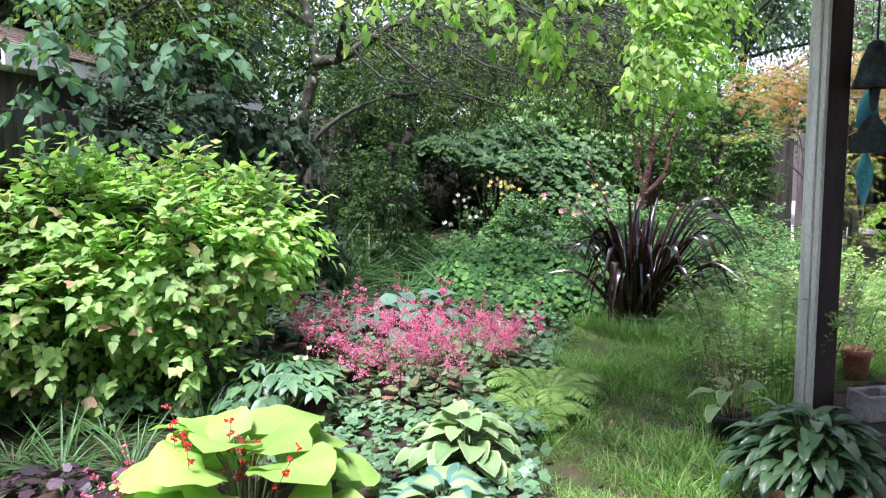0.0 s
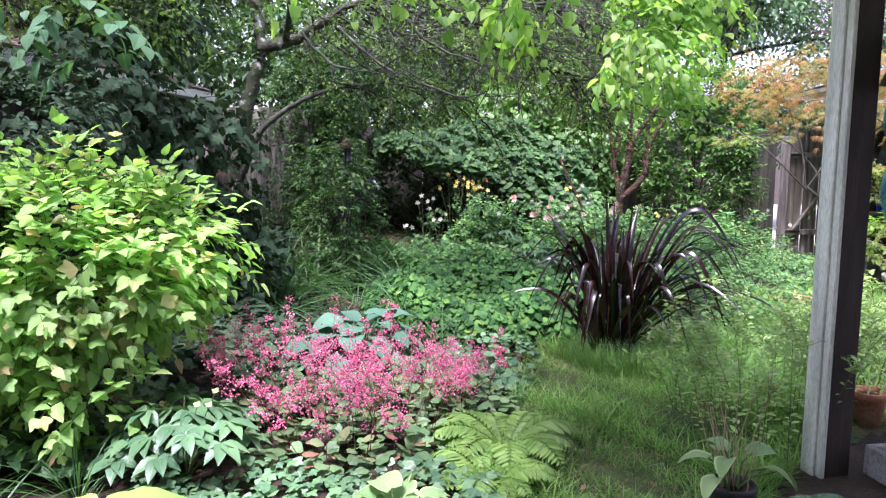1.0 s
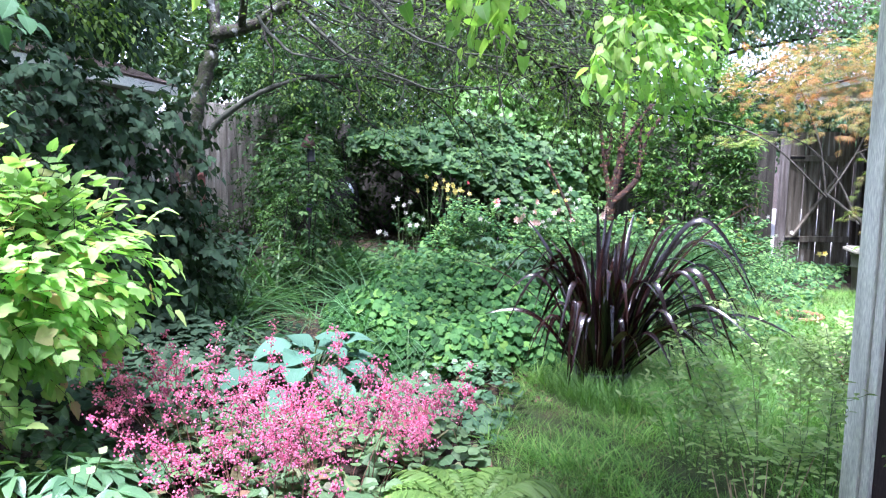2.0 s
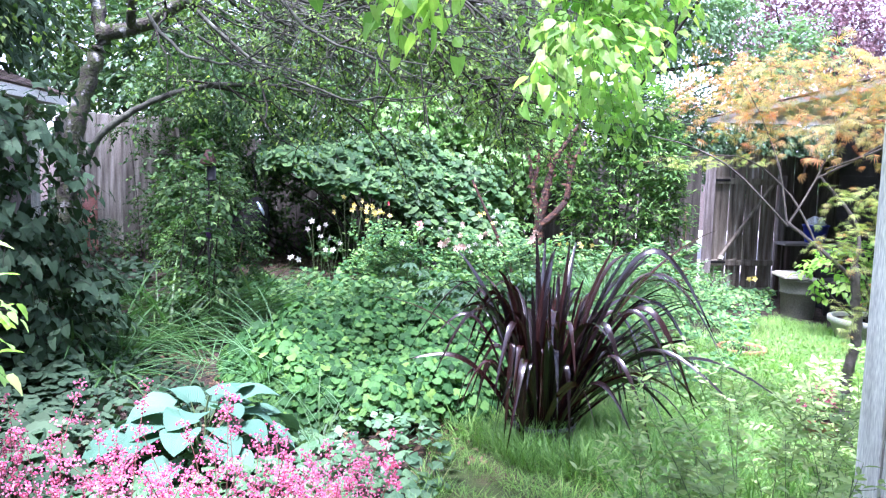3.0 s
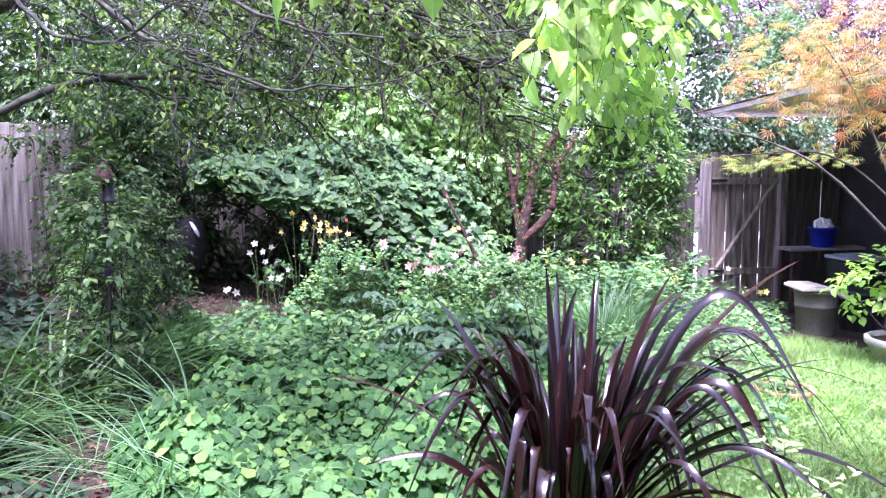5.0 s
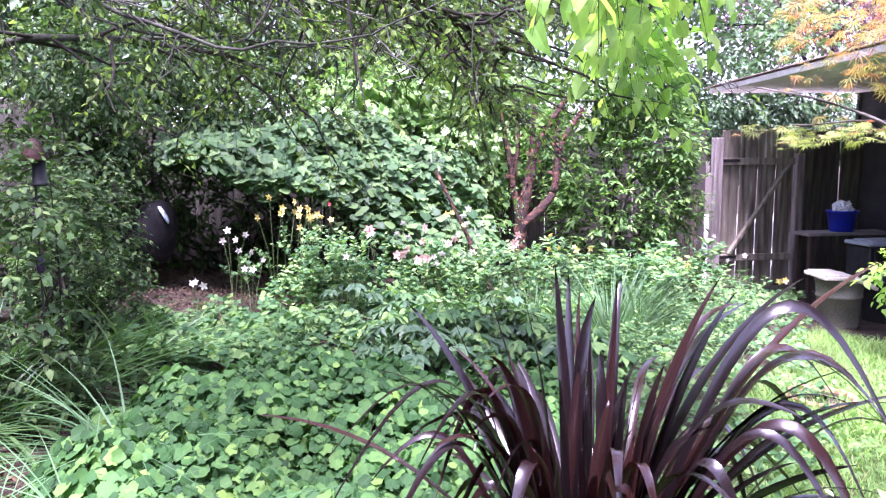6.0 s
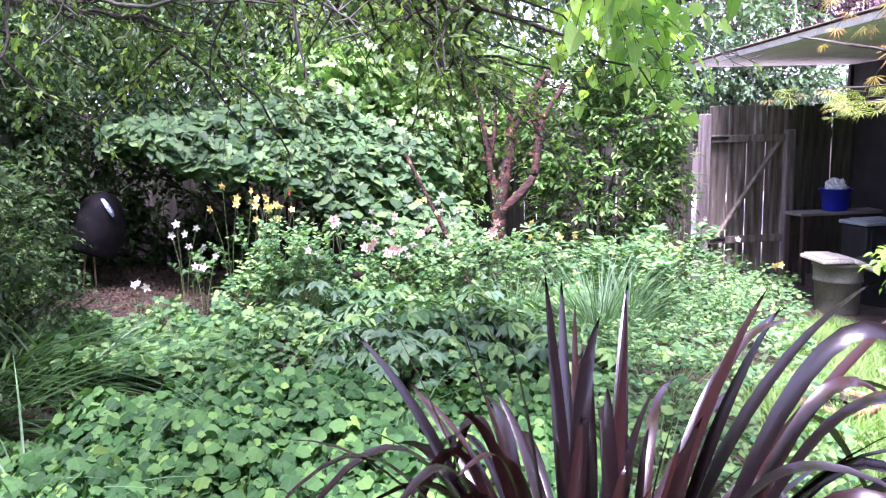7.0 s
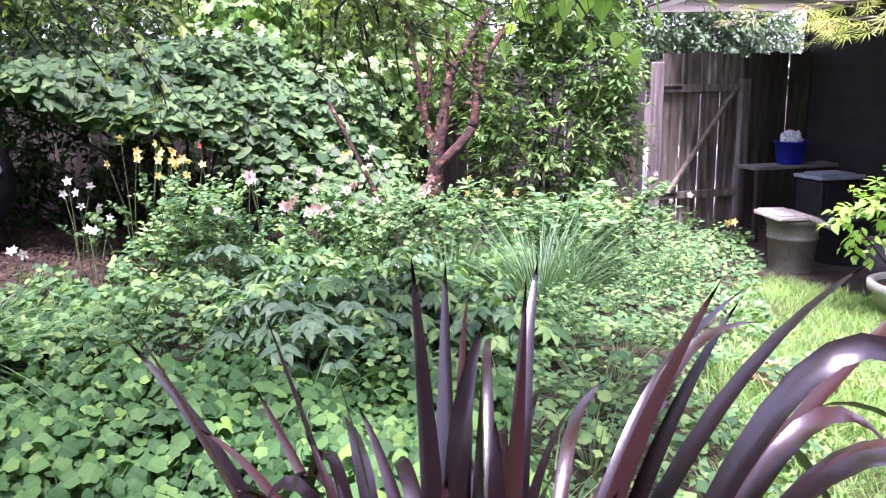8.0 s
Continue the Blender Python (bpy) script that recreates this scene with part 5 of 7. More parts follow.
shrub("camellia", (-1.2, 12.4, -0.15), [(-1.05, 12.1, 1.2, 0.42, 0.4, 0.85), (-0.55, 12.8, 1.75, 0.7, 0.5, 0.5), (-1.15, 11.5, 0.7, 0.32, 0.4, 0.6), (-1.0, 12.2, 2.25, 0.8, 0.6, 0.35), (0.2, 13.0, 2.0, 0.7, 0.4, 0.4)],
      2000, 0.22, 8, 0.08, T_SMALL, L_GLOSSY, "glossy dark green camellia bush against the fence", up=0.2)
shrub("shade_shrub", (0.2, 13.3, 0), [(-0.9, 13.3, 0.75, 0.6, 0.25, 0.75), (0.1, 13.35, 0.7, 0.7, 0.25, 0.7), (1.1, 13.35, 0.7, 0.7, 0.25, 0.7), (-1.7, 13.0, 0.9, 0.4, 0.4, 0.9)],
      1200, 0.2, 7, 0.11, T_SMALL, L_GLOSSY, "dark low shrub in the shade by the fence", up=0.2)
shrub("boxwood", (-1.0, 10.8, -0.12), [(-0.95, 10.8, 0.45, 0.36, 0.3, 0.42)],
      380, 0.14, 7, 0.038, T_OVATE_LOW, L_VINE, "small round-leaved green bush in the shade", up=0.5)
shrub("laurel_hedge", (0.5, 14.6, -0.15), [(x, 14.7 + 0.15 * math.sin(3 * x), z, 0.75, 0.45, 0.7) for x in np.arange(-3.2, 4.2, 0.85) for z in (1.2, 2.2, 3.0)],
      2600, 0.28, 7, 0.16, T_SMALL, L_HEDGE, "tall dark laurel hedge behind the back fence", "hedge", up=0.2, stems=14)
shrub("honeysuckle", (-2.2, 9.0, -0.1), [(-2.2, 6.0, 1.4, 0.4, 0.9, 0.6), (-2.0, 10.6, 0.5, 0.25, 0.5, 0.4)],
      620, 0.2, 6, 0.055, T_OVATE_LOW, L_DARK, "dark climber over the weathered fence", "vine", up=0.0, stems=5)
shrub("azalea", (-0.75, 9.4, 0), [(-0.55, 9.8, 0.85, 0.28, 0.25, 0.5), (-0.45, 9.9, 0.5, 0.26, 0.22, 0.33)],
      460, 0.16, 7, 0.045, T_OVATE_LOW, L_GLOSSY, "small-leaved azalea half hiding the bird feeder", up=0.4)
shrub("viburnum", (-0.7, 9.2, -0.1), [(-0.5, 8.35, 0.7, 0.16, 0.14, 0.5), (-0.72, 9.5, 0.75, 0.26, 0.3, 0.6), (-0.6, 8.6, 0.3, 0.26, 0.2, 0.25), (-0.66, 9.3, 1.3, 0.24, 0.25, 0.3), (-0.42, 8.4, 1.3, 0.12, 0.1, 0.16)],
      300, 0.17, 7, 0.066, T_OVATE_LOW, L_GLOSSY, "leafy shrub with small green leaves half hiding the feeder", up=0.3, stems=8, stem_r=0.008)
shrub("fence_creeper", (-1.75, 11.9, -0.1), [(-1.62, 11.95, 1.0, 0.14, 0.12, 0.75), (-2.2, 11.95, 0.35, 0.45, 0.2, 0.3), (-1.75, 11.95, 1.75, 0.3, 0.12, 0.14)],
      260, 0.18, 6, 0.06, T_OVATE_LOW, L_GLOSSY, "small-leaved creeper over the grey fence", "vine", up=0.1, stems=4, stem_r=0.006)
shrub("hydrangea", (5.74, 9.5, 0.0), [(5.36, 9.5, 0.52, 0.24, 0.25, 0.16), (5.7, 9.5, 0.62, 0.3, 0.25, 0.18), (6.0, 9.55, 0.45, 0.3, 0.25, 0.22)], 110, 0.18, 6, 0.095, T_OVATE, L_BRIGHT, "young shrub with bright lime green leaves in a cream tub", up=0.6, stems=7, out=0.4)
shrub("rose_bush", (4.3, 11.4, -0.15), [(4.15, 11.2, 0.16, 0.5, 0.4, 0.26), (4.65, 11.3, 0.10, 0.4, 0.4, 0.2)], 260, 0.2, 6, 0.065, T_OVATE_LOW, L_COLUMB, "low grey-green rose bush near the gate", up=0.5)
shrub("spiraea", (2.7, 5.3, 0), [(2.7, 5.3, 0.35, 0.4, 0.3, 0.3), (3.6, 5.6, 0.4, 0.5, 0.35, 0.3)], 230, 0.2, 8, 0.042, T_LANCE_WIDE, L_FEATHER, "soft light green shrub in front of the maple", up=0.6, pairs=True, stem_r=0.006, twig=M_STEM)


# ---------------------------------------------------------------- bronze flax
def flax():
    """New Zealand flax: a dense fan of long bronze blades, stiff in the middle, arching outside, hanging in front."""
    cx, cy = 1.52, 6.24
    ob = thing("bronze_flax", (cx, cy, 0), "large dark bronze flax with arching sword leaves in black pot", "plant")
    g = Geo()
    lathe(g, [(0.0, 0.0), (0.135, 0.0), (0.14, 0.02), (0.16, 0.16), (0.168, 0.16), (0.168, 0.185), (0.152, 0.185), (0.15, 0.15), (0.0, 0.15)], (cx, cy, -0.03))
    part("pot", g, M_BLACK, ob, "black plastic pot")

    def blade(base, tip, bow, reach, w, twist0, twist1):
        """One sword leaf from base to tip; bow is the height it is drawn up to, reach how far out it bends."""
        base, tip = np.array(base, dtype=float), np.array(tip, dtype=float)
        k = 15
        s = np.linspace(0, 1, k)[:, None]
        c = base + (tip - base) * reach
        c[2] = bow
        sharp = 2.0 if bow > tip[2] else 1.0                     # arching blades fold over at one place
        if sharp > 1:
            c = (0.5 * base + 3 * c + 0.5 * tip) / 4
        mid = ((1 - s) ** 2 * base + 2 * sharp * s * (1 - s) * c + s * s * tip) / ((1 - s) ** 2 + 2 * sharp * s * (1 - s) + s * s)
        mid = mid + np.cross(tip - base, [0, 0, 1.0]) * rng.normal(0, 0.18) * s**1.6 * (1 - 0.6 * s)
        mid[:, 2] = np.maximum(mid[:, 2], 0.02)
        tan = unit(np.gradient(mid, axis=0))
        out = tip - base
        d = unit(np.array([out[0], out[1], 0.0]) + np.array([1e-4, 0, 0]))
        side = np.broadcast_to(np.array([-d[1], d[0], 0.0]), tan.shape)
        nrm = unit(np.cross(tan, side))
        s = s[:, 0]
        tw = (twist0 + twist1 * s)[:, None]
        sd = side * np.cos(tw) + nrm * np.sin(tw)
        up = nrm * np.cos(tw) - side * np.sin(tw)
        wid = (w * np.minimum(1, 0.6 + 1.4 * s) * np.clip((1 - s) * 2.6, 0, 1) ** 0.7)[:, None]
        fold = 0.42 - 0.25 * s[:, None]
        v = np.stack([mid - sd * wid + up * wid * fold, mid, mid + sd * wid + up * wid * fold], 1).reshape(-1, 3)
        uv = np.stack([np.column_stack([np.full(k, u), s]) for u in (0.0, 0.5, 1.0)], 1).reshape(-1, 2)
        f = []
        for j in range(k - 1):
            b = 3 * j
            f += [(b, b + 1, b + 4), (b, b + 4, b + 3), (b + 1, b + 2, b + 5), (b + 1, b + 5, b + 4)]
        part("blade", Geo().add(v, f, uv), L_PHORM, ob)

    def foot(d, spread=0.15):
        return np.array([cx, cy, 0.12]) + d * spread + rng.normal(0, 0.02, 3)

    # the tall blades of the fan and the long arching ones: tip, bow, reach
    for x, y, z, bow, reach in ((1.50, 6.53, 1.14, 0.70, 0.4), (1.63, 6.70, 1.09, 0.72, 0.4), (1.69, 6.50, 1.10, 0.65, 0.5), (1.28, 6.42, 1.10, 0.66, 0.4), (1.06, 6.55, 1.03, 0.80, 0.35),
                                (2.02, 6.40, 1.06, 0.85, 0.4), (2.36, 6.85, 0.94, 1.02, 0.4), (2.26, 6.30, 1.11, 0.92, 0.35), (1.86, 6.70, 1.07, 0.80, 0.4),
                                (0.76, 6.15, 0.50, 1.45, 0.45), (0.88, 6.00, 0.40, 1.25, 0.5), (0.78, 6.30, 0.46, 0.66, 0.5), (2.38, 6.15, 0.52, 1.55, 0.55), (2.33, 5.98, 0.20, 1.45, 0.6), (2.52, 6.10, 0.41, 0.72, 0.5), (2.20, 5.85, 0.25, 1.40, 0.6),
                                (2.15, 6.00, 0.93, 0.85, 0.4), (2.30, 5.95, 0.72, 1.20, 0.5), (1.95, 5.88, 0.82, 1.10, 0.5), (2.45, 6.35, 0.75, 1.25, 0.5), (1.00, 6.02, 0.72, 1.30, 0.5), (1.18, 6.02, 0.88, 1.15, 0.45),
                                (2.36, 6.02, 0.58, 1.75, 0.5), (2.32, 5.80, 0.50, 1.60, 0.45), (2.42, 6.22, 1.17, 0.98, 0.4), (0.72, 6.12, 0.62, 1.40, 0.5), (1.10, 6.32, 1.15, 0.75, 0.3),
                                (1.91, 6.25, 1.13, 0.84, 0.4), (2.08, 6.36, 1.02, 1.22, 0.5), (2.40, 6.05, 0.84, 0.80, 0.4), (2.38, 5.86, 0.40, 1.65, 0.5), (2.38, 5.92, 0.55, 1.50, 0.5), (2.10, 5.78, 0.30, 1.35, 0.5), (1.34, 6.28, 1.10, 0.80, 0.3), (1.15, 5.92, 0.30, 1.20, 0.5), (1.80, 5.78, 0.30, 1.25, 0.55), (0.62, 6.30, 0.80, 0.78, 0.45)):
        d = unit(np.array([x - cx, y - cy, 0.0]))
        blade(foot(d, 0.08), (x, y, z), bow, reach, rng.uniform(0.0145, 0.020), rng.normal(0, 0.25), rng.normal(0, 0.5))
    for i in range(128):
        a = i * 2.39996 + rng.normal(0, 0.25)
        d = np.array([math.cos(a), math.sin(a), 0])
        right = 1.0 + 0.30 * math.cos(a)
        if i % 10 < 4:                                           # stiff, fanned out
            r = rng.uniform(0.12, 0.80) * right
            z = math.sqrt(max(0.30, 1.10 - (r / 1.02) ** 2)) * rng.uniform(0.62, 1.04)
            tip, bow, reach = np.array([cx, cy + 0.05, 0]) + d * r, z * rng.uniform(0.72, 1.06), rng.uniform(0.25, 0.45)
            w, spread = rng.uniform(0.011, 0.019), 0.11
        elif i % 10 < 8:                                         # arching over
            r, z = rng.uniform(0.42, 0.92) * right, rng.uniform(0.12, 0.80)
            tip, bow, reach = np.array([cx + 0.06, cy, 0]) + d * r, max(z + 0.2, rng.uniform(0.75, 1.35)), rng.uniform(0.4, 0.7)
            w, spread = rng.uniform(0.011, 0.019), 0.13
        else:                                                    # short ones hanging round the crown
            r, z = rng.uniform(0.30, 0.58) * right, rng.uniform(0.03, 0.22)
            tip, bow, reach = np.array([cx + 0.04, cy, 0]) + d * r, rng.uniform(0.65, 1.1), rng.uniform(0.6, 0.85)
            w, spread = rng.uniform(0.012, 0.018), 0.16
        tip = np.array([tip[0], tip[1], z]) + np.array([*(rng.normal(0, 0.08, 2)), 0])
        blade(foot(d, spread * math.sqrt(rng.uniform(0.1, 1))), tip, bow, reach, w, rng.normal(0, 0.35), rng.normal(0, 0.9))
    return ob


flax()


# ---------------------------------------------------------------- hostas and other clumps with single leaves
def broad_leaf(length, width, rows=8, cols=3, droop=0.35, cup=0.25, wave=0.0):
    """One smooth broad leaf, pointed, with a cupped blade."""
    v, uv, f = [], [], []
    for i in range(rows + 1):
        y = i / rows
        w = width * max(0.0, math.sin(math.pi * min(1, (0.04 + 0.96 * y) ** 0.70))) ** 0.62
        for j in range(-cols, cols + 1):
            u = j / cols
            back = -0.16 * abs(u) * max(0, 1 - y * 3.5) * length
            z = -droop * length * y**1.8 + cup * w * abs(u) ** 1.4 + 0.10 * length * math.sin(math.pi * y) + wave * w * math.sin(y * 14 + u * 2) * abs(u)
            v.append((u * w, y * length + back, z))
            uv.append((0.5 + 0.5 * u, y))
    c = 2 * cols + 1
    for i in range(rows):
        for j in range(2 * cols):
            a = i * c + j
            f += [(a, a + 1, a + c + 1), (a, a + c + 1, a + c)]
    return np.array(v), np.array(f), np.array(uv)


def hosta(name, at, n, reach, height, length, width, material, label, droop=0.4, wave=0.03, cup=0.25, category="hosta", stalk=M_STEM, spin=0.0, tilt=0.25):
    ob = thing(name, at, label, category)
    at = np.array(at, dtype=float)
    for i in range(n):
        q = (i + 0.5) / n
        a = i * 2.39996 + spin + rng.normal(0, 0.2)
        d = np.array([math.cos(a), math.sin(a), 0])
        r = reach * math.sqrt(q) * rng.uniform(0.8, 1.1)
        h = height * (1 - 0.62 * q) * rng.uniform(0.85, 1.1)
        p = at + d * r * 0.62 + np.array([0, 0, h])
        part("stalk", strands(Geo(), np.array([[at + d * 0.03, at + d * r * 0.3 + [0, 0, h * 0.75], p]]), 0.006, 0.004, 5), stalk, ob)
        k = rng.uniform(0.75, 1.12)
        lf = broad_leaf(length * k, width * k, droop=droop * rng.uniform(0.6, 1.3), cup=cup, wave=wave)
        g = Geo()
        pitch = rng.uniform(0.1, 0.5) * (1 - q) - tilt * q * rng.uniform(0.5, 1.5)
        place(g, lf, p[None], (d + np.array([0, 0, pitch]))[None], (np.array([0, 0, 1.0]) + 0.35 * d + rng.normal(0, 0.15, 3))[None], 1.0)
        part("leaf", g, material, ob)
    return ob


hosta("lime_hosta", (-0.76, 2.98, 0), 30, 0.56, 0.40, 0.235, 0.155, L_HOSTA_LIME, "big chartreuse hosta with broad ribbed leaves", cup=0.10, tilt=0.05, droop=0.15, wave=0.06)
hosta("blue_hosta", (-0.20, 6.12, 0), 34, 0.60, 0.34, 0.19, 0.095, L_HOSTA_BLUE, "blue-green hosta with thick rounded leaves", droop=0.3, tilt=0.35, cup=0.22)
hosta("variegated_hosta", (0.0, 2.96, 0), 26, 0.36, 0.21, 0.15, 0.075, L_HOSTA_VARI, "hosta with yellow-green leaves edged blue-green")
hosta("edged_hosta", (0.10, 3.55, 0), 40, 0.34, 0.27, 0.13, 0.062, L_HOSTA_EDGE, "small hosta with cream-edged green leaves")
hosta("potted_hosta", (1.44, 3.02, 0.13), 190, 0.48, 0.30, 0.11, 0.029, L_HOSTA_DARK, "dark green hosta overflowing a terracotta pot", droop=0.4)
hosta("patio_hosta", (1.43, 3.88, 0.14), 8, 0.28, 0.17, 0.14, 0.045, L_HOSTA_EDGE, "small hosta with white-edged leaves in black pot", spin=2.0)


def pot(name, at, r, h, material, label, rim=0.03, soil=True):
    ob = thing(name, at, label, "pot", group="pots")
    g = Geo()
    lathe(g, [(0, 0), (r * 0.70, 0), (r * 0.93, h * 0.78), (r, h * 0.79), (r * 1.01, h - 0.004), (r * 0.985, h), (r * 0.90, h), (r * 0.885, h * 0.86), (r * 0.86, h * 0.72)], at, 32)
    part("body", g, material, ob)
    if soil:
        g = Geo()
        lathe(g, [(0.0, h * 0.86), (r * 0.5, h * 0.865), (r * 0.885, h * 0.85)], at, 24, 0.02)
        part("soil", g, M_SOIL, ob, "potting soil")
    return ob


pot("terracotta_pot", (1.44, 3.02, 0), 0.17, 0.17, M_TERRACOTTA, "round terracotta pot under a hosta")
pot("black_nursery_pot", (1.43, 3.88, 0), 0.10, 0.16, M_BLACK, "black plastic nursery pot on the grass edge")
pot("tall_terracotta_pot", (2.60, 4.95, 0), 0.09, 0.20, M_TERRACOTTA, "terracotta pot behind the porch post")
pot("wide_terracotta_pot", (3.78, 8.35, -0.13), 0.2, 0.17, M_TERRACOTTA, "wide shallow terracotta bowl on the lawn")
pot("small_terracotta_pot", (3.14, 6.28, 0), 0.125, 0.13, M_TERRACOTTA, "terracotta pot with pink flowers")
pot("stake_pot", (5.15, 12.6, -0.15), 0.17, 0.30, M_TERRACOTTA, "weathered pot holding bamboo stakes")
pot("cream_tub", (5.74, 9.50, -0.22), 0.36, 0.27, M_CREAM, "wide cream glazed planter tub on the lawn")


def flower_stems(name, at, label, category, stems, leaf_geo, leaf_material, floret_material, floret, per=26, stem_material=M_RED_STEM, spread=0.05, size=0.010, group=""):
    """Clump with a basal leaf mound and airy flower spikes; stems is (n, k, 3)."""
    ob = thing(name, at, label, category, group)
    n, k, _ = stems.shape
    for i in range(n):
        stem = part("flower_stem", strands(Geo(), stems[i:i + 1], 0.0024, 0.0012, 3), stem_material, ob)
        t = rng.uniform(0.48, 1.0, per) ** 0.8
        branchlet = np.round(t * 7) / 7 * (k - 1)                 # florets gather on short side branches
        j = np.minimum(branchlet.astype(int), k - 2)
        w = (branchlet - j)[:, None]
        p = stems[i, j] * (1 - w) + stems[i, j + 1] * w
        way = unit(np.column_stack([np.cos(np.round(t * 7) * 2.4), np.sin(np.round(t * 7) * 2.4), np.full(per, 0.35)]))
        p = p + way * (rng.uniform(0.1, 1, per) * spread * 2.2 * (1.25 - t))[:, None] + rng.normal(0, spread * 0.28, (per, 3))
        fl = Geo()
        place(fl, floret, p, unit(rng.normal(size=(per, 3)) + np.array([0, 0, -0.2])), rng.normal(size=(per, 3)), size * rng.uniform(0.7, 1.35, per))
        part("floret_cloud", fl, floret_material, stem, smooth=False, kind="stuff")
    if leaf_geo is not None:
        part("foliage", leaf_geo, leaf_material, ob, smooth=False, kind="stuff")
    return ob


def bell_floret():
    """A tiny open bell of four facets."""
    v, f, uv = [], [], []
    for q in range(4):
        a, b = q * math.pi / 2, (q + 1) * math.pi / 2
        n = len(v)
        v += [(0, 0, 0), (0.5 * math.cos(a), 0.9, 0.5 * math.sin(a)), (0.5 * math.cos(b), 0.9, 0.5 * math.sin(b))]
        f.append((n, n + 1, n + 2))
        uv += [(0.1, 0), (0.1, 1), (0.3, 1)]
    return np.array(v), np.array(f), np.array(uv)


T_BELL = bell_floret()


def mound(cx, cy, rx, ry, h, n, size, tpl, lift=0.02):
    g = Geo()
    a, r = rng.uniform(0, 2 * np.pi, n), np.sqrt(rng.uniform(0, 1, n))
    x, y = cx + rx * r * np.cos(a), cy + ry * r * np.sin(a)
    z = ground_z(x, y) + lift + h * (1 - 0.8 * r**2) * rng.uniform(0.45, 1.0, n)
    out = np.column_stack([np.cos(a), np.sin(a), rng.normal(0, 0.2, n)]) * (0.3 + r[:, None]) + rng.normal(0, 0.5, (n, 3)) * np.array([1, 1, 0.3])
    place(g, tpl, np.column_stack([x, y, z]), out, np.array([0, 0, 1.0]) + rng.normal(0, 0.3, (n, 3)), size * rng.uniform(0.6, 1.2, n))
    return g


def spikes(cx, cy, rx, ry, n, h0, h1, lean=0.45):
    a, r = rng.uniform(0, 2 * np.pi, n), np.sqrt(rng.uniform(0, 1, n))
    x, y = cx + rx * r * np.cos(a), cy + ry * r * np.sin(a)
    h = rng.uniform(h0, h1, n)
    d = np.column_stack([np.cos(a), np.sin(a)]) * (lean * r * rng.uniform(0.4, 1.2, n))[:, None] + rng.normal(0, 0.12, (n, 2))
    s = np.linspace(0, 1, 5)
    p = np.zeros((n, 5, 3))
    p[..., 0] = x[:, None] + d[:, :1] * h[:, None] * s**1.5
    p[..., 1] = y[:, None] + d[:, 1:] * h[:, None] * s**1.5
    p[..., 2] = ground_z(x, y)[:, None] + 0.05 + h[:, None] * (s - 0.18 * s**2)
    return p


for i, (x, y, rx, ry, n, h0, h1) in enumerate([(-0.42, 4.75, 0.42, 0.42, 34, 0.40, 0.70), (0.12, 4.85, 0.36, 0.45, 30, 0.36, 0.66), (-0.10, 4.45, 0.42, 0.30, 24, 0.28, 0.56), (0.42, 5.05, 0.25, 0.28, 18, 0.30, 0.50), (-0.62, 5.15, 0.25, 0.2, 15, 0.42, 0.64)]):
    flower_stems("coral_bells", (x, y, 0), "coral bells with clouds of pink flowers on thin stems", "coral bells", spikes(x, y, rx * 0.8, ry * 0.8, n, h0, h1, 0.6), mound(x, y, rx, ry, 0.26, 230, 0.066, T_ROUND), L_HEUCH, F_PINK, T_BELL, per=74, spread=0.045, size=0.0095, group="coral bells in the front bed")
flower_stems("red_coral_bells", (-0.85, 2.72, 0), "coral bells with red flowers on thin stems", "coral bells", spikes(-0.78, 2.78, 0.22, 0.12, 9, 0.38, 0.58, 0.25), mound(-0.95, 2.6, 0.3, 0.2, 0.15, 60, 0.06, T_ROUND), L_HEUCH, F_RED, T_BELL, per=30, spread=0.014, size=0.011)
flower_stems("purple_coral_bells", (-1.3, 3.05, 0), "dark-leaved coral bells with pink flowers", "coral bells", spikes(-1.15, 2.95, 0.2, 0.15, 10, 0.22, 0.34, 0.3), mound(-1.55, 3.2, 0.45, 0.3, 0.16, 150, 0.06, T_ROUND), L_BRUISE, F_PINK, T_BELL, per=26, spread=0.016, size=0.012)


def dry_stalks(at, n):
    """Last year's bare brown flower stalks standing in a pot."""
    ob = thing("dry_stalks", at, "bare brown dried flower stalks standing in a pot", "dry stems")
    for i in range(n):
        b = np.array(at) + np.array([*rng.normal(0, 0.035, 2), 0])
        e = b + np.array([*rng.normal(0, 0.07, 2), rng.uniform(0.22, 0.46)])
        part("stalk", strands(Geo(), np.array([[b, (b + e) / 2 + rng.normal(0, 0.012, 3), e]]), 0.003, 0.0015, 4), M_BAMBOO, ob)
    return ob


dry_stalks((1.47, 3.92, 0.13), 14)


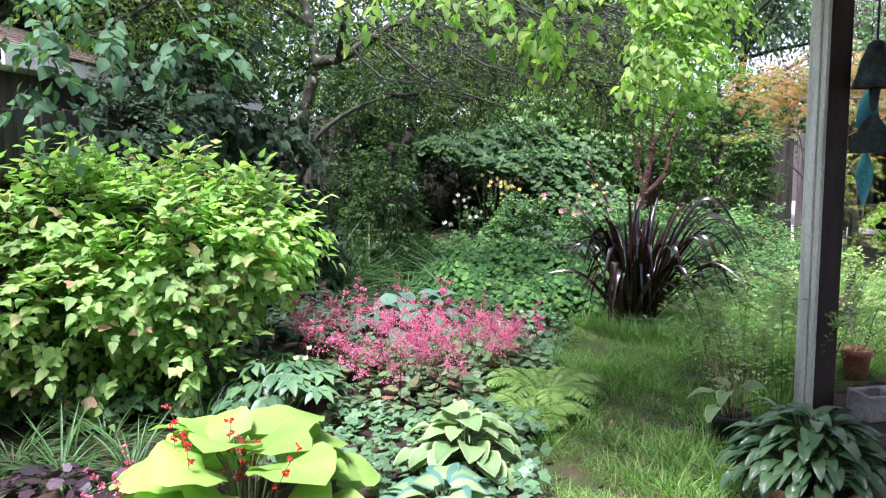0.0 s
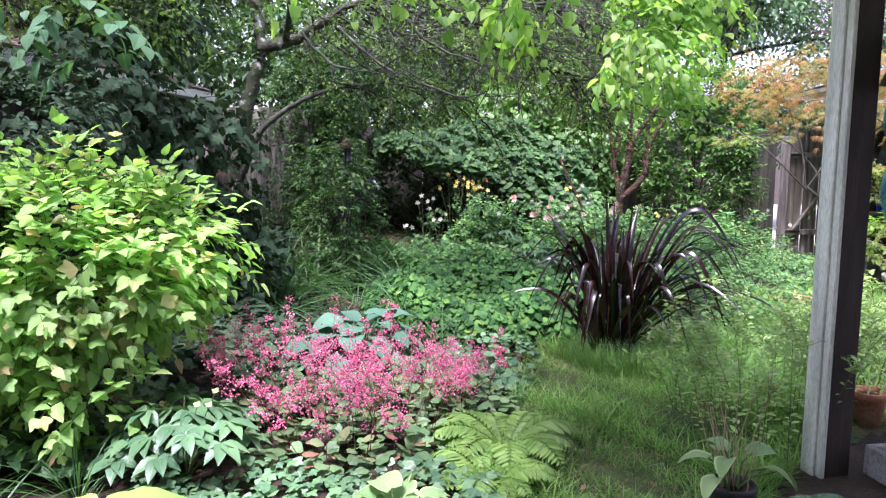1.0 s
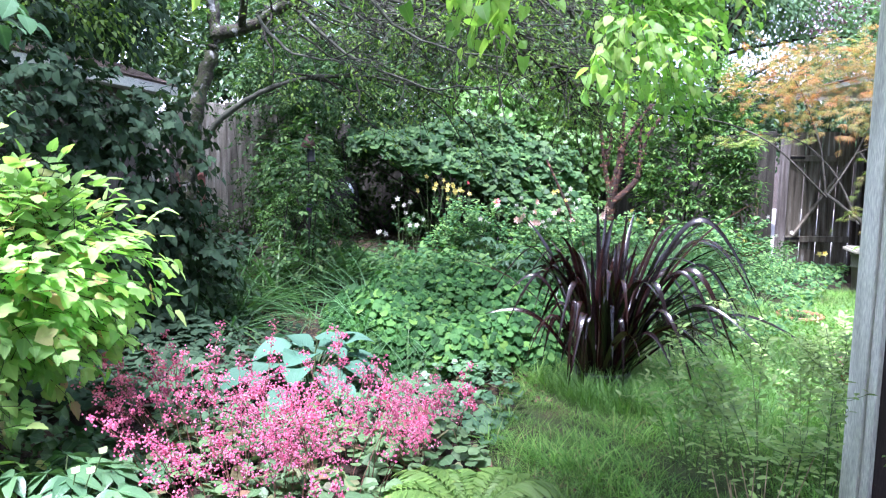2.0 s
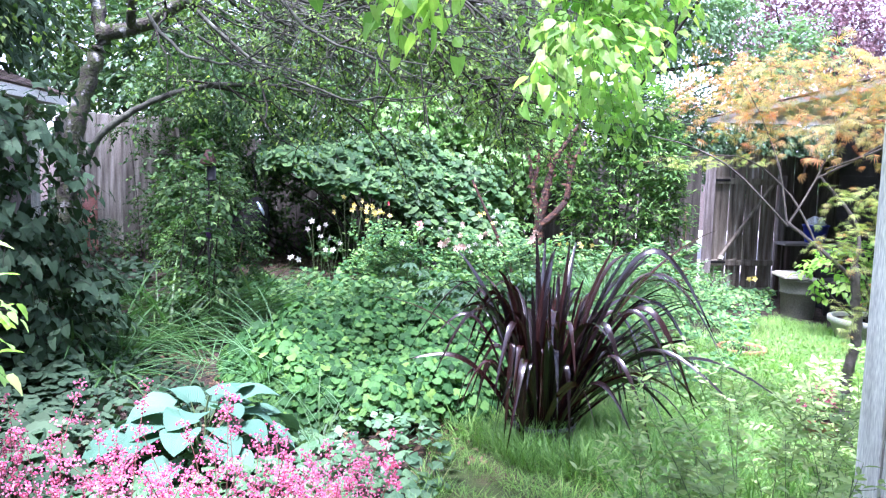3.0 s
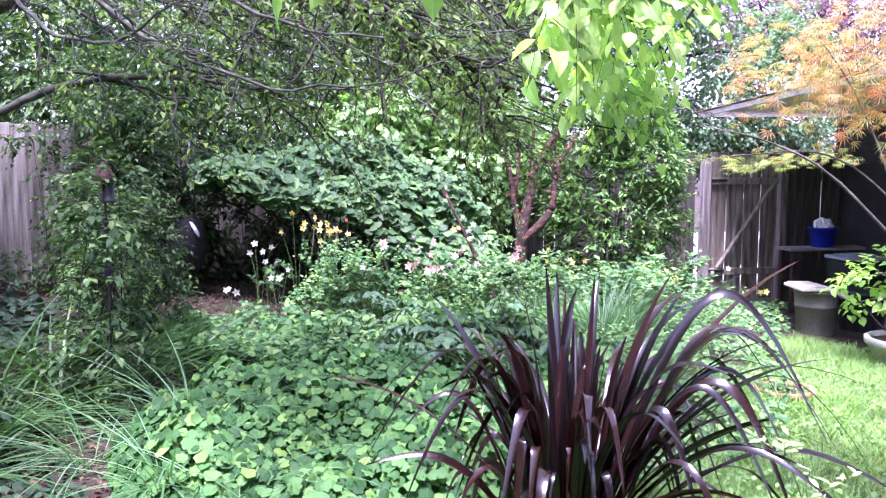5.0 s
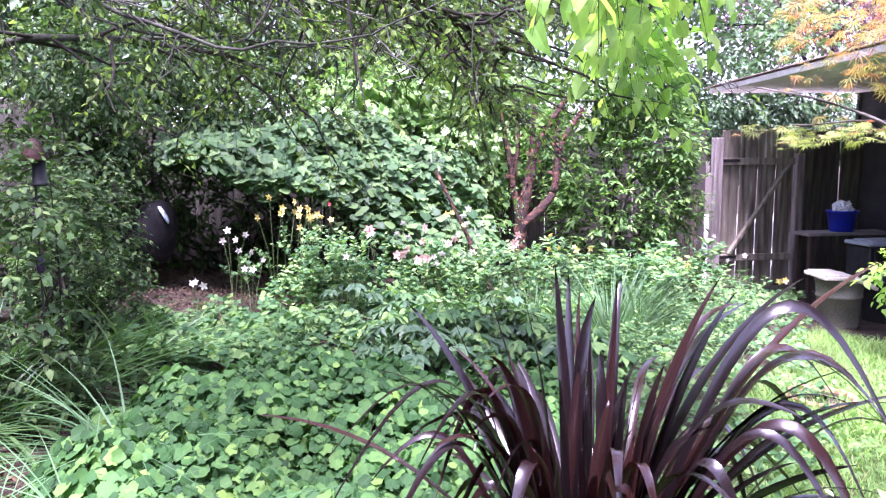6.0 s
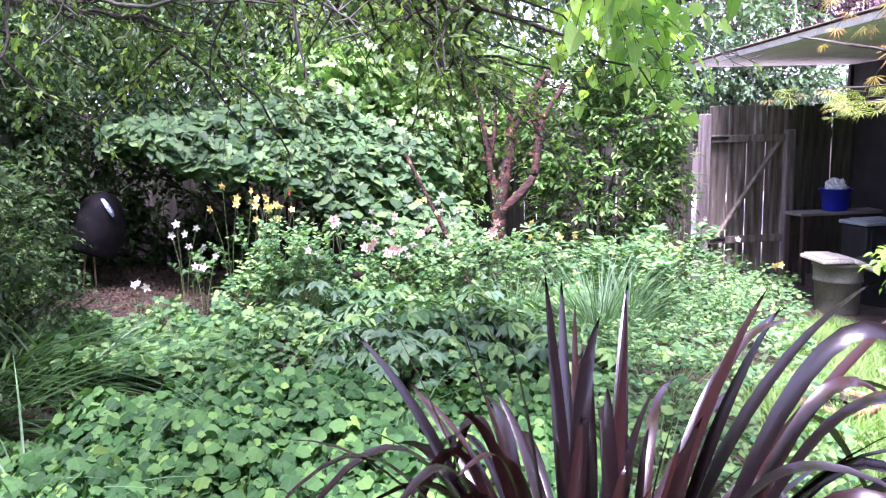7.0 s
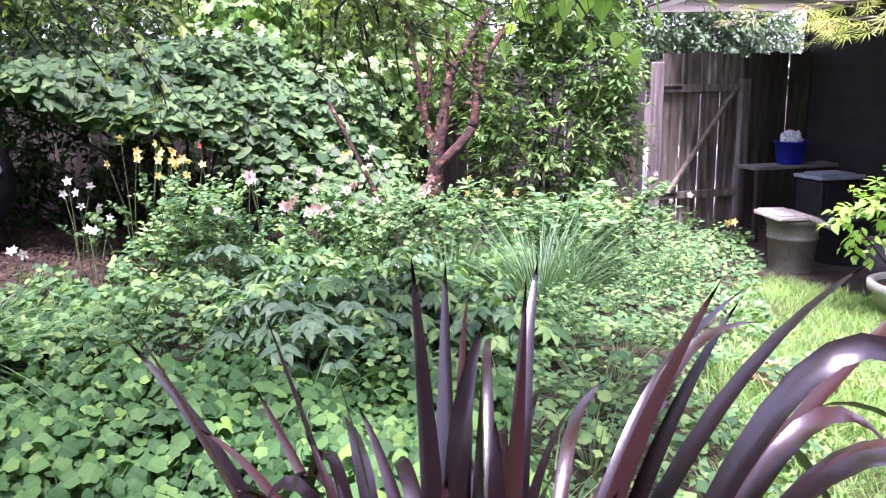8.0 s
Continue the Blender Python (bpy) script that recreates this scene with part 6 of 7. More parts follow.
def fern(name, at, n, length, label):
    """Rosette of arching fronds, each with paired leaflets."""
    ob = thing(name, at, label, "fern")
    at = np.array(at, dtype=float)
    for i in range(n):
        a = i * 2.39996 + rng.normal(0, 0.2)
        d = np.array([math.cos(a), math.sin(a), 0])
        L = length * rng.uniform(0.75, 1.1)
        s = np.linspace(0.06, 1, 20)
        p = at + d * (L * s * 0.85)[:, None] + np.array([0, 0, 1.0]) * (L * (0.95 * s - 0.80 * s**2.1))[:, None]
        tan = unit(np.gradient(p, axis=0))
        side = np.array([-d[1], d[0], 0])
        up = unit(np.cross(np.broadcast_to(side, tan.shape), tan)) * -1
        g = Geo()
        strands(g, p[None, ::3], 0.0025, 0.001, 3)
        wdt = 0.105 * L / 0.45 * np.sin(np.pi * s**0.75) ** 0.8 + 0.012
        for sign in (1, -1):
            A = side * sign + tan * 0.45 + rng.normal(0, 0.05, tan.shape)
            place(g, blade_leaf(0.17, 3, "lance", droop=0.25), p, A, up + rng.normal(0, 0.08, up.shape), wdt)
        part("frond", g, L_FERN, ob, smooth=False)
    return ob


fern("lady_fern", (0.60, 4.55, 0.02), 20, 0.46, "yellow-green fern with arching fronds")
fern("lady_fern", (0.48, 4.15, 0.02), 14, 0.36, "yellow-green fern with arching fronds")


def palmate_clump(name, at, n, reach, height, leaflet, label, category="hellebore", flowers=0, material=None):
    """Clump of stalks, each with a whorl of leaflets; each whorl is one part."""
    ob = thing(name, at, label, category)
    at = np.array(at, dtype=float)
    for i in range(n):
        q = (i + 0.5) / n
        a = i * 2.39996 + rng.normal(0, 0.2)
        d = np.array([math.cos(a), math.sin(a), 0])
        p = at + d * reach * math.sqrt(q) + np.array([0, 0, height * (1 - 0.45 * q) * rng.uniform(0.8, 1.1)])
        part("stalk", strands(Geo(), np.array([[at + d * 0.02, (at + p) / 2 + [0, 0, 0.05], p]]), 0.004, 0.003, 4), M_STEM, ob)
        m = 7
        b = np.linspace(-2.1, 2.1, m) + rng.normal(0, 0.08, m) + a
        A = np.column_stack([np.cos(b), np.sin(b), rng.normal(-0.12, 0.08, m)])
        g = Geo()
        place(g, blade_leaf(0.25, 4, "ovate", droop=0.35), np.tile(p, (m, 1)), A, np.array([0, 0, 1.0]) + 0.3 * d + rng.normal(0, 0.1, (m, 3)), leaflet * (1 - 0.12 * np.abs(np.linspace(-2, 2, m))) * rng.uniform(0.9, 1.1))
        part("leaf", g, material or L_HELLE, ob)
    for i in range(flowers):
        p = at + np.array([rng.normal(0.12, 0.08), rng.normal(-0.05, 0.08), height * rng.uniform(0.9, 1.15)])
        b = np.arange(5) * 2 * np.pi / 5
        g = Geo()
        place(g, blade_leaf(0.42, 4, "ovate", droop=-0.2), np.tile(p, (5, 1)), np.column_stack([np.cos(b), np.sin(b) - 0.4, np.sin(b) * 0.5]), np.tile([0.2, -0.8, 0.5], (5, 1)), 0.02)
        part("flower", g, F_GREEN, ob, "pale green open flower")
        part("stalk", strands(Geo(), np.array([[at, (at + p) / 2, p]]), 0.003, 0.002, 4), M_STEM, ob)
    return ob


palmate_clump("hellebore", (-0.88, 4.32, 0), 22, 0.30, 0.36, 0.13, "hellebore with dark palmate leaves and pale green flowers", flowers=3)
for i in range(24):
    x, y = rng.uniform(0.9, 2.6) + 0.2 * (i % 3), rng.uniform(8.9, 10.5)
    palmate_clump("peony", (x, y, float(ground_z(x, y))), 11, 0.26, rng.uniform(0.28, 0.46), 0.12, "low clump of whorled green leaves in the bed", "perennial", material=(L_HELLE, L_COLUMB)[i % 2])


# ---------------------------------------------------------------- strap-leaved clumps and grasses
def strap_clump(name, at, n, length, width, label, material=None, lean=0.7, category="grass clump", bend=0.5, heading=None):
    ob = thing(name, at, label, category)
    at = np.array(at, dtype=float)
    shapes = [blade_leaf(width, 7, "strap", fold=0.5, droop=bend * q) for q in (0.5, 0.9, 1.3)]
    for i in range(n):
        a = rng.uniform(0, 2 * np.pi)
        d = np.array([math.cos(a), math.sin(a), 0])
        if heading is not None:
            d = unit(d * 0.7 + np.array([*heading, 0]))
        k = lean * rng.uniform(0.15, 1.2)
        A = unit(d * k + np.array([0, 0, 1.0]) + rng.normal(0, 0.1, 3))
        N = -d + np.array([0, 0, 1.0]) * k + rng.normal(0, 0.2, 3)
        g = Geo()
        place(g, shapes[i % 3], (at + d * rng.uniform(0, 0.10))[None], A[None], N[None], length * rng.uniform(0.6, 1.15))
        part("blade", g, material or L_STRAP, ob)
    return ob


for x, y, n, L in ((-0.95, 9.0, 80, 0.7), (-0.55, 9.3, 80, 0.65), (-1.2, 9.5, 60, 0.65), (-0.2, 9.3, 60, 0.55), (-0.75, 8.4, 70, 0.6), (-1.15, 8.5, 60, 0.6), (-0.75, 9.8, 60, 0.6), (-0.4, 8.7, 60, 0.55), (-0.1, 9.8, 50, 0.5), (-1.0, 8.0, 60, 0.55), (-1.3, 7.9, 60, 0.6), (-0.95, 7.5, 50, 0.5), (-1.5, 8.9, 60, 0.6)):
    strap_clump("daylily", (x, y, float(ground_z(x, y))), n, L * 1.15, 0.015, "daylily clump with long arching green straps", lean=2.2, bend=0.75, heading=(0.5, -0.3))
strap_clump("iris_clump", (3.15, 10.0, -0.12), 300, 0.80, 0.0042, "upright clump of fine green straps", L_IRIS, lean=0.45, bend=0.6)
strap_clump("iris_clump", (3.5, 10.25, -0.12), 170, 0.7, 0.0042, "upright clump of fine green straps", L_IRIS, lean=0.5, bend=0.7)
strap_clump("iris_clump", (2.7, 10.5, -0.12), 120, 0.6, 0.008, "upright clump of fine green straps", lean=0.4, bend=0.3)
for x, y, n, L in ((0.08, 7.55, 60, 0.45), (0.30, 6.75, 40, 0.36), (0.05, 6.9, 45, 0.42), (0.62, 6.85, 22, 0.34), (0.35, 7.6, 30, 0.3), (0.75, 8.1, 30, 0.34), (1.5, 8.3, 26, 0.32), (-0.3, 7.2, 36, 0.4)):
    strap_clump("sedge_tuft", (x, y, float(ground_z(x, y)) + 0.16), n, L * 1.25, 0.008, "fine green sedge tuft among ground cover", L_IRIS, lean=1.3, bend=0.9, heading=(-0.4, -0.4))
strap_clump("sedge_tuft", (0.35, 6.3, 0), 30, 0.4, 0.006, "pale sedge tuft among ground cover", lean=0.8)
strap_clump("sedge_tuft", (1.15, 9.6, -0.1), 40, 0.45, 0.006, "pale sedge tuft among ground cover", lean=0.5)
for x, y, n, L in ((2.45, 7.75, 70, 0.36), (2.8, 7.45, 60, 0.34), (2.75, 8.3, 70, 0.4), (3.2, 8.1, 60, 0.34), (3.1, 8.8, 60, 0.36), (3.55, 8.75, 60, 0.34), (3.8, 9.3, 60, 0.36), (2.6, 9.2, 60, 0.4), (2.25, 8.0, 60, 0.4), (2.1, 7.4, 60, 0.36)):
    strap_clump("grass_tuft", (x, y, float(ground_z(x, y))), n, L, 0.008, "tangled pale grass at the edge of the bed", L_SEDGE, lean=1.1, bend=0.7)
strap_clump("bluebell_clump", (-1.75, 3.55, 0), 70, 0.40, 0.016, "floppy green straps at the front of the bed", lean=1.7, bend=1.0)
for x, y, n in ((-1.45, 3.62, 46), (-2.05, 3.72, 46), (-1.7, 3.95, 40), (-1.15, 3.75, 34)):
    strap_clump("bluebell_clump", (x, y, 0), n, 0.34, 0.018, "floppy green straps at the front of the bed", lean=1.6, bend=1.0)
strap_clump("bluebell_clump", (-1.25, 4.1, 0), 40, 0.4, 0.010, "floppy green straps at the front of the bed", lean=1.0, bend=0.7)


def scatter_in(poly, n):
    p = np.array(poly)
    lo, hi = p.min(0), p.max(0)
    out = np.zeros((0, 2))
    while len(out) < n:
        q = rng.uniform(lo, hi, (n, 2))
        out = np.concatenate([out, q[in_poly(poly, q[:, 0], q[:, 1])]])
    return out[:n, 0], out[:n, 1]


def blades(name, label, x, y, h, width, material=None, lean=0.5):
    n = len(x)
    a = rng.uniform(0, 2 * np.pi, n)
    d = np.column_stack([np.cos(a), np.sin(a), np.zeros(n)])
    k = rng.uniform(0.1, 1.2, n)[:, None] * lean
    g = Geo()
    place(g, blade_leaf(width, 2, "strap", fold=0.5, droop=0.45), np.column_stack([x, y, ground_z(x, y)]), d * k + np.array([0, 0, 1.0]), np.array([0, 0, 1.0]) * k - d + rng.normal(0, 0.3, (n, 3)), h)
    return tagged(new(name, g.mesh(name, material or L_GRASS)), label, "grass", kind="stuff")


x, y = scatter_in([(0.35, 2.4), (1.3, 2.4), (1.3, 3.6), (2.2, 4.7), (3.0, 5.2), (3.0, 7.2), (1.5, 7.0), (0.9, 6.2), (0.72, 5.3), (0.5, 4.4)], 42000)
patchy = 0.75 + 0.45 * np.sin(x * 5.3 + 2) * np.sin(y * 4.1) + 0.3 * np.sin(x * 17 + y * 13)
blades("lawn_grass", "fresh green lawn grass of the path", x, y, rng.uniform(0.05, 0.17, len(x)) * patchy, 0.018, lean=0.9)
x, y = scatter_in([(2.0, 4.9), (4.6, 5.0), (6.1, 9.2), (5.7, 11.0), (5.0, 10.6), (4.3, 9.6), (3.5, 8.4), (2.6, 7.2), (1.9, 6.0)], 48000)
blades("lawn_grass", "bright green lawn grass beyond the flax", x, y, rng.uniform(0.05, 0.14, len(x)), 0.022, lean=0.8)
a, r = rng.uniform(0, 2 * np.pi, 5200), np.sqrt(rng.uniform(0.02, 1, 5200))
blades("long_grass", "long uncut grass round the flax pot", 1.72 + 0.50 * r * np.cos(a), 6.10 + 0.42 * r * np.sin(a), rng.uniform(0.08, 0.26, 5200), 0.011, material=L_LONG, lean=0.6)
a, r = rng.uniform(0, 2 * np.pi, 1500), rng.uniform(0.19, 0.5, 1500)
blades("long_grass", "tufts of grass round the terracotta bowl", 3.74 + r * np.cos(a), 8.30 + r * np.sin(a), rng.uniform(0.10, 0.26, 1500), 0.013, lean=0.8)
x, y = scatter_in([(1.6, 5.2), (2.6, 5.4), (3.0, 7.0), (2.2, 7.0)], 2600)
blades("long_grass", "long uncut grass beside the flax", x, y, rng.uniform(0.12, 0.3, len(x)), 0.011, material=L_LONG, lean=0.6)


def tall_perennial(name, at, rx, ry, n, h0, h1, leaf, label, material=None, tpl=None, category="perennial", pitch=0.028):
    """Stand of thin upright stems with small narrow leaves all the way up and short side shoots near the top."""
    ob = thing(name, at, label, category)
    lv, shoots = Geo(), Geo()
    for i in range(n):
        r, a = math.sqrt(rng.uniform(0, 1)), rng.uniform(0, 2 * np.pi)
        b = np.array([at[0] + rx * r * math.cos(a), at[1] + ry * r * math.sin(a), 0.0])
        b[2] = float(ground_z(b[0], b[1])) - 0.02
        h = rng.uniform(h0, h1)
        way = np.array([math.cos(a) * r * 0.35 + rng.normal(0, 0.15), math.sin(a) * r * 0.35 + rng.normal(0, 0.15), 0])
        s = np.linspace(0, 1, 7)[:, None]
        path = b + np.array([0, 0, 1.0]) * h * s * (1 - 0.08 * s) + way * h * s**1.8
        g = strands(Geo(), path[None], 0.0028, 0.0012, 4)
        m = int(h / pitch)
        t = np.linspace(0.18, 1.0, m)
        p = np.stack([np.interp(t, s[:, 0], path[:, c]) for c in range(3)], 1)
        tips, ways = [p], [np.column_stack([np.cos(np.arange(m) * 2.4), np.sin(np.arange(m) * 2.4), rng.normal(0.35, 0.2, m)])]
        for _ in range(6):                                       # side shoots
            k = rng.integers(m // 2, m)
            e = p[k] + np.array([rng.normal(0, 0.07), rng.normal(0, 0.07), rng.uniform(0.03, 0.12)])
            strands(shoots, np.stack([p[k], (p[k] + e) / 2 + [0, 0, -0.01], e])[None], 0.0014, 0.0009, 3)
            u = np.linspace(0.25, 1, 7)[:, None]
            tips.append(p[k] * (1 - u) + e * u)
            ways.append(np.column_stack([np.cos(np.arange(7) * 2.4), np.sin(np.arange(7) * 2.4), rng.normal(0.4, 0.2, 7)]))
        part("stem", g, M_STEM, ob)
        tips, ways = np.concatenate(tips), np.concatenate(ways)
        c = len(tips)
        place(lv, tpl or T_LANCE_WIDE, tips, ways, np.array([0, -0.2, 1.0]) + rng.normal(0, 0.35, (c, 3)), leaf * rng.uniform(0.6, 1.25, c))
    part("shoot_tangle", shoots, M_STEM, ob, kind="stuff")
    part("foliage", lv, material or L_FEATHER, ob, smooth=False, kind="stuff")
    return ob


tall_perennial("aster", (1.92, 4.62, 0), 0.30, 0.34, 17, 0.5, 0.92, 0.046, "airy light green aster stems beside the porch post")
tall_perennial("aster", (1.72, 4.98, 0), 0.22, 0.24, 8, 0.35, 0.72, 0.044, "airy light green aster stems beside the porch post")
tall_perennial("aster", (2.45, 5.2, 0), 0.30, 0.25, 12, 0.4, 0.8, 0.046, "airy light green aster stems beside the porch post")
tall_perennial("meadow_rue", (3.3, 9.1, -0.1), 0.45, 0.4, 24, 0.2, 0.42, 0.04, "pale leafy weeds at the edge of the bed", L_COLUMB)
tall_perennial("meadow_rue", (4.1, 10.3, -0.15), 0.5, 0.4, 34, 0.25, 0.55, 0.045, "pale leafy weeds at the edge of the bed", L_COLUMB)
tall_perennial("phlox", (3.85, 11.0, -0.15), 0.5, 0.45, 40, 0.45, 0.8, 0.085, "leafy upright phlox in front of the evergreen", L_COLUMB, pitch=0.04)
tall_perennial("columbine_stand", (1.6, 10.9, -0.12), 0.9, 0.4, 36, 0.35, 0.75, 0.045, "tangle of thin columbine stems and small leaves", L_COLUMB, T_LOBED, pitch=0.05)
tall_perennial("columbine_stand", (2.75, 11.15, -0.12), 0.45, 0.3, 26, 0.4, 0.8, 0.045, "tangle of thin columbine stems and small leaves", L_COLUMB, T_LOBED, pitch=0.05)
tall_perennial("columbine_stand", (0.85, 11.2, -0.12), 0.5, 0.35, 20, 0.4, 0.85, 0.045, "tangle of thin columbine stems and small leaves", L_COLUMB, T_LOBED, pitch=0.05)


# ---------------------------------------------------------------- low planting
def edge_distance(poly, x, y):
    """Distance to the nearest side of a polygon, and the way out across that side."""
    best = np.full(len(x), 1e9)
    ox, oy = np.zeros(len(x)), np.zeros(len(x))
    for (x0, y0), (x1, y1) in zip(poly, poly[1:] + poly[:1]):
        ex, ey = x1 - x0, y1 - y0
        t = np.clip(((x - x0) * ex + (y - y0) * ey) / (ex * ex + ey * ey), 0, 1)
        dx, dy = x0 + t * ex - x, y0 + t * ey - y
        d = np.hypot(dx, dy)
        near_side = d < best
        best = np.where(near_side, d, best)
        ox, oy = np.where(near_side, dx / (d + 1e-6), ox), np.where(near_side, dy / (d + 1e-6), oy)
    return best, ox, oy


def bank(name, label, poly, n, size, tpl, height, material, nearest=300, rim=0.30):
    """A mounded carpet of leaves laid like tiles, rounding down to the ground along its rim."""
    x, y = scatter_in(poly, n)
    dist, ox, oy = edge_distance(poly, x, y)
    q = np.clip(dist / rim, 0, 1)
    rise = np.sqrt(1 - (1 - q) ** 2)
    hump = 0.72 + 0.28 * np.sin(x * 4.1 + 1) * np.sin(y * 3.7) + 0.12 * np.sin(x * 11 + y * 9)
    depth = rng.uniform(0, 1, n) ** 1.5
    z = ground_z(x, y) + 0.04 + height * hump * rise * (1 - 0.45 * depth) + rng.normal(0, 0.012, n)
    lean = 1 - q
    F = np.column_stack([ox * lean * 1.5 + rng.normal(0, 0.38, n), oy * lean * 1.5 - 0.42 + rng.normal(0, 0.38, n), np.ones(n)])
    a = rng.uniform(0, 2 * np.pi, n)
    A = np.column_stack([np.cos(a) * 0.8 + ox * lean, np.sin(a) * 0.6 - 0.45 + oy * lean, -0.35 - 0.8 * lean])
    P, S = np.column_stack([x, y, z]), size * rng.uniform(0.5, 1.15, n)
    ob = thing(name, (float(x.mean()), float(y.mean()), 0), label, "ground cover")
    order = np.argsort(y + 2 * depth)
    for i in order[:nearest]:
        part("leaf", place(Geo(), tpl[i % len(tpl)], P[i:i + 1], A[i:i + 1], F[i:i + 1], S[i:i + 1]), material, ob)
    g = Geo()
    for k, one in enumerate(tpl):
        q = order[nearest + k::len(tpl)]
        place(g, one, P[q], A[q], F[q], S[q])
    part("foliage", g, material, ob, kind="stuff")
    stems = Geo()
    q = order[nearest::4]
    root = P[q] - np.column_stack([ox[q] * 0.03, oy[q] * 0.03, np.minimum(0.16, P[q, 2] - ground_z(P[q, 0], P[q, 1]))])
    strands(stems, np.stack([root, (root + P[q]) / 2 + rng.normal(0, 0.012, (len(q), 3)), P[q]], 1), 0.002, 0.0014, 3)
    part("stalk_mass", stems, M_STEM, ob, kind="stuff")
    return ob


def cover(name, label, poly, n, size, tpl, height, material, category="ground cover", flat=0.35, bumps=1.0, nearest=0):
    x, y = scatter_in(poly, n)
    hump = 0.55 + 0.45 * np.sin(x * 4.1 * bumps + 1) * np.sin(y * 3.7 * bumps) + 0.2 * np.sin(x * 11 * bumps + y * 9)
    z = ground_z(x, y) + 0.03 + height * np.clip(hump, 0.15, 1.2) * rng.uniform(0.35, 1.0, n) ** 0.6
    a = rng.uniform(0, 2 * np.pi, n)
    A = np.column_stack([np.cos(a), np.sin(a) - 0.4, rng.normal(-0.15, 0.2, n)])
    g = Geo()
    F = np.array([0, -0.25, 1.0]) + rng.normal(0, flat, (n, 3))
    S = size * rng.uniform(0.55, 1.2, n)
    T = tpl if isinstance(tpl, list) else [tpl]
    P = np.column_stack([x, y, z])
    order = np.argsort(y - 0.12 * z)                             # the front edge of the bed first
    ob = thing(name, (float(x.mean()), float(y.mean()), 0), label, category) if nearest else None
    for i in order[:nearest]:
        part("leaf", place(Geo(), T[i % len(T)], P[i:i + 1], A[i:i + 1], F[i:i + 1], S[i:i + 1]), material, ob)
    for k, one in enumerate(T):
        q = order[nearest + k::len(T)]
        place(g, one, P[q], A[q], F[q], S[q])
    if nearest:
        part("foliage", g, material, ob, kind="stuff")
        return ob
    return tagged(new(name, g.mesh(name, material, True)), label, category, kind="stuff")


bank("ground_cover", "carpet of scalloped mid-green leaves", [(0.10, 6.55), (0.75, 6.42), (1.25, 6.55), (1.7, 7.0), (2.2, 7.5), (2.35, 8.4), (0.9, 8.8), (0.05, 8.6), (-0.2, 8.2), (-0.28, 7.5), (-0.12, 6.85)], 14500, 0.06, [T_SCALLOP, T_CUPPED, T_SCALLOP], 0.38, L_COVER)
cover("lilyturf_cover", "mixed ferny green leaves between the clumps", [(-0.4, 9.3), (0.8, 8.9), (2.6, 8.6), (3.2, 9.6), (2.6, 10.6), (0.7, 10.6), (-0.4, 10.2)], 5600, 0.058, [T_LOBED, T_ROUND, T_TOOTHED], 0.30, L_COLUMB, flat=0.5, nearest=250)
cover("ferny_cover", "soft ferny pale green foliage", [(-0.5, 9.4), (0.9, 9.3), (0.8, 10.3), (-0.3, 10.4)], 3200, 0.075, T_LACY, 0.26, L_COLUMB)
cover("columbine_leaves", "grey-green columbine foliage", [(0.5, 10.5), (3.2, 10.6), (4.2, 10.6), (4.6, 11.6), (3.2, 12.0), (1.0, 11.7), (0.5, 11.2)], 5600, 0.056, [T_LOBED, T_ROUND], 0.32, L_COLUMB, flat=0.5)
cover("bed_weeds", "dark green low leaves under the shrubs", [(-2.5, 5.5), (-0.7, 5.6), (-1.0, 7.2), (-1.5, 8.2), (-1.2, 10.6), (-2.1, 10.8), (-2.1, 8.5)], 3000, 0.075, T_ROUND, 0.20, L_DARK)
cover("strawberry_cover", "mixed green leaves at the edge of the bed", [(-1.05, 3.45), (-0.4, 3.4), (0.0, 2.6), (0.35, 2.6), (0.42, 3.5), (0.55, 4.2), (-0.5, 4.3), (-1.0, 4.2)], 1300, 0.06, T_LOBED, 0.14, L_HELLE, nearest=280)
cover("shrub_weeds", "mixed green leaves on the soil under the lime shrub", [(-2.6, 4.1), (-0.9, 4.2), (-0.6, 4.7), (-0.75, 5.3), (-2.4, 5.4)], 1500, 0.075, [T_LOBED, T_HEART], 0.20, L_HELLE, flat=0.5)
cover("bed_edge_weeds", "light green weeds along the lawn edge", [(2.1, 6.9), (3.0, 7.2), (3.7, 8.2), (4.5, 9.5), (5.3, 10.7), (4.4, 11.1), (3.2, 10.2), (2.3, 8.6)], 3600, 0.05, [T_LOBED, T_ROUND, T_OVATE_LOW], 0.24, L_COLUMB)
cover("bed_edge_leaves", "low green leaves between coral bells and flax", [(-0.3, 5.2), (0.75, 5.3), (1.0, 5.9), (0.9, 6.4), (0.2, 6.6), (-0.7, 5.7)], 1000, 0.06, [T_ROUND, T_LOBED], 0.14, L_HELLE, flat=0.5)
cover("bed_seedlings", "small green seedlings among dry leaves", [(-1.5, 6.0), (-0.6, 5.6), (-0.1, 6.6), (-0.5, 7.6), (-1.2, 8.0)], 1300, 0.055, [T_ROUND, T_LOBED], 0.12, L_DARK, flat=0.5)
cover("patio_weeds", "low green weeds on the dark soil by the gate", [(4.6, 10.8), (5.6, 11.0), (6.6, 12.6), (6.4, 13.5), (5.5, 13.5), (4.8, 12.0)], 1500, 0.05, T_ROUND, 0.22, L_COLUMB)
cover("clover", "light green leafy weeds in the lawn", [(2.3, 5.0), (4.2, 5.2), (5.2, 8.0), (4.4, 8.8), (3.0, 8.2), (2.3, 7.0)], 3600, 0.03, T_LOBED, 0.2, L_VINE, flat=0.6)
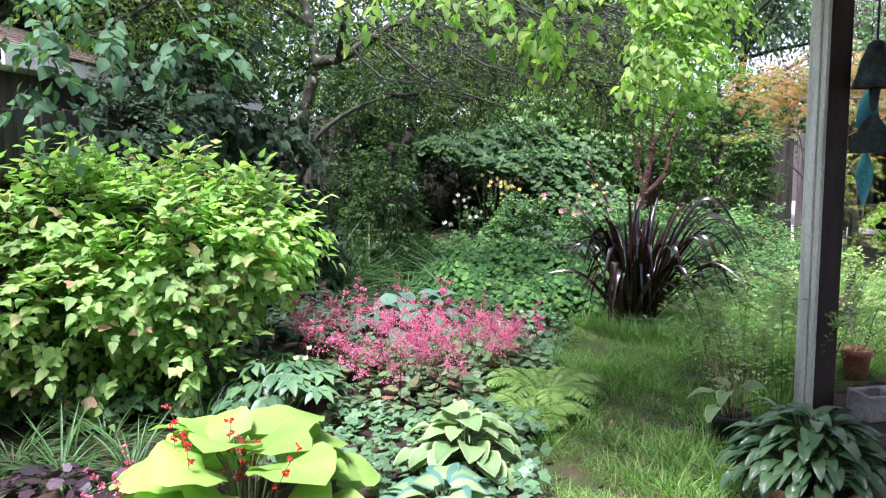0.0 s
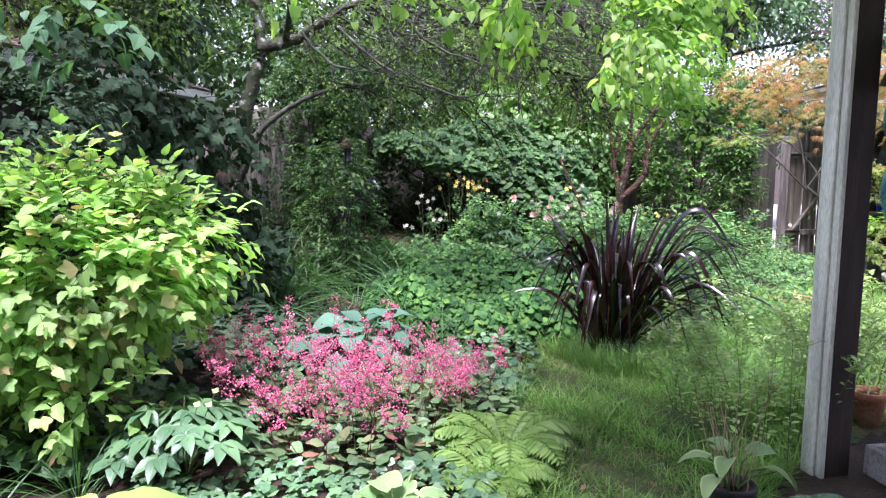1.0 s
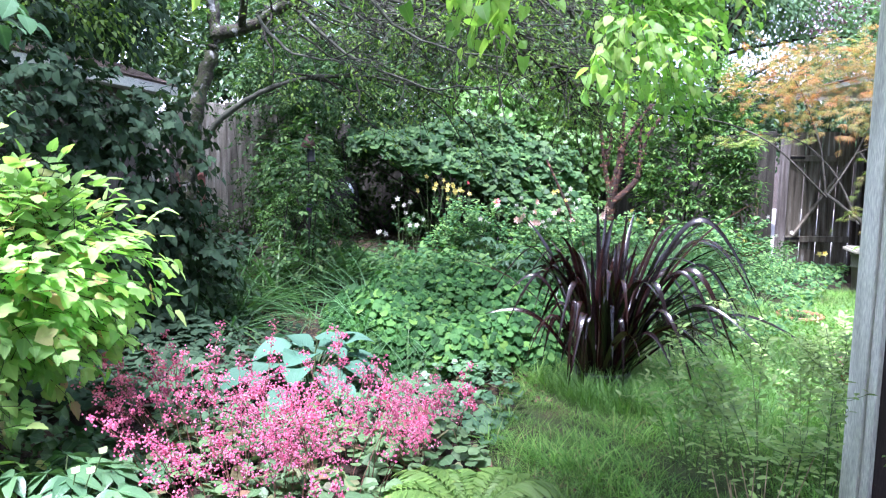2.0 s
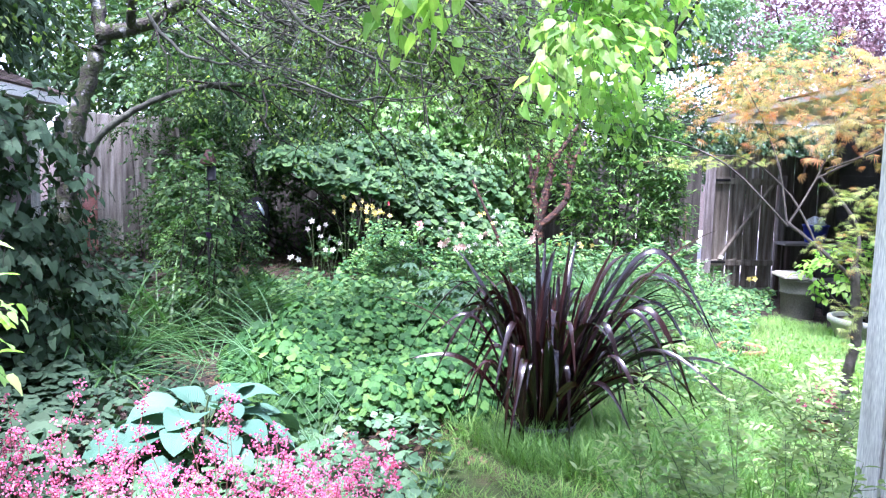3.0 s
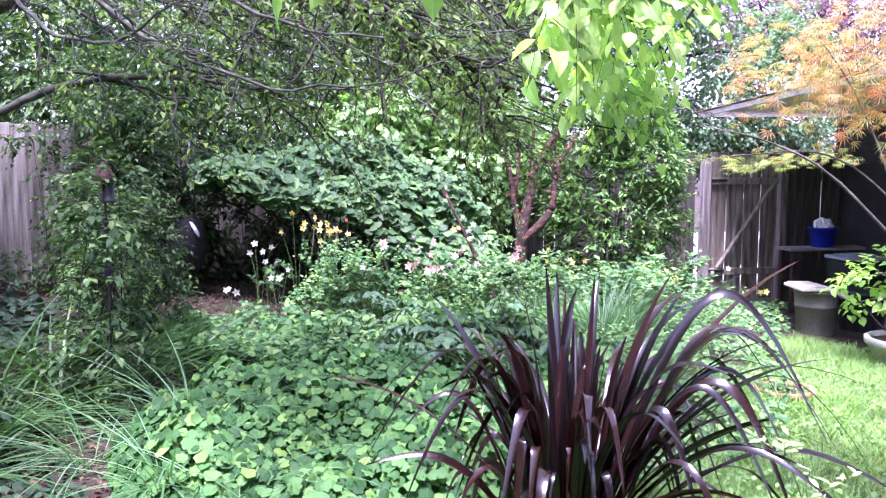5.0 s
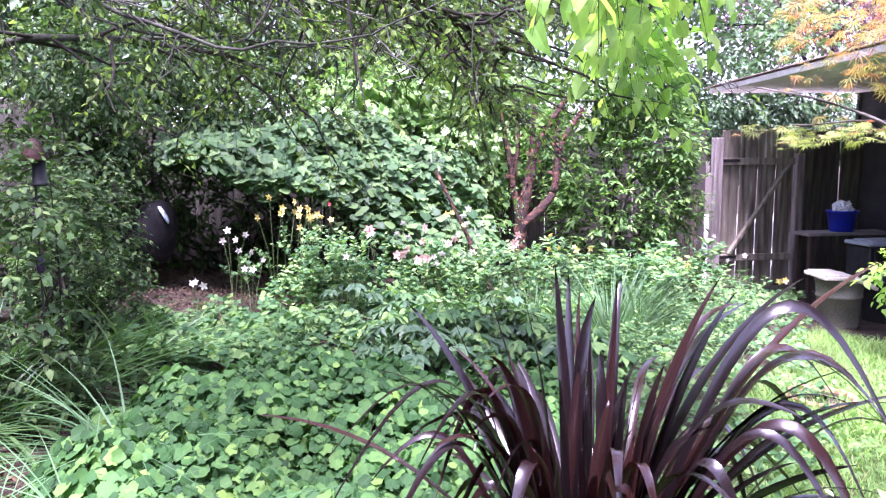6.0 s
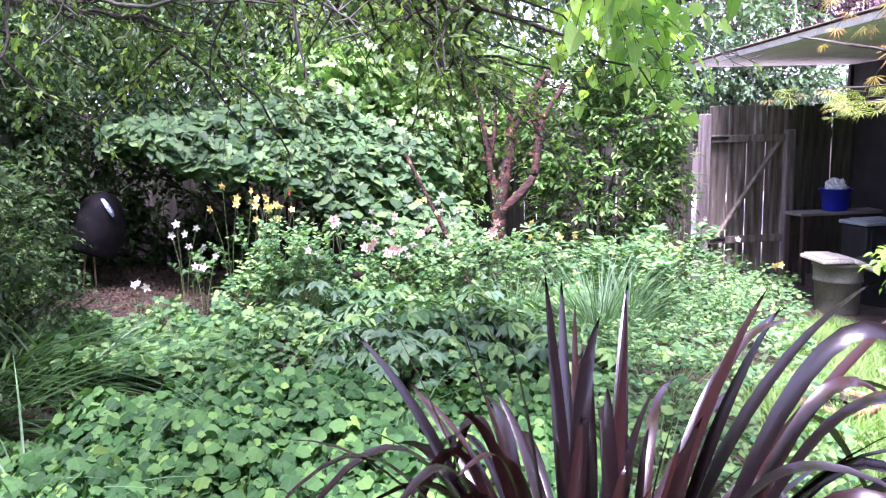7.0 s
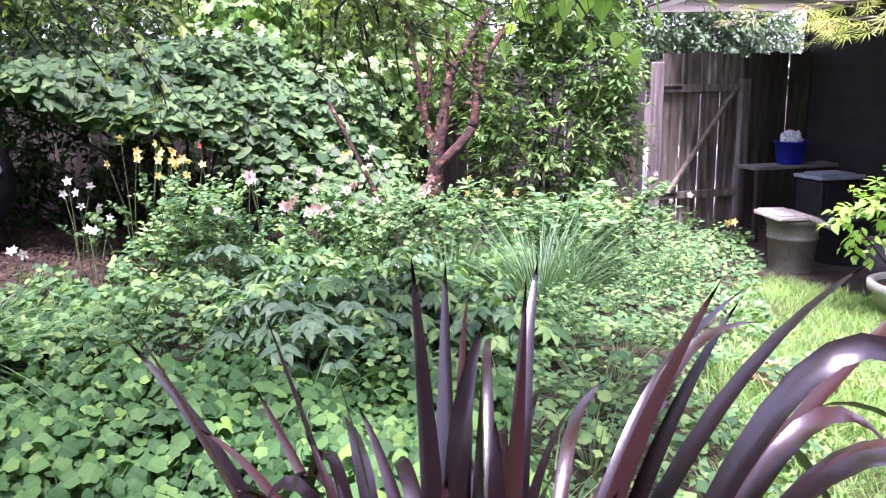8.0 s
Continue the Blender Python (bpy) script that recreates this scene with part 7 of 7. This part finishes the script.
cover("bark_mulch", "brown bark chips and dry leaves", [(-1.0, 10.8), (1.0, 10.9), (1.2, 13.4), (-1.2, 13.4)], 6000, 0.036, T_SMALL, 0.015, M_CHIP, "mulch")
cover("leaf_litter", "dry brown leaf litter", [(-1.4, 7.0), (-0.8, 5.8), (0.0, 6.6), (0.4, 6.2), (1.2, 5.9), (1.1, 6.6), (0.1, 7.4), (-0.6, 8.0), (-1.4, 9.0)], 1500, 0.04, T_SMALL, 0.015, M_STRAW, "mulch")
cover("leaf_litter", "dry leaves and straw on the grass path", [(0.6, 2.6), (1.3, 2.6), (1.5, 3.7), (1.6, 4.4), (1.1, 5.5), (0.75, 4.6)], 260, 0.04, T_SMALL, 0.02, M_STRAW, "mulch")


# ---------------------------------------------------------------- columbine flowers
def columbine(x, y, h, material, label, petals=5, size=0.033, heads=3):
    z = float(ground_z(x, y))
    ob = thing("columbine", (x, y, z), label, "flower", "columbines in the bed")
    st = Geo()
    for i in range(heads):
        e = np.array([x + rng.normal(0, 0.07), y + rng.normal(0, 0.07), z + h * rng.uniform(0.82, 1.05)])
        strands(st, np.array([[(x, y, z), (x * 0.6 + e[0] * 0.4, y * 0.6 + e[1] * 0.4, z + h * 0.55), e]]), 0.0028, 0.0016, 4)
        b = np.arange(petals) * 2 * np.pi / petals + rng.uniform(0, 1)
        f = unit(np.array([rng.normal(0, 0.5), -1.0, rng.normal(0, 0.5)]))
        u = unit(np.cross(f, [0, 0, 1.0]))
        w = np.cross(u, f)
        g = Geo()
        place(g, blade_leaf(0.30, 3, "ovate", droop=-0.15), np.tile(e, (petals, 1)), np.cos(b)[:, None] * u + np.sin(b)[:, None] * w + 0.15 * f, np.tile(f, (petals, 1)), size * rng.uniform(0.9, 1.2))
        place(g, blade_leaf(0.34, 3, "ovate", droop=0.0), np.tile(e, (petals, 1)), 0.5 * np.cos(b + 0.6)[:, None] * u + 0.5 * np.sin(b + 0.6)[:, None] * w + 0.8 * f, np.tile(f, (petals, 1)), size * 0.55)
        part("flower", g, material, ob)
    part("stem", st, M_STEM, ob)
    return ob


for x, y, h in ((0.62, 11.25, 0.95), (0.86, 11.1, 0.85), (0.80, 11.3, 1.02), (0.95, 11.2, 0.95), (0.72, 11.35, 0.9), (1.0, 11.35, 0.82), (2.1, 11.2, 0.9), (3.1, 11.2, 0.78), (3.3, 11.0, 0.75)):
    columbine(x, y, h, F_YELLOW, "columbine with pale yellow spurred flowers")
for x, y, h in ((0.28, 11.1, 0.72), (0.36, 11.0, 0.62), (1.5, 11.3, 0.85), (1.75, 11.4, 0.8), (2.35, 11.5, 0.95), (2.5, 11.2, 0.85), (0.05, 10.4, 0.45), (0.45, 10.6, 0.5), (2.0, 10.8, 0.6), (1.2, 10.8, 0.55)):
    columbine(x, y, h, F_WHITE, "columbine with white star flowers")
for x, y, h in ((1.65, 10.9, 0.60), (1.8, 10.8, 0.58), (2.2, 11.0, 0.7), (2.75, 11.1, 0.75), (1.95, 11.3, 0.75)):
    columbine(x, y, h, F_BLUSH, "columbine with blush cream flowers", 6, 0.044)
for x, y, h in ((5.05, 11.9, 0.86), (4.95, 12.1, 0.72), (5.2, 11.7, 0.62)):
    columbine(x, y, h, F_WHITE, "rose-like white flowers on long thin stems", 5, 0.034, 2)
for x, y, h in ((4.85, 12.0, 0.6), (4.7, 11.8, 0.5), (5.6, 11.6, 0.4)):
    columbine(x, y, h, F_YELLOW, "pale yellow flowers on thin stems near the gate", 5, 0.045, 2)
columbine(1.39, 11.15, 0.76, F_ROSE, "columbine with rose red flower", 6, 0.046, 1)
columbine(1.15, 11.4, 1.0, F_ROSE, "columbine with orange-pink flower", 5, 0.026, 1)
flower_stems("pink_pot_flowers", (3.14, 6.28, 0.10), "pink blooms in a terracotta pot", "flowers", spikes(3.14, 6.28, 0.1, 0.1, 9, 0.16, 0.3) + np.array([0, 0, 0.08]), mound(3.14, 6.28, 0.12, 0.14, 0.16, 60, 0.05, T_ROUND, 0.12), L_COVER, F_PINK, T_BELL, per=22, spread=0.02, size=0.014)


# ---------------------------------------------------------------- garden ornaments and objects
def hook_ornament():
    """Dark domed metal ornament with a pale face, hung on a twisted crook and standing on a thin stake."""
    x, y = -0.50, 12.0
    z = float(ground_z(x, y))
    ob = thing("garden_ornament", (x, y, z), "black domed metal ornament with pale blue face on thin legs", "ornament")
    g = Geo()
    lathe(g, [(0.0, 0.42), (0.04, 0.41), (0.10, 0.36), (0.165, 0.24), (0.20, 0.06), (0.20, -0.08), (0.185, -0.10), (0.17, -0.08), (0.12, 0.25), (0.0, 0.36)], (0, 0, 0), 26, 0.05)
    turned(g, 0, Matrix.Translation((x - 0.03, y, z + 0.44)) @ Matrix.Rotation(radians(24), 4, "Y") @ Matrix.Diagonal((1.15, 1.1, 1.0, 1)))
    part("dome", g, M_SOOT, ob)
    g = Geo()
    lathe(g, [(0.0, 0.03), (0.02, 0.028), (0.04, 0.018), (0.045, 0.0), (0.0, -0.01)], (0, 0, 0), 18, squash=(2.0, 1.1))
    turned(g, 0, Matrix.Translation((x + 0.135, y - 0.13, z + 0.70)) @ Matrix.Rotation(radians(62), 4, "Y"))
    part("face", g, M_PALE_BLUE, ob, "pale blue enamel cup")
    t = np.linspace(0, 1, 60)
    up = np.column_stack([x + 0.08 - 0.05 * t + 0.014 * np.cos(t * 60), y + 0.014 * np.sin(t * 60), z + 0.90 + 0.36 * t])
    arc = np.column_stack([x + 0.11 - 0.08 * np.cos(t * np.pi), np.full(60, y), z + 1.26 + 0.08 * np.sin(t * np.pi)])
    g = Geo()
    strands(g, up[None], 0.007, 0.007, 6)
    strands(g, arc[None], 0.007, 0.005, 6)
    part("crook", g, M_IRON, ob, "twisted black iron crook")
    for foot, knee, top in (((x - 0.02, y, z - 0.05), (x - 0.02, y, z + 0.3), (x - 0.01, y, z + 0.64)), ((x - 0.12, y - 0.04, z - 0.02), (x - 0.09, y - 0.02, z + 0.25), (x - 0.02, y, z + 0.62))):
        part("leg", strands(Geo(), np.array([[foot, knee, top]]), 0.008, 0.007, 6), M_BAMBOO, ob, "thin pale stake")
    return ob


hook_ornament()


def bird_feeder():
    """Pole feeder: red conical cap, dark tube, a coil and a purple ornament."""
    x, y = -0.50, 8.62
    z = float(ground_z(x, y))
    ob = thing("bird_feeder", (x, y, z), "pole feeder with brick-red cone cap, coil and purple ornament", "bird feeder")
    g = Geo()
    strands(g, np.array([[(x, y, z - 0.05), (x, y, 0.7), (x, y, 1.42)]]), 0.006, 0.006, 8)
    part("pole", g, M_IRON, ob)
    g = Geo()
    lathe(g, [(0.0, 0.11), (0.015, 0.105), (0.072, 0.0), (0.068, -0.006), (0.0, 0.015)], (x, y, 1.42), 20)
    part("cap", g, M_BRICK_RED, ob, "brick-red conical cap")
    g = Geo()
    lathe(g, [(0.0, -0.14), (0.042, -0.14), (0.045, -0.13), (0.034, -0.12), (0.034, 0.0), (0.0, 0.0)], (x + 0.02, y, 1.43), 16)
    part("seed_tube", g, M_BLACK, ob, "dark seed tube")
    t = np.linspace(0, 1, 90)
    g = Geo()
    strands(g, np.column_stack([x + 0.024 * np.cos(t * 38), y + 0.024 * np.sin(t * 38), 1.24 - 0.22 * t])[None], 0.005, 0.005, 5)
    part("coil", g, M_IRON, ob, "dark metal coil")
    g = Geo()
    lathe(g, [(0.0, 0.10), (0.014, 0.09), (0.024, 0.055), (0.02, 0.02), (0.008, 0.0), (0.0, 0.0)], (x, y, 0.84), 14)
    part("drop", g, M_PURPLE, ob, "purple glass drop")
    return ob


bird_feeder()


def wind_bells():
    """Cast bronze wind bell: hanger, flared bell, clapper and a triangular sail."""
    x, y = 2.25, 4.25
    k = 1.62                                                      # size of the bell
    ob = thing("wind_bell", (x, y, 2.6), "dark bronze wind bell with clapper and triangular sail", "wind bell")
    g = Geo()
    strands(g, np.array([[(x, y, 2.6), (x, y, 2.3), (x, y, 1.97)]]), 0.006, 0.006, 6)
    part("cord", g, M_BRONZE, ob)
    g = Geo()
    lathe(g, [(0.0, 0.15), (0.012, 0.15), (0.025, 0.14), (0.045, 0.09), (0.058, 0.035), (0.072, 0.0), (0.066, 0.0), (0.05, 0.04), (0.02, 0.12), (0.0, 0.13)], (0, 0, 0), 24)
    turned(g, 0, Matrix.Translation((x, y, 1.76)) @ Matrix.Scale(k, 4))
    part("bell", g, M_BRONZE, ob, "flared bronze bell")
    g = Geo()
    lathe(g, [(0.0, 0.0), (0.012, 0.03), (0.018, 0.09), (0.0, 0.1)], (0, 0, 0), 10)
    turned(g, 0, Matrix.Translation((x, y, 1.62)) @ Matrix.Scale(k, 4))
    part("clapper", g, M_BRONZE, ob)
    g = Geo()
    lathe(g, [(0.004, 0.125), (0.012, 0.12), (0.04, 0.08), (0.066, 0.0), (0.062, -0.002), (0.0, -0.002)], (0, 0, 0), 20, squash=(1, 0.16))
    turned(g, 0, Matrix.Translation((x, y, 1.43)) @ Matrix.Rotation(radians(-25), 4, "Z") @ Matrix.Scale(k, 4))
    part("sail", g, M_BRONZE, ob, "triangular bronze sail")
    return ob


wind_bells()


def ribbon_spinner():
    x, y = 2.31, 4.42
    ob = thing("ribbon_spinner", (x, y, 2.6), "turquoise twisted cloth spinner hanging from the porch", "wind spinner")
    g = Geo()
    strands(g, np.array([[(x, y, 2.6), (x, y, 2.2), (x, y, 1.92)]]), 0.002, 0.002, 4)
    part("cord", g, M_BLACK, ob)
    s = np.linspace(0, 1, 50)
    w = 0.055 * np.sin(np.pi * (0.08 + 0.9 * s)) ** 0.5
    a = s * 7
    mid = np.column_stack([np.full(50, x), np.full(50, y), 1.92 - 0.78 * s])
    off = np.column_stack([np.cos(a) * w, np.sin(a) * w, np.zeros(50)])
    n = np.column_stack([-np.sin(a), np.cos(a), np.zeros(50)]) * 0.002
    v = np.stack([mid - off + n, mid + off + n, mid + off - n, mid - off - n], 1).reshape(-1, 3)
    f = []
    for i in range(49):
        for q in range(4):
            A, B = 4 * i + q, 4 * i + (q + 1) % 4
            f += [(A, B, B + 4), (A, B + 4, A + 4)]
    part("ribbon", Geo().add(v, f), M_TURQ, ob)
    return ob


ribbon_spinner()


def cinder_block(x, y, turn):
    ob = thing("cinder_block", (x, y, 0), "grey hollow concrete block beside the porch post", "concrete block", "concrete blocks")
    g = Geo()
    for a in ((-0.195, -0.165), (-0.02, 0.02), (0.165, 0.195)):
        box(g, a[0], a[1], -0.0665, 0.0665, 0, 0.14, 0.006)
    for b in ((-0.097, -0.067), (0.067, 0.097)):
        box(g, -0.195, 0.195, b[0], b[1], 0, 0.14, 0.006)
    turned(g, 0, Matrix.Translation((x, y, 0.0)) @ Matrix.Rotation(radians(turn), 4, "Z"))
    part("block", g, M_CONCRETE, ob, smooth=False)
    return ob


cinder_block(2.44, 4.27, 8)
cinder_block(2.85, 4.33, 8)


def bench():
    """Narrow potting bench against the fence: grey plank on dark legs."""
    z0 = float(ground_z(7.4, 13.2))
    ob = thing("potting_bench", (7.4, 13.2, z0), "narrow potting bench with grey plank top in shade", "bench")
    for i in range(2):
        g = Geo()
        box(g, 6.95, 8.5, 13.02 + i * 0.17, 13.18 + i * 0.17, 0.40, 0.44, 0.006)
        part("plank", g, M_PLANK, ob, smooth=False)
    for x in (7.02, 8.4):
        for y in (13.06, 13.31):
            g = Geo()
            box(g, x - 0.03, x + 0.03, y - 0.03, y + 0.03, float(ground_z(x, y)) - 0.03, 0.40)
            part("leg", g, M_BROWN_PAINT, ob, smooth=False)
    return ob


bench()


def bucket():
    ob = thing("blue_bucket", (7.5, 13.16, 0.442), "bright blue plastic bucket standing on the bench", "bucket")
    g = Geo()
    lathe(g, [(0, 0), (0.135, 0), (0.14, 0.01), (0.178, 0.24), (0.19, 0.24), (0.19, 0.262), (0.172, 0.262), (0.133, 0.02), (0, 0.02)], (7.5, 13.16, 0.442), 32)
    part("body", g, M_BLUE, ob)
    bag = thing("plastic_bag", (7.5, 13.16, 0.47), "crumpled white plastic bag in the blue bucket", "bag")
    bm = bmesh.new()
    bmesh.ops.create_icosphere(bm, subdivisions=4, radius=1)
    for v in bm.verts:
        k = 0.8 + 0.5 * abs(noise.noise(v.co * 2.6)) + 0.25 * noise.noise(v.co * 7)
        v.co = Vector((v.co.x * 0.125 * k, v.co.y * 0.12 * k, v.co.z * 0.13 * k))
    bm.verts.index_update()
    g = Geo().add([tuple(v.co + Vector((7.5, 13.16, 0.70))) for v in bm.verts], [[v.index for v in f.verts] for f in bm.faces])
    bm.free()
    part("film", g, M_BAG, bag, smooth=False)
    return ob


bucket()


def bin_box():
    """Tapered olive plastic barrel with a loose beige lid."""
    x, y = 6.20, 11.42
    z = float(ground_z(x, y))
    ob = thing("storage_bin", (x, y, z), "olive plastic barrel with beige lid askew", "bin")
    g = Geo()
    lathe(g, [(0, 0), (0.185, 0), (0.19, 0.02), (0.21, 0.30), (0.223, 0.305), (0.223, 0.325), (0.217, 0.33), (0.226, 0.45), (0.238, 0.455), (0.238, 0.49), (0.222, 0.49), (0.18, 0.03), (0, 0.03)], (x, y, z), 34)
    part("barrel", g, M_OLIVE, ob, "ribbed olive barrel")
    g = Geo()
    box(g, -0.265, 0.02, -0.245, 0.245, 0, 0.035, 0.014)
    box(g, -0.24, 0.0, -0.215, 0.215, 0.036, 0.052, 0.008)
    turned(g, 0, Matrix.Translation((x, y, z + 0.50)) @ Matrix.Rotation(radians(-12), 4, "Z"))
    slope = Geo()
    box(slope, 0.0, 0.255, -0.25, 0.25, 0, 0.035, 0.014)
    box(slope, 0.03, 0.23, -0.215, 0.215, 0.036, 0.050, 0.008)
    turned(slope, 0, Matrix.Translation((x, y, z + 0.50)) @ Matrix.Rotation(radians(-12), 4, "Z") @ Matrix.Translation((0.025, 0, 0.002)) @ Matrix.Rotation(radians(24), 4, "Y"))
    part("lid_flap", slope, M_BEIGE, ob, "beige plastic lid folded down", smooth=False)
    part("lid", g, M_BEIGE, ob, "beige plastic lid", smooth=False)
    return ob


bin_box()


def dark_barrel(name, x, y, r, h, label, lid=True):
    z = float(ground_z(x, y))
    ob = thing(name, (x, y, z), label, "bin")
    g = Geo()
    lathe(g, [(0, 0), (r * 0.85, 0), (r * 0.88, 0.02), (r, h - 0.06), (r * 1.06, h - 0.055), (r * 1.06, h - 0.02), (r, h - 0.01), (0, h)], (x, y, z), 28)
    part("body", g, M_BLACK, ob)
    for s in (-1, 1):
        g = Geo()
        box(g, x + s * r * 1.06 - 0.02, x + s * r * 1.06 + 0.02, y - 0.05, y + 0.05, z + h - 0.12, z + h - 0.06)
        part("handle", g, M_BLACK, ob, smooth=False)
    return ob


dark_barrel("storage_tub", 7.15, 11.9, 0.27, 0.50, "dark round tub in the shade by the wall")


def utility_box():
    """Black plastic storage box on short feet with a pale blue-grey lid."""
    x, y = 7.55, 12.58
    z = float(ground_z(x, y))
    ob = thing("storage_box", (x, y, z), "black plastic storage box with pale blue-grey lid by the wall", "box")
    g = Geo()
    box(g, x - 0.26, x + 0.26, y - 0.2, y + 0.2, z + 0.02, 0.34, 0.02)
    part("body", g, M_BLACK, ob, smooth=False)
    for dx in (-0.18, 0.18):
        g = Geo()
        box(g, x + dx - 0.012, x + dx + 0.012, y - 0.215, y - 0.198, z + 0.1, 0.30, 0.004)
        part("rib", g, M_BLACK, ob, smooth=False)
    g = Geo()
    box(g, x - 0.28, x + 0.28, y - 0.22, y + 0.22, 0.344, 0.385, 0.012)
    box(g, x - 0.20, x + 0.20, y - 0.15, y + 0.15, 0.388, 0.405, 0.008)
    part("lid", g, M_LID, ob, "pale blue-grey lid", smooth=False)
    return ob


utility_box()


def stakes():
    ob = thing("bamboo_stakes", (5.15, 12.6, 0.1), "bundle of pale bamboo stakes standing in a pot", "stakes")
    for dx, dy, h, lx in ((-0.05, 0.0, 1.02, 0.02), (0.03, 0.03, 1.08, 0.05), (0.07, -0.02, 1.05, 0.0), (-0.09, 0.04, 0.85, -0.08)):
        g = Geo()
        strands(g, np.array([[(5.15 + dx, 12.6 + dy, 0.08), (5.15 + dx + lx * 0.5, 12.6 + dy, h * 0.5), (5.15 + dx + lx, 12.6 + dy, h - 0.1)]]), 0.010, 0.008, 7)
        part("stake", g, M_BAMBOO, ob)
    return ob


stakes()


def red_trestle():
    """Small salmon-red painted trestle standing against the fence: panel, top bar and one leg."""
    x, y = -2.36, 12.08
    z = float(ground_z(x, y))
    top = 0.98 - z
    ob = thing("garden_trestle", (x, y, z), "faded salmon-red wooden trestle standing against the grey fence", "trestle")
    for name, dims in (("panel", (-0.02, 0.14, -0.02, 0.02, 0.0, top)), ("leg", (-0.20, -0.15, -0.02, 0.02, 0.0, top)), ("top_bar", (-0.22, 0.16, -0.035, 0.035, top + 0.002, top + 0.05))):
        g = Geo()
        box(g, *dims, 0.008)
        turned(g, 0, Matrix.Translation((x, y, z)) @ Matrix.Rotation(radians(8), 4, "Z"))
        part(name, g, M_SALMON, ob, smooth=False)
    return ob


red_trestle()
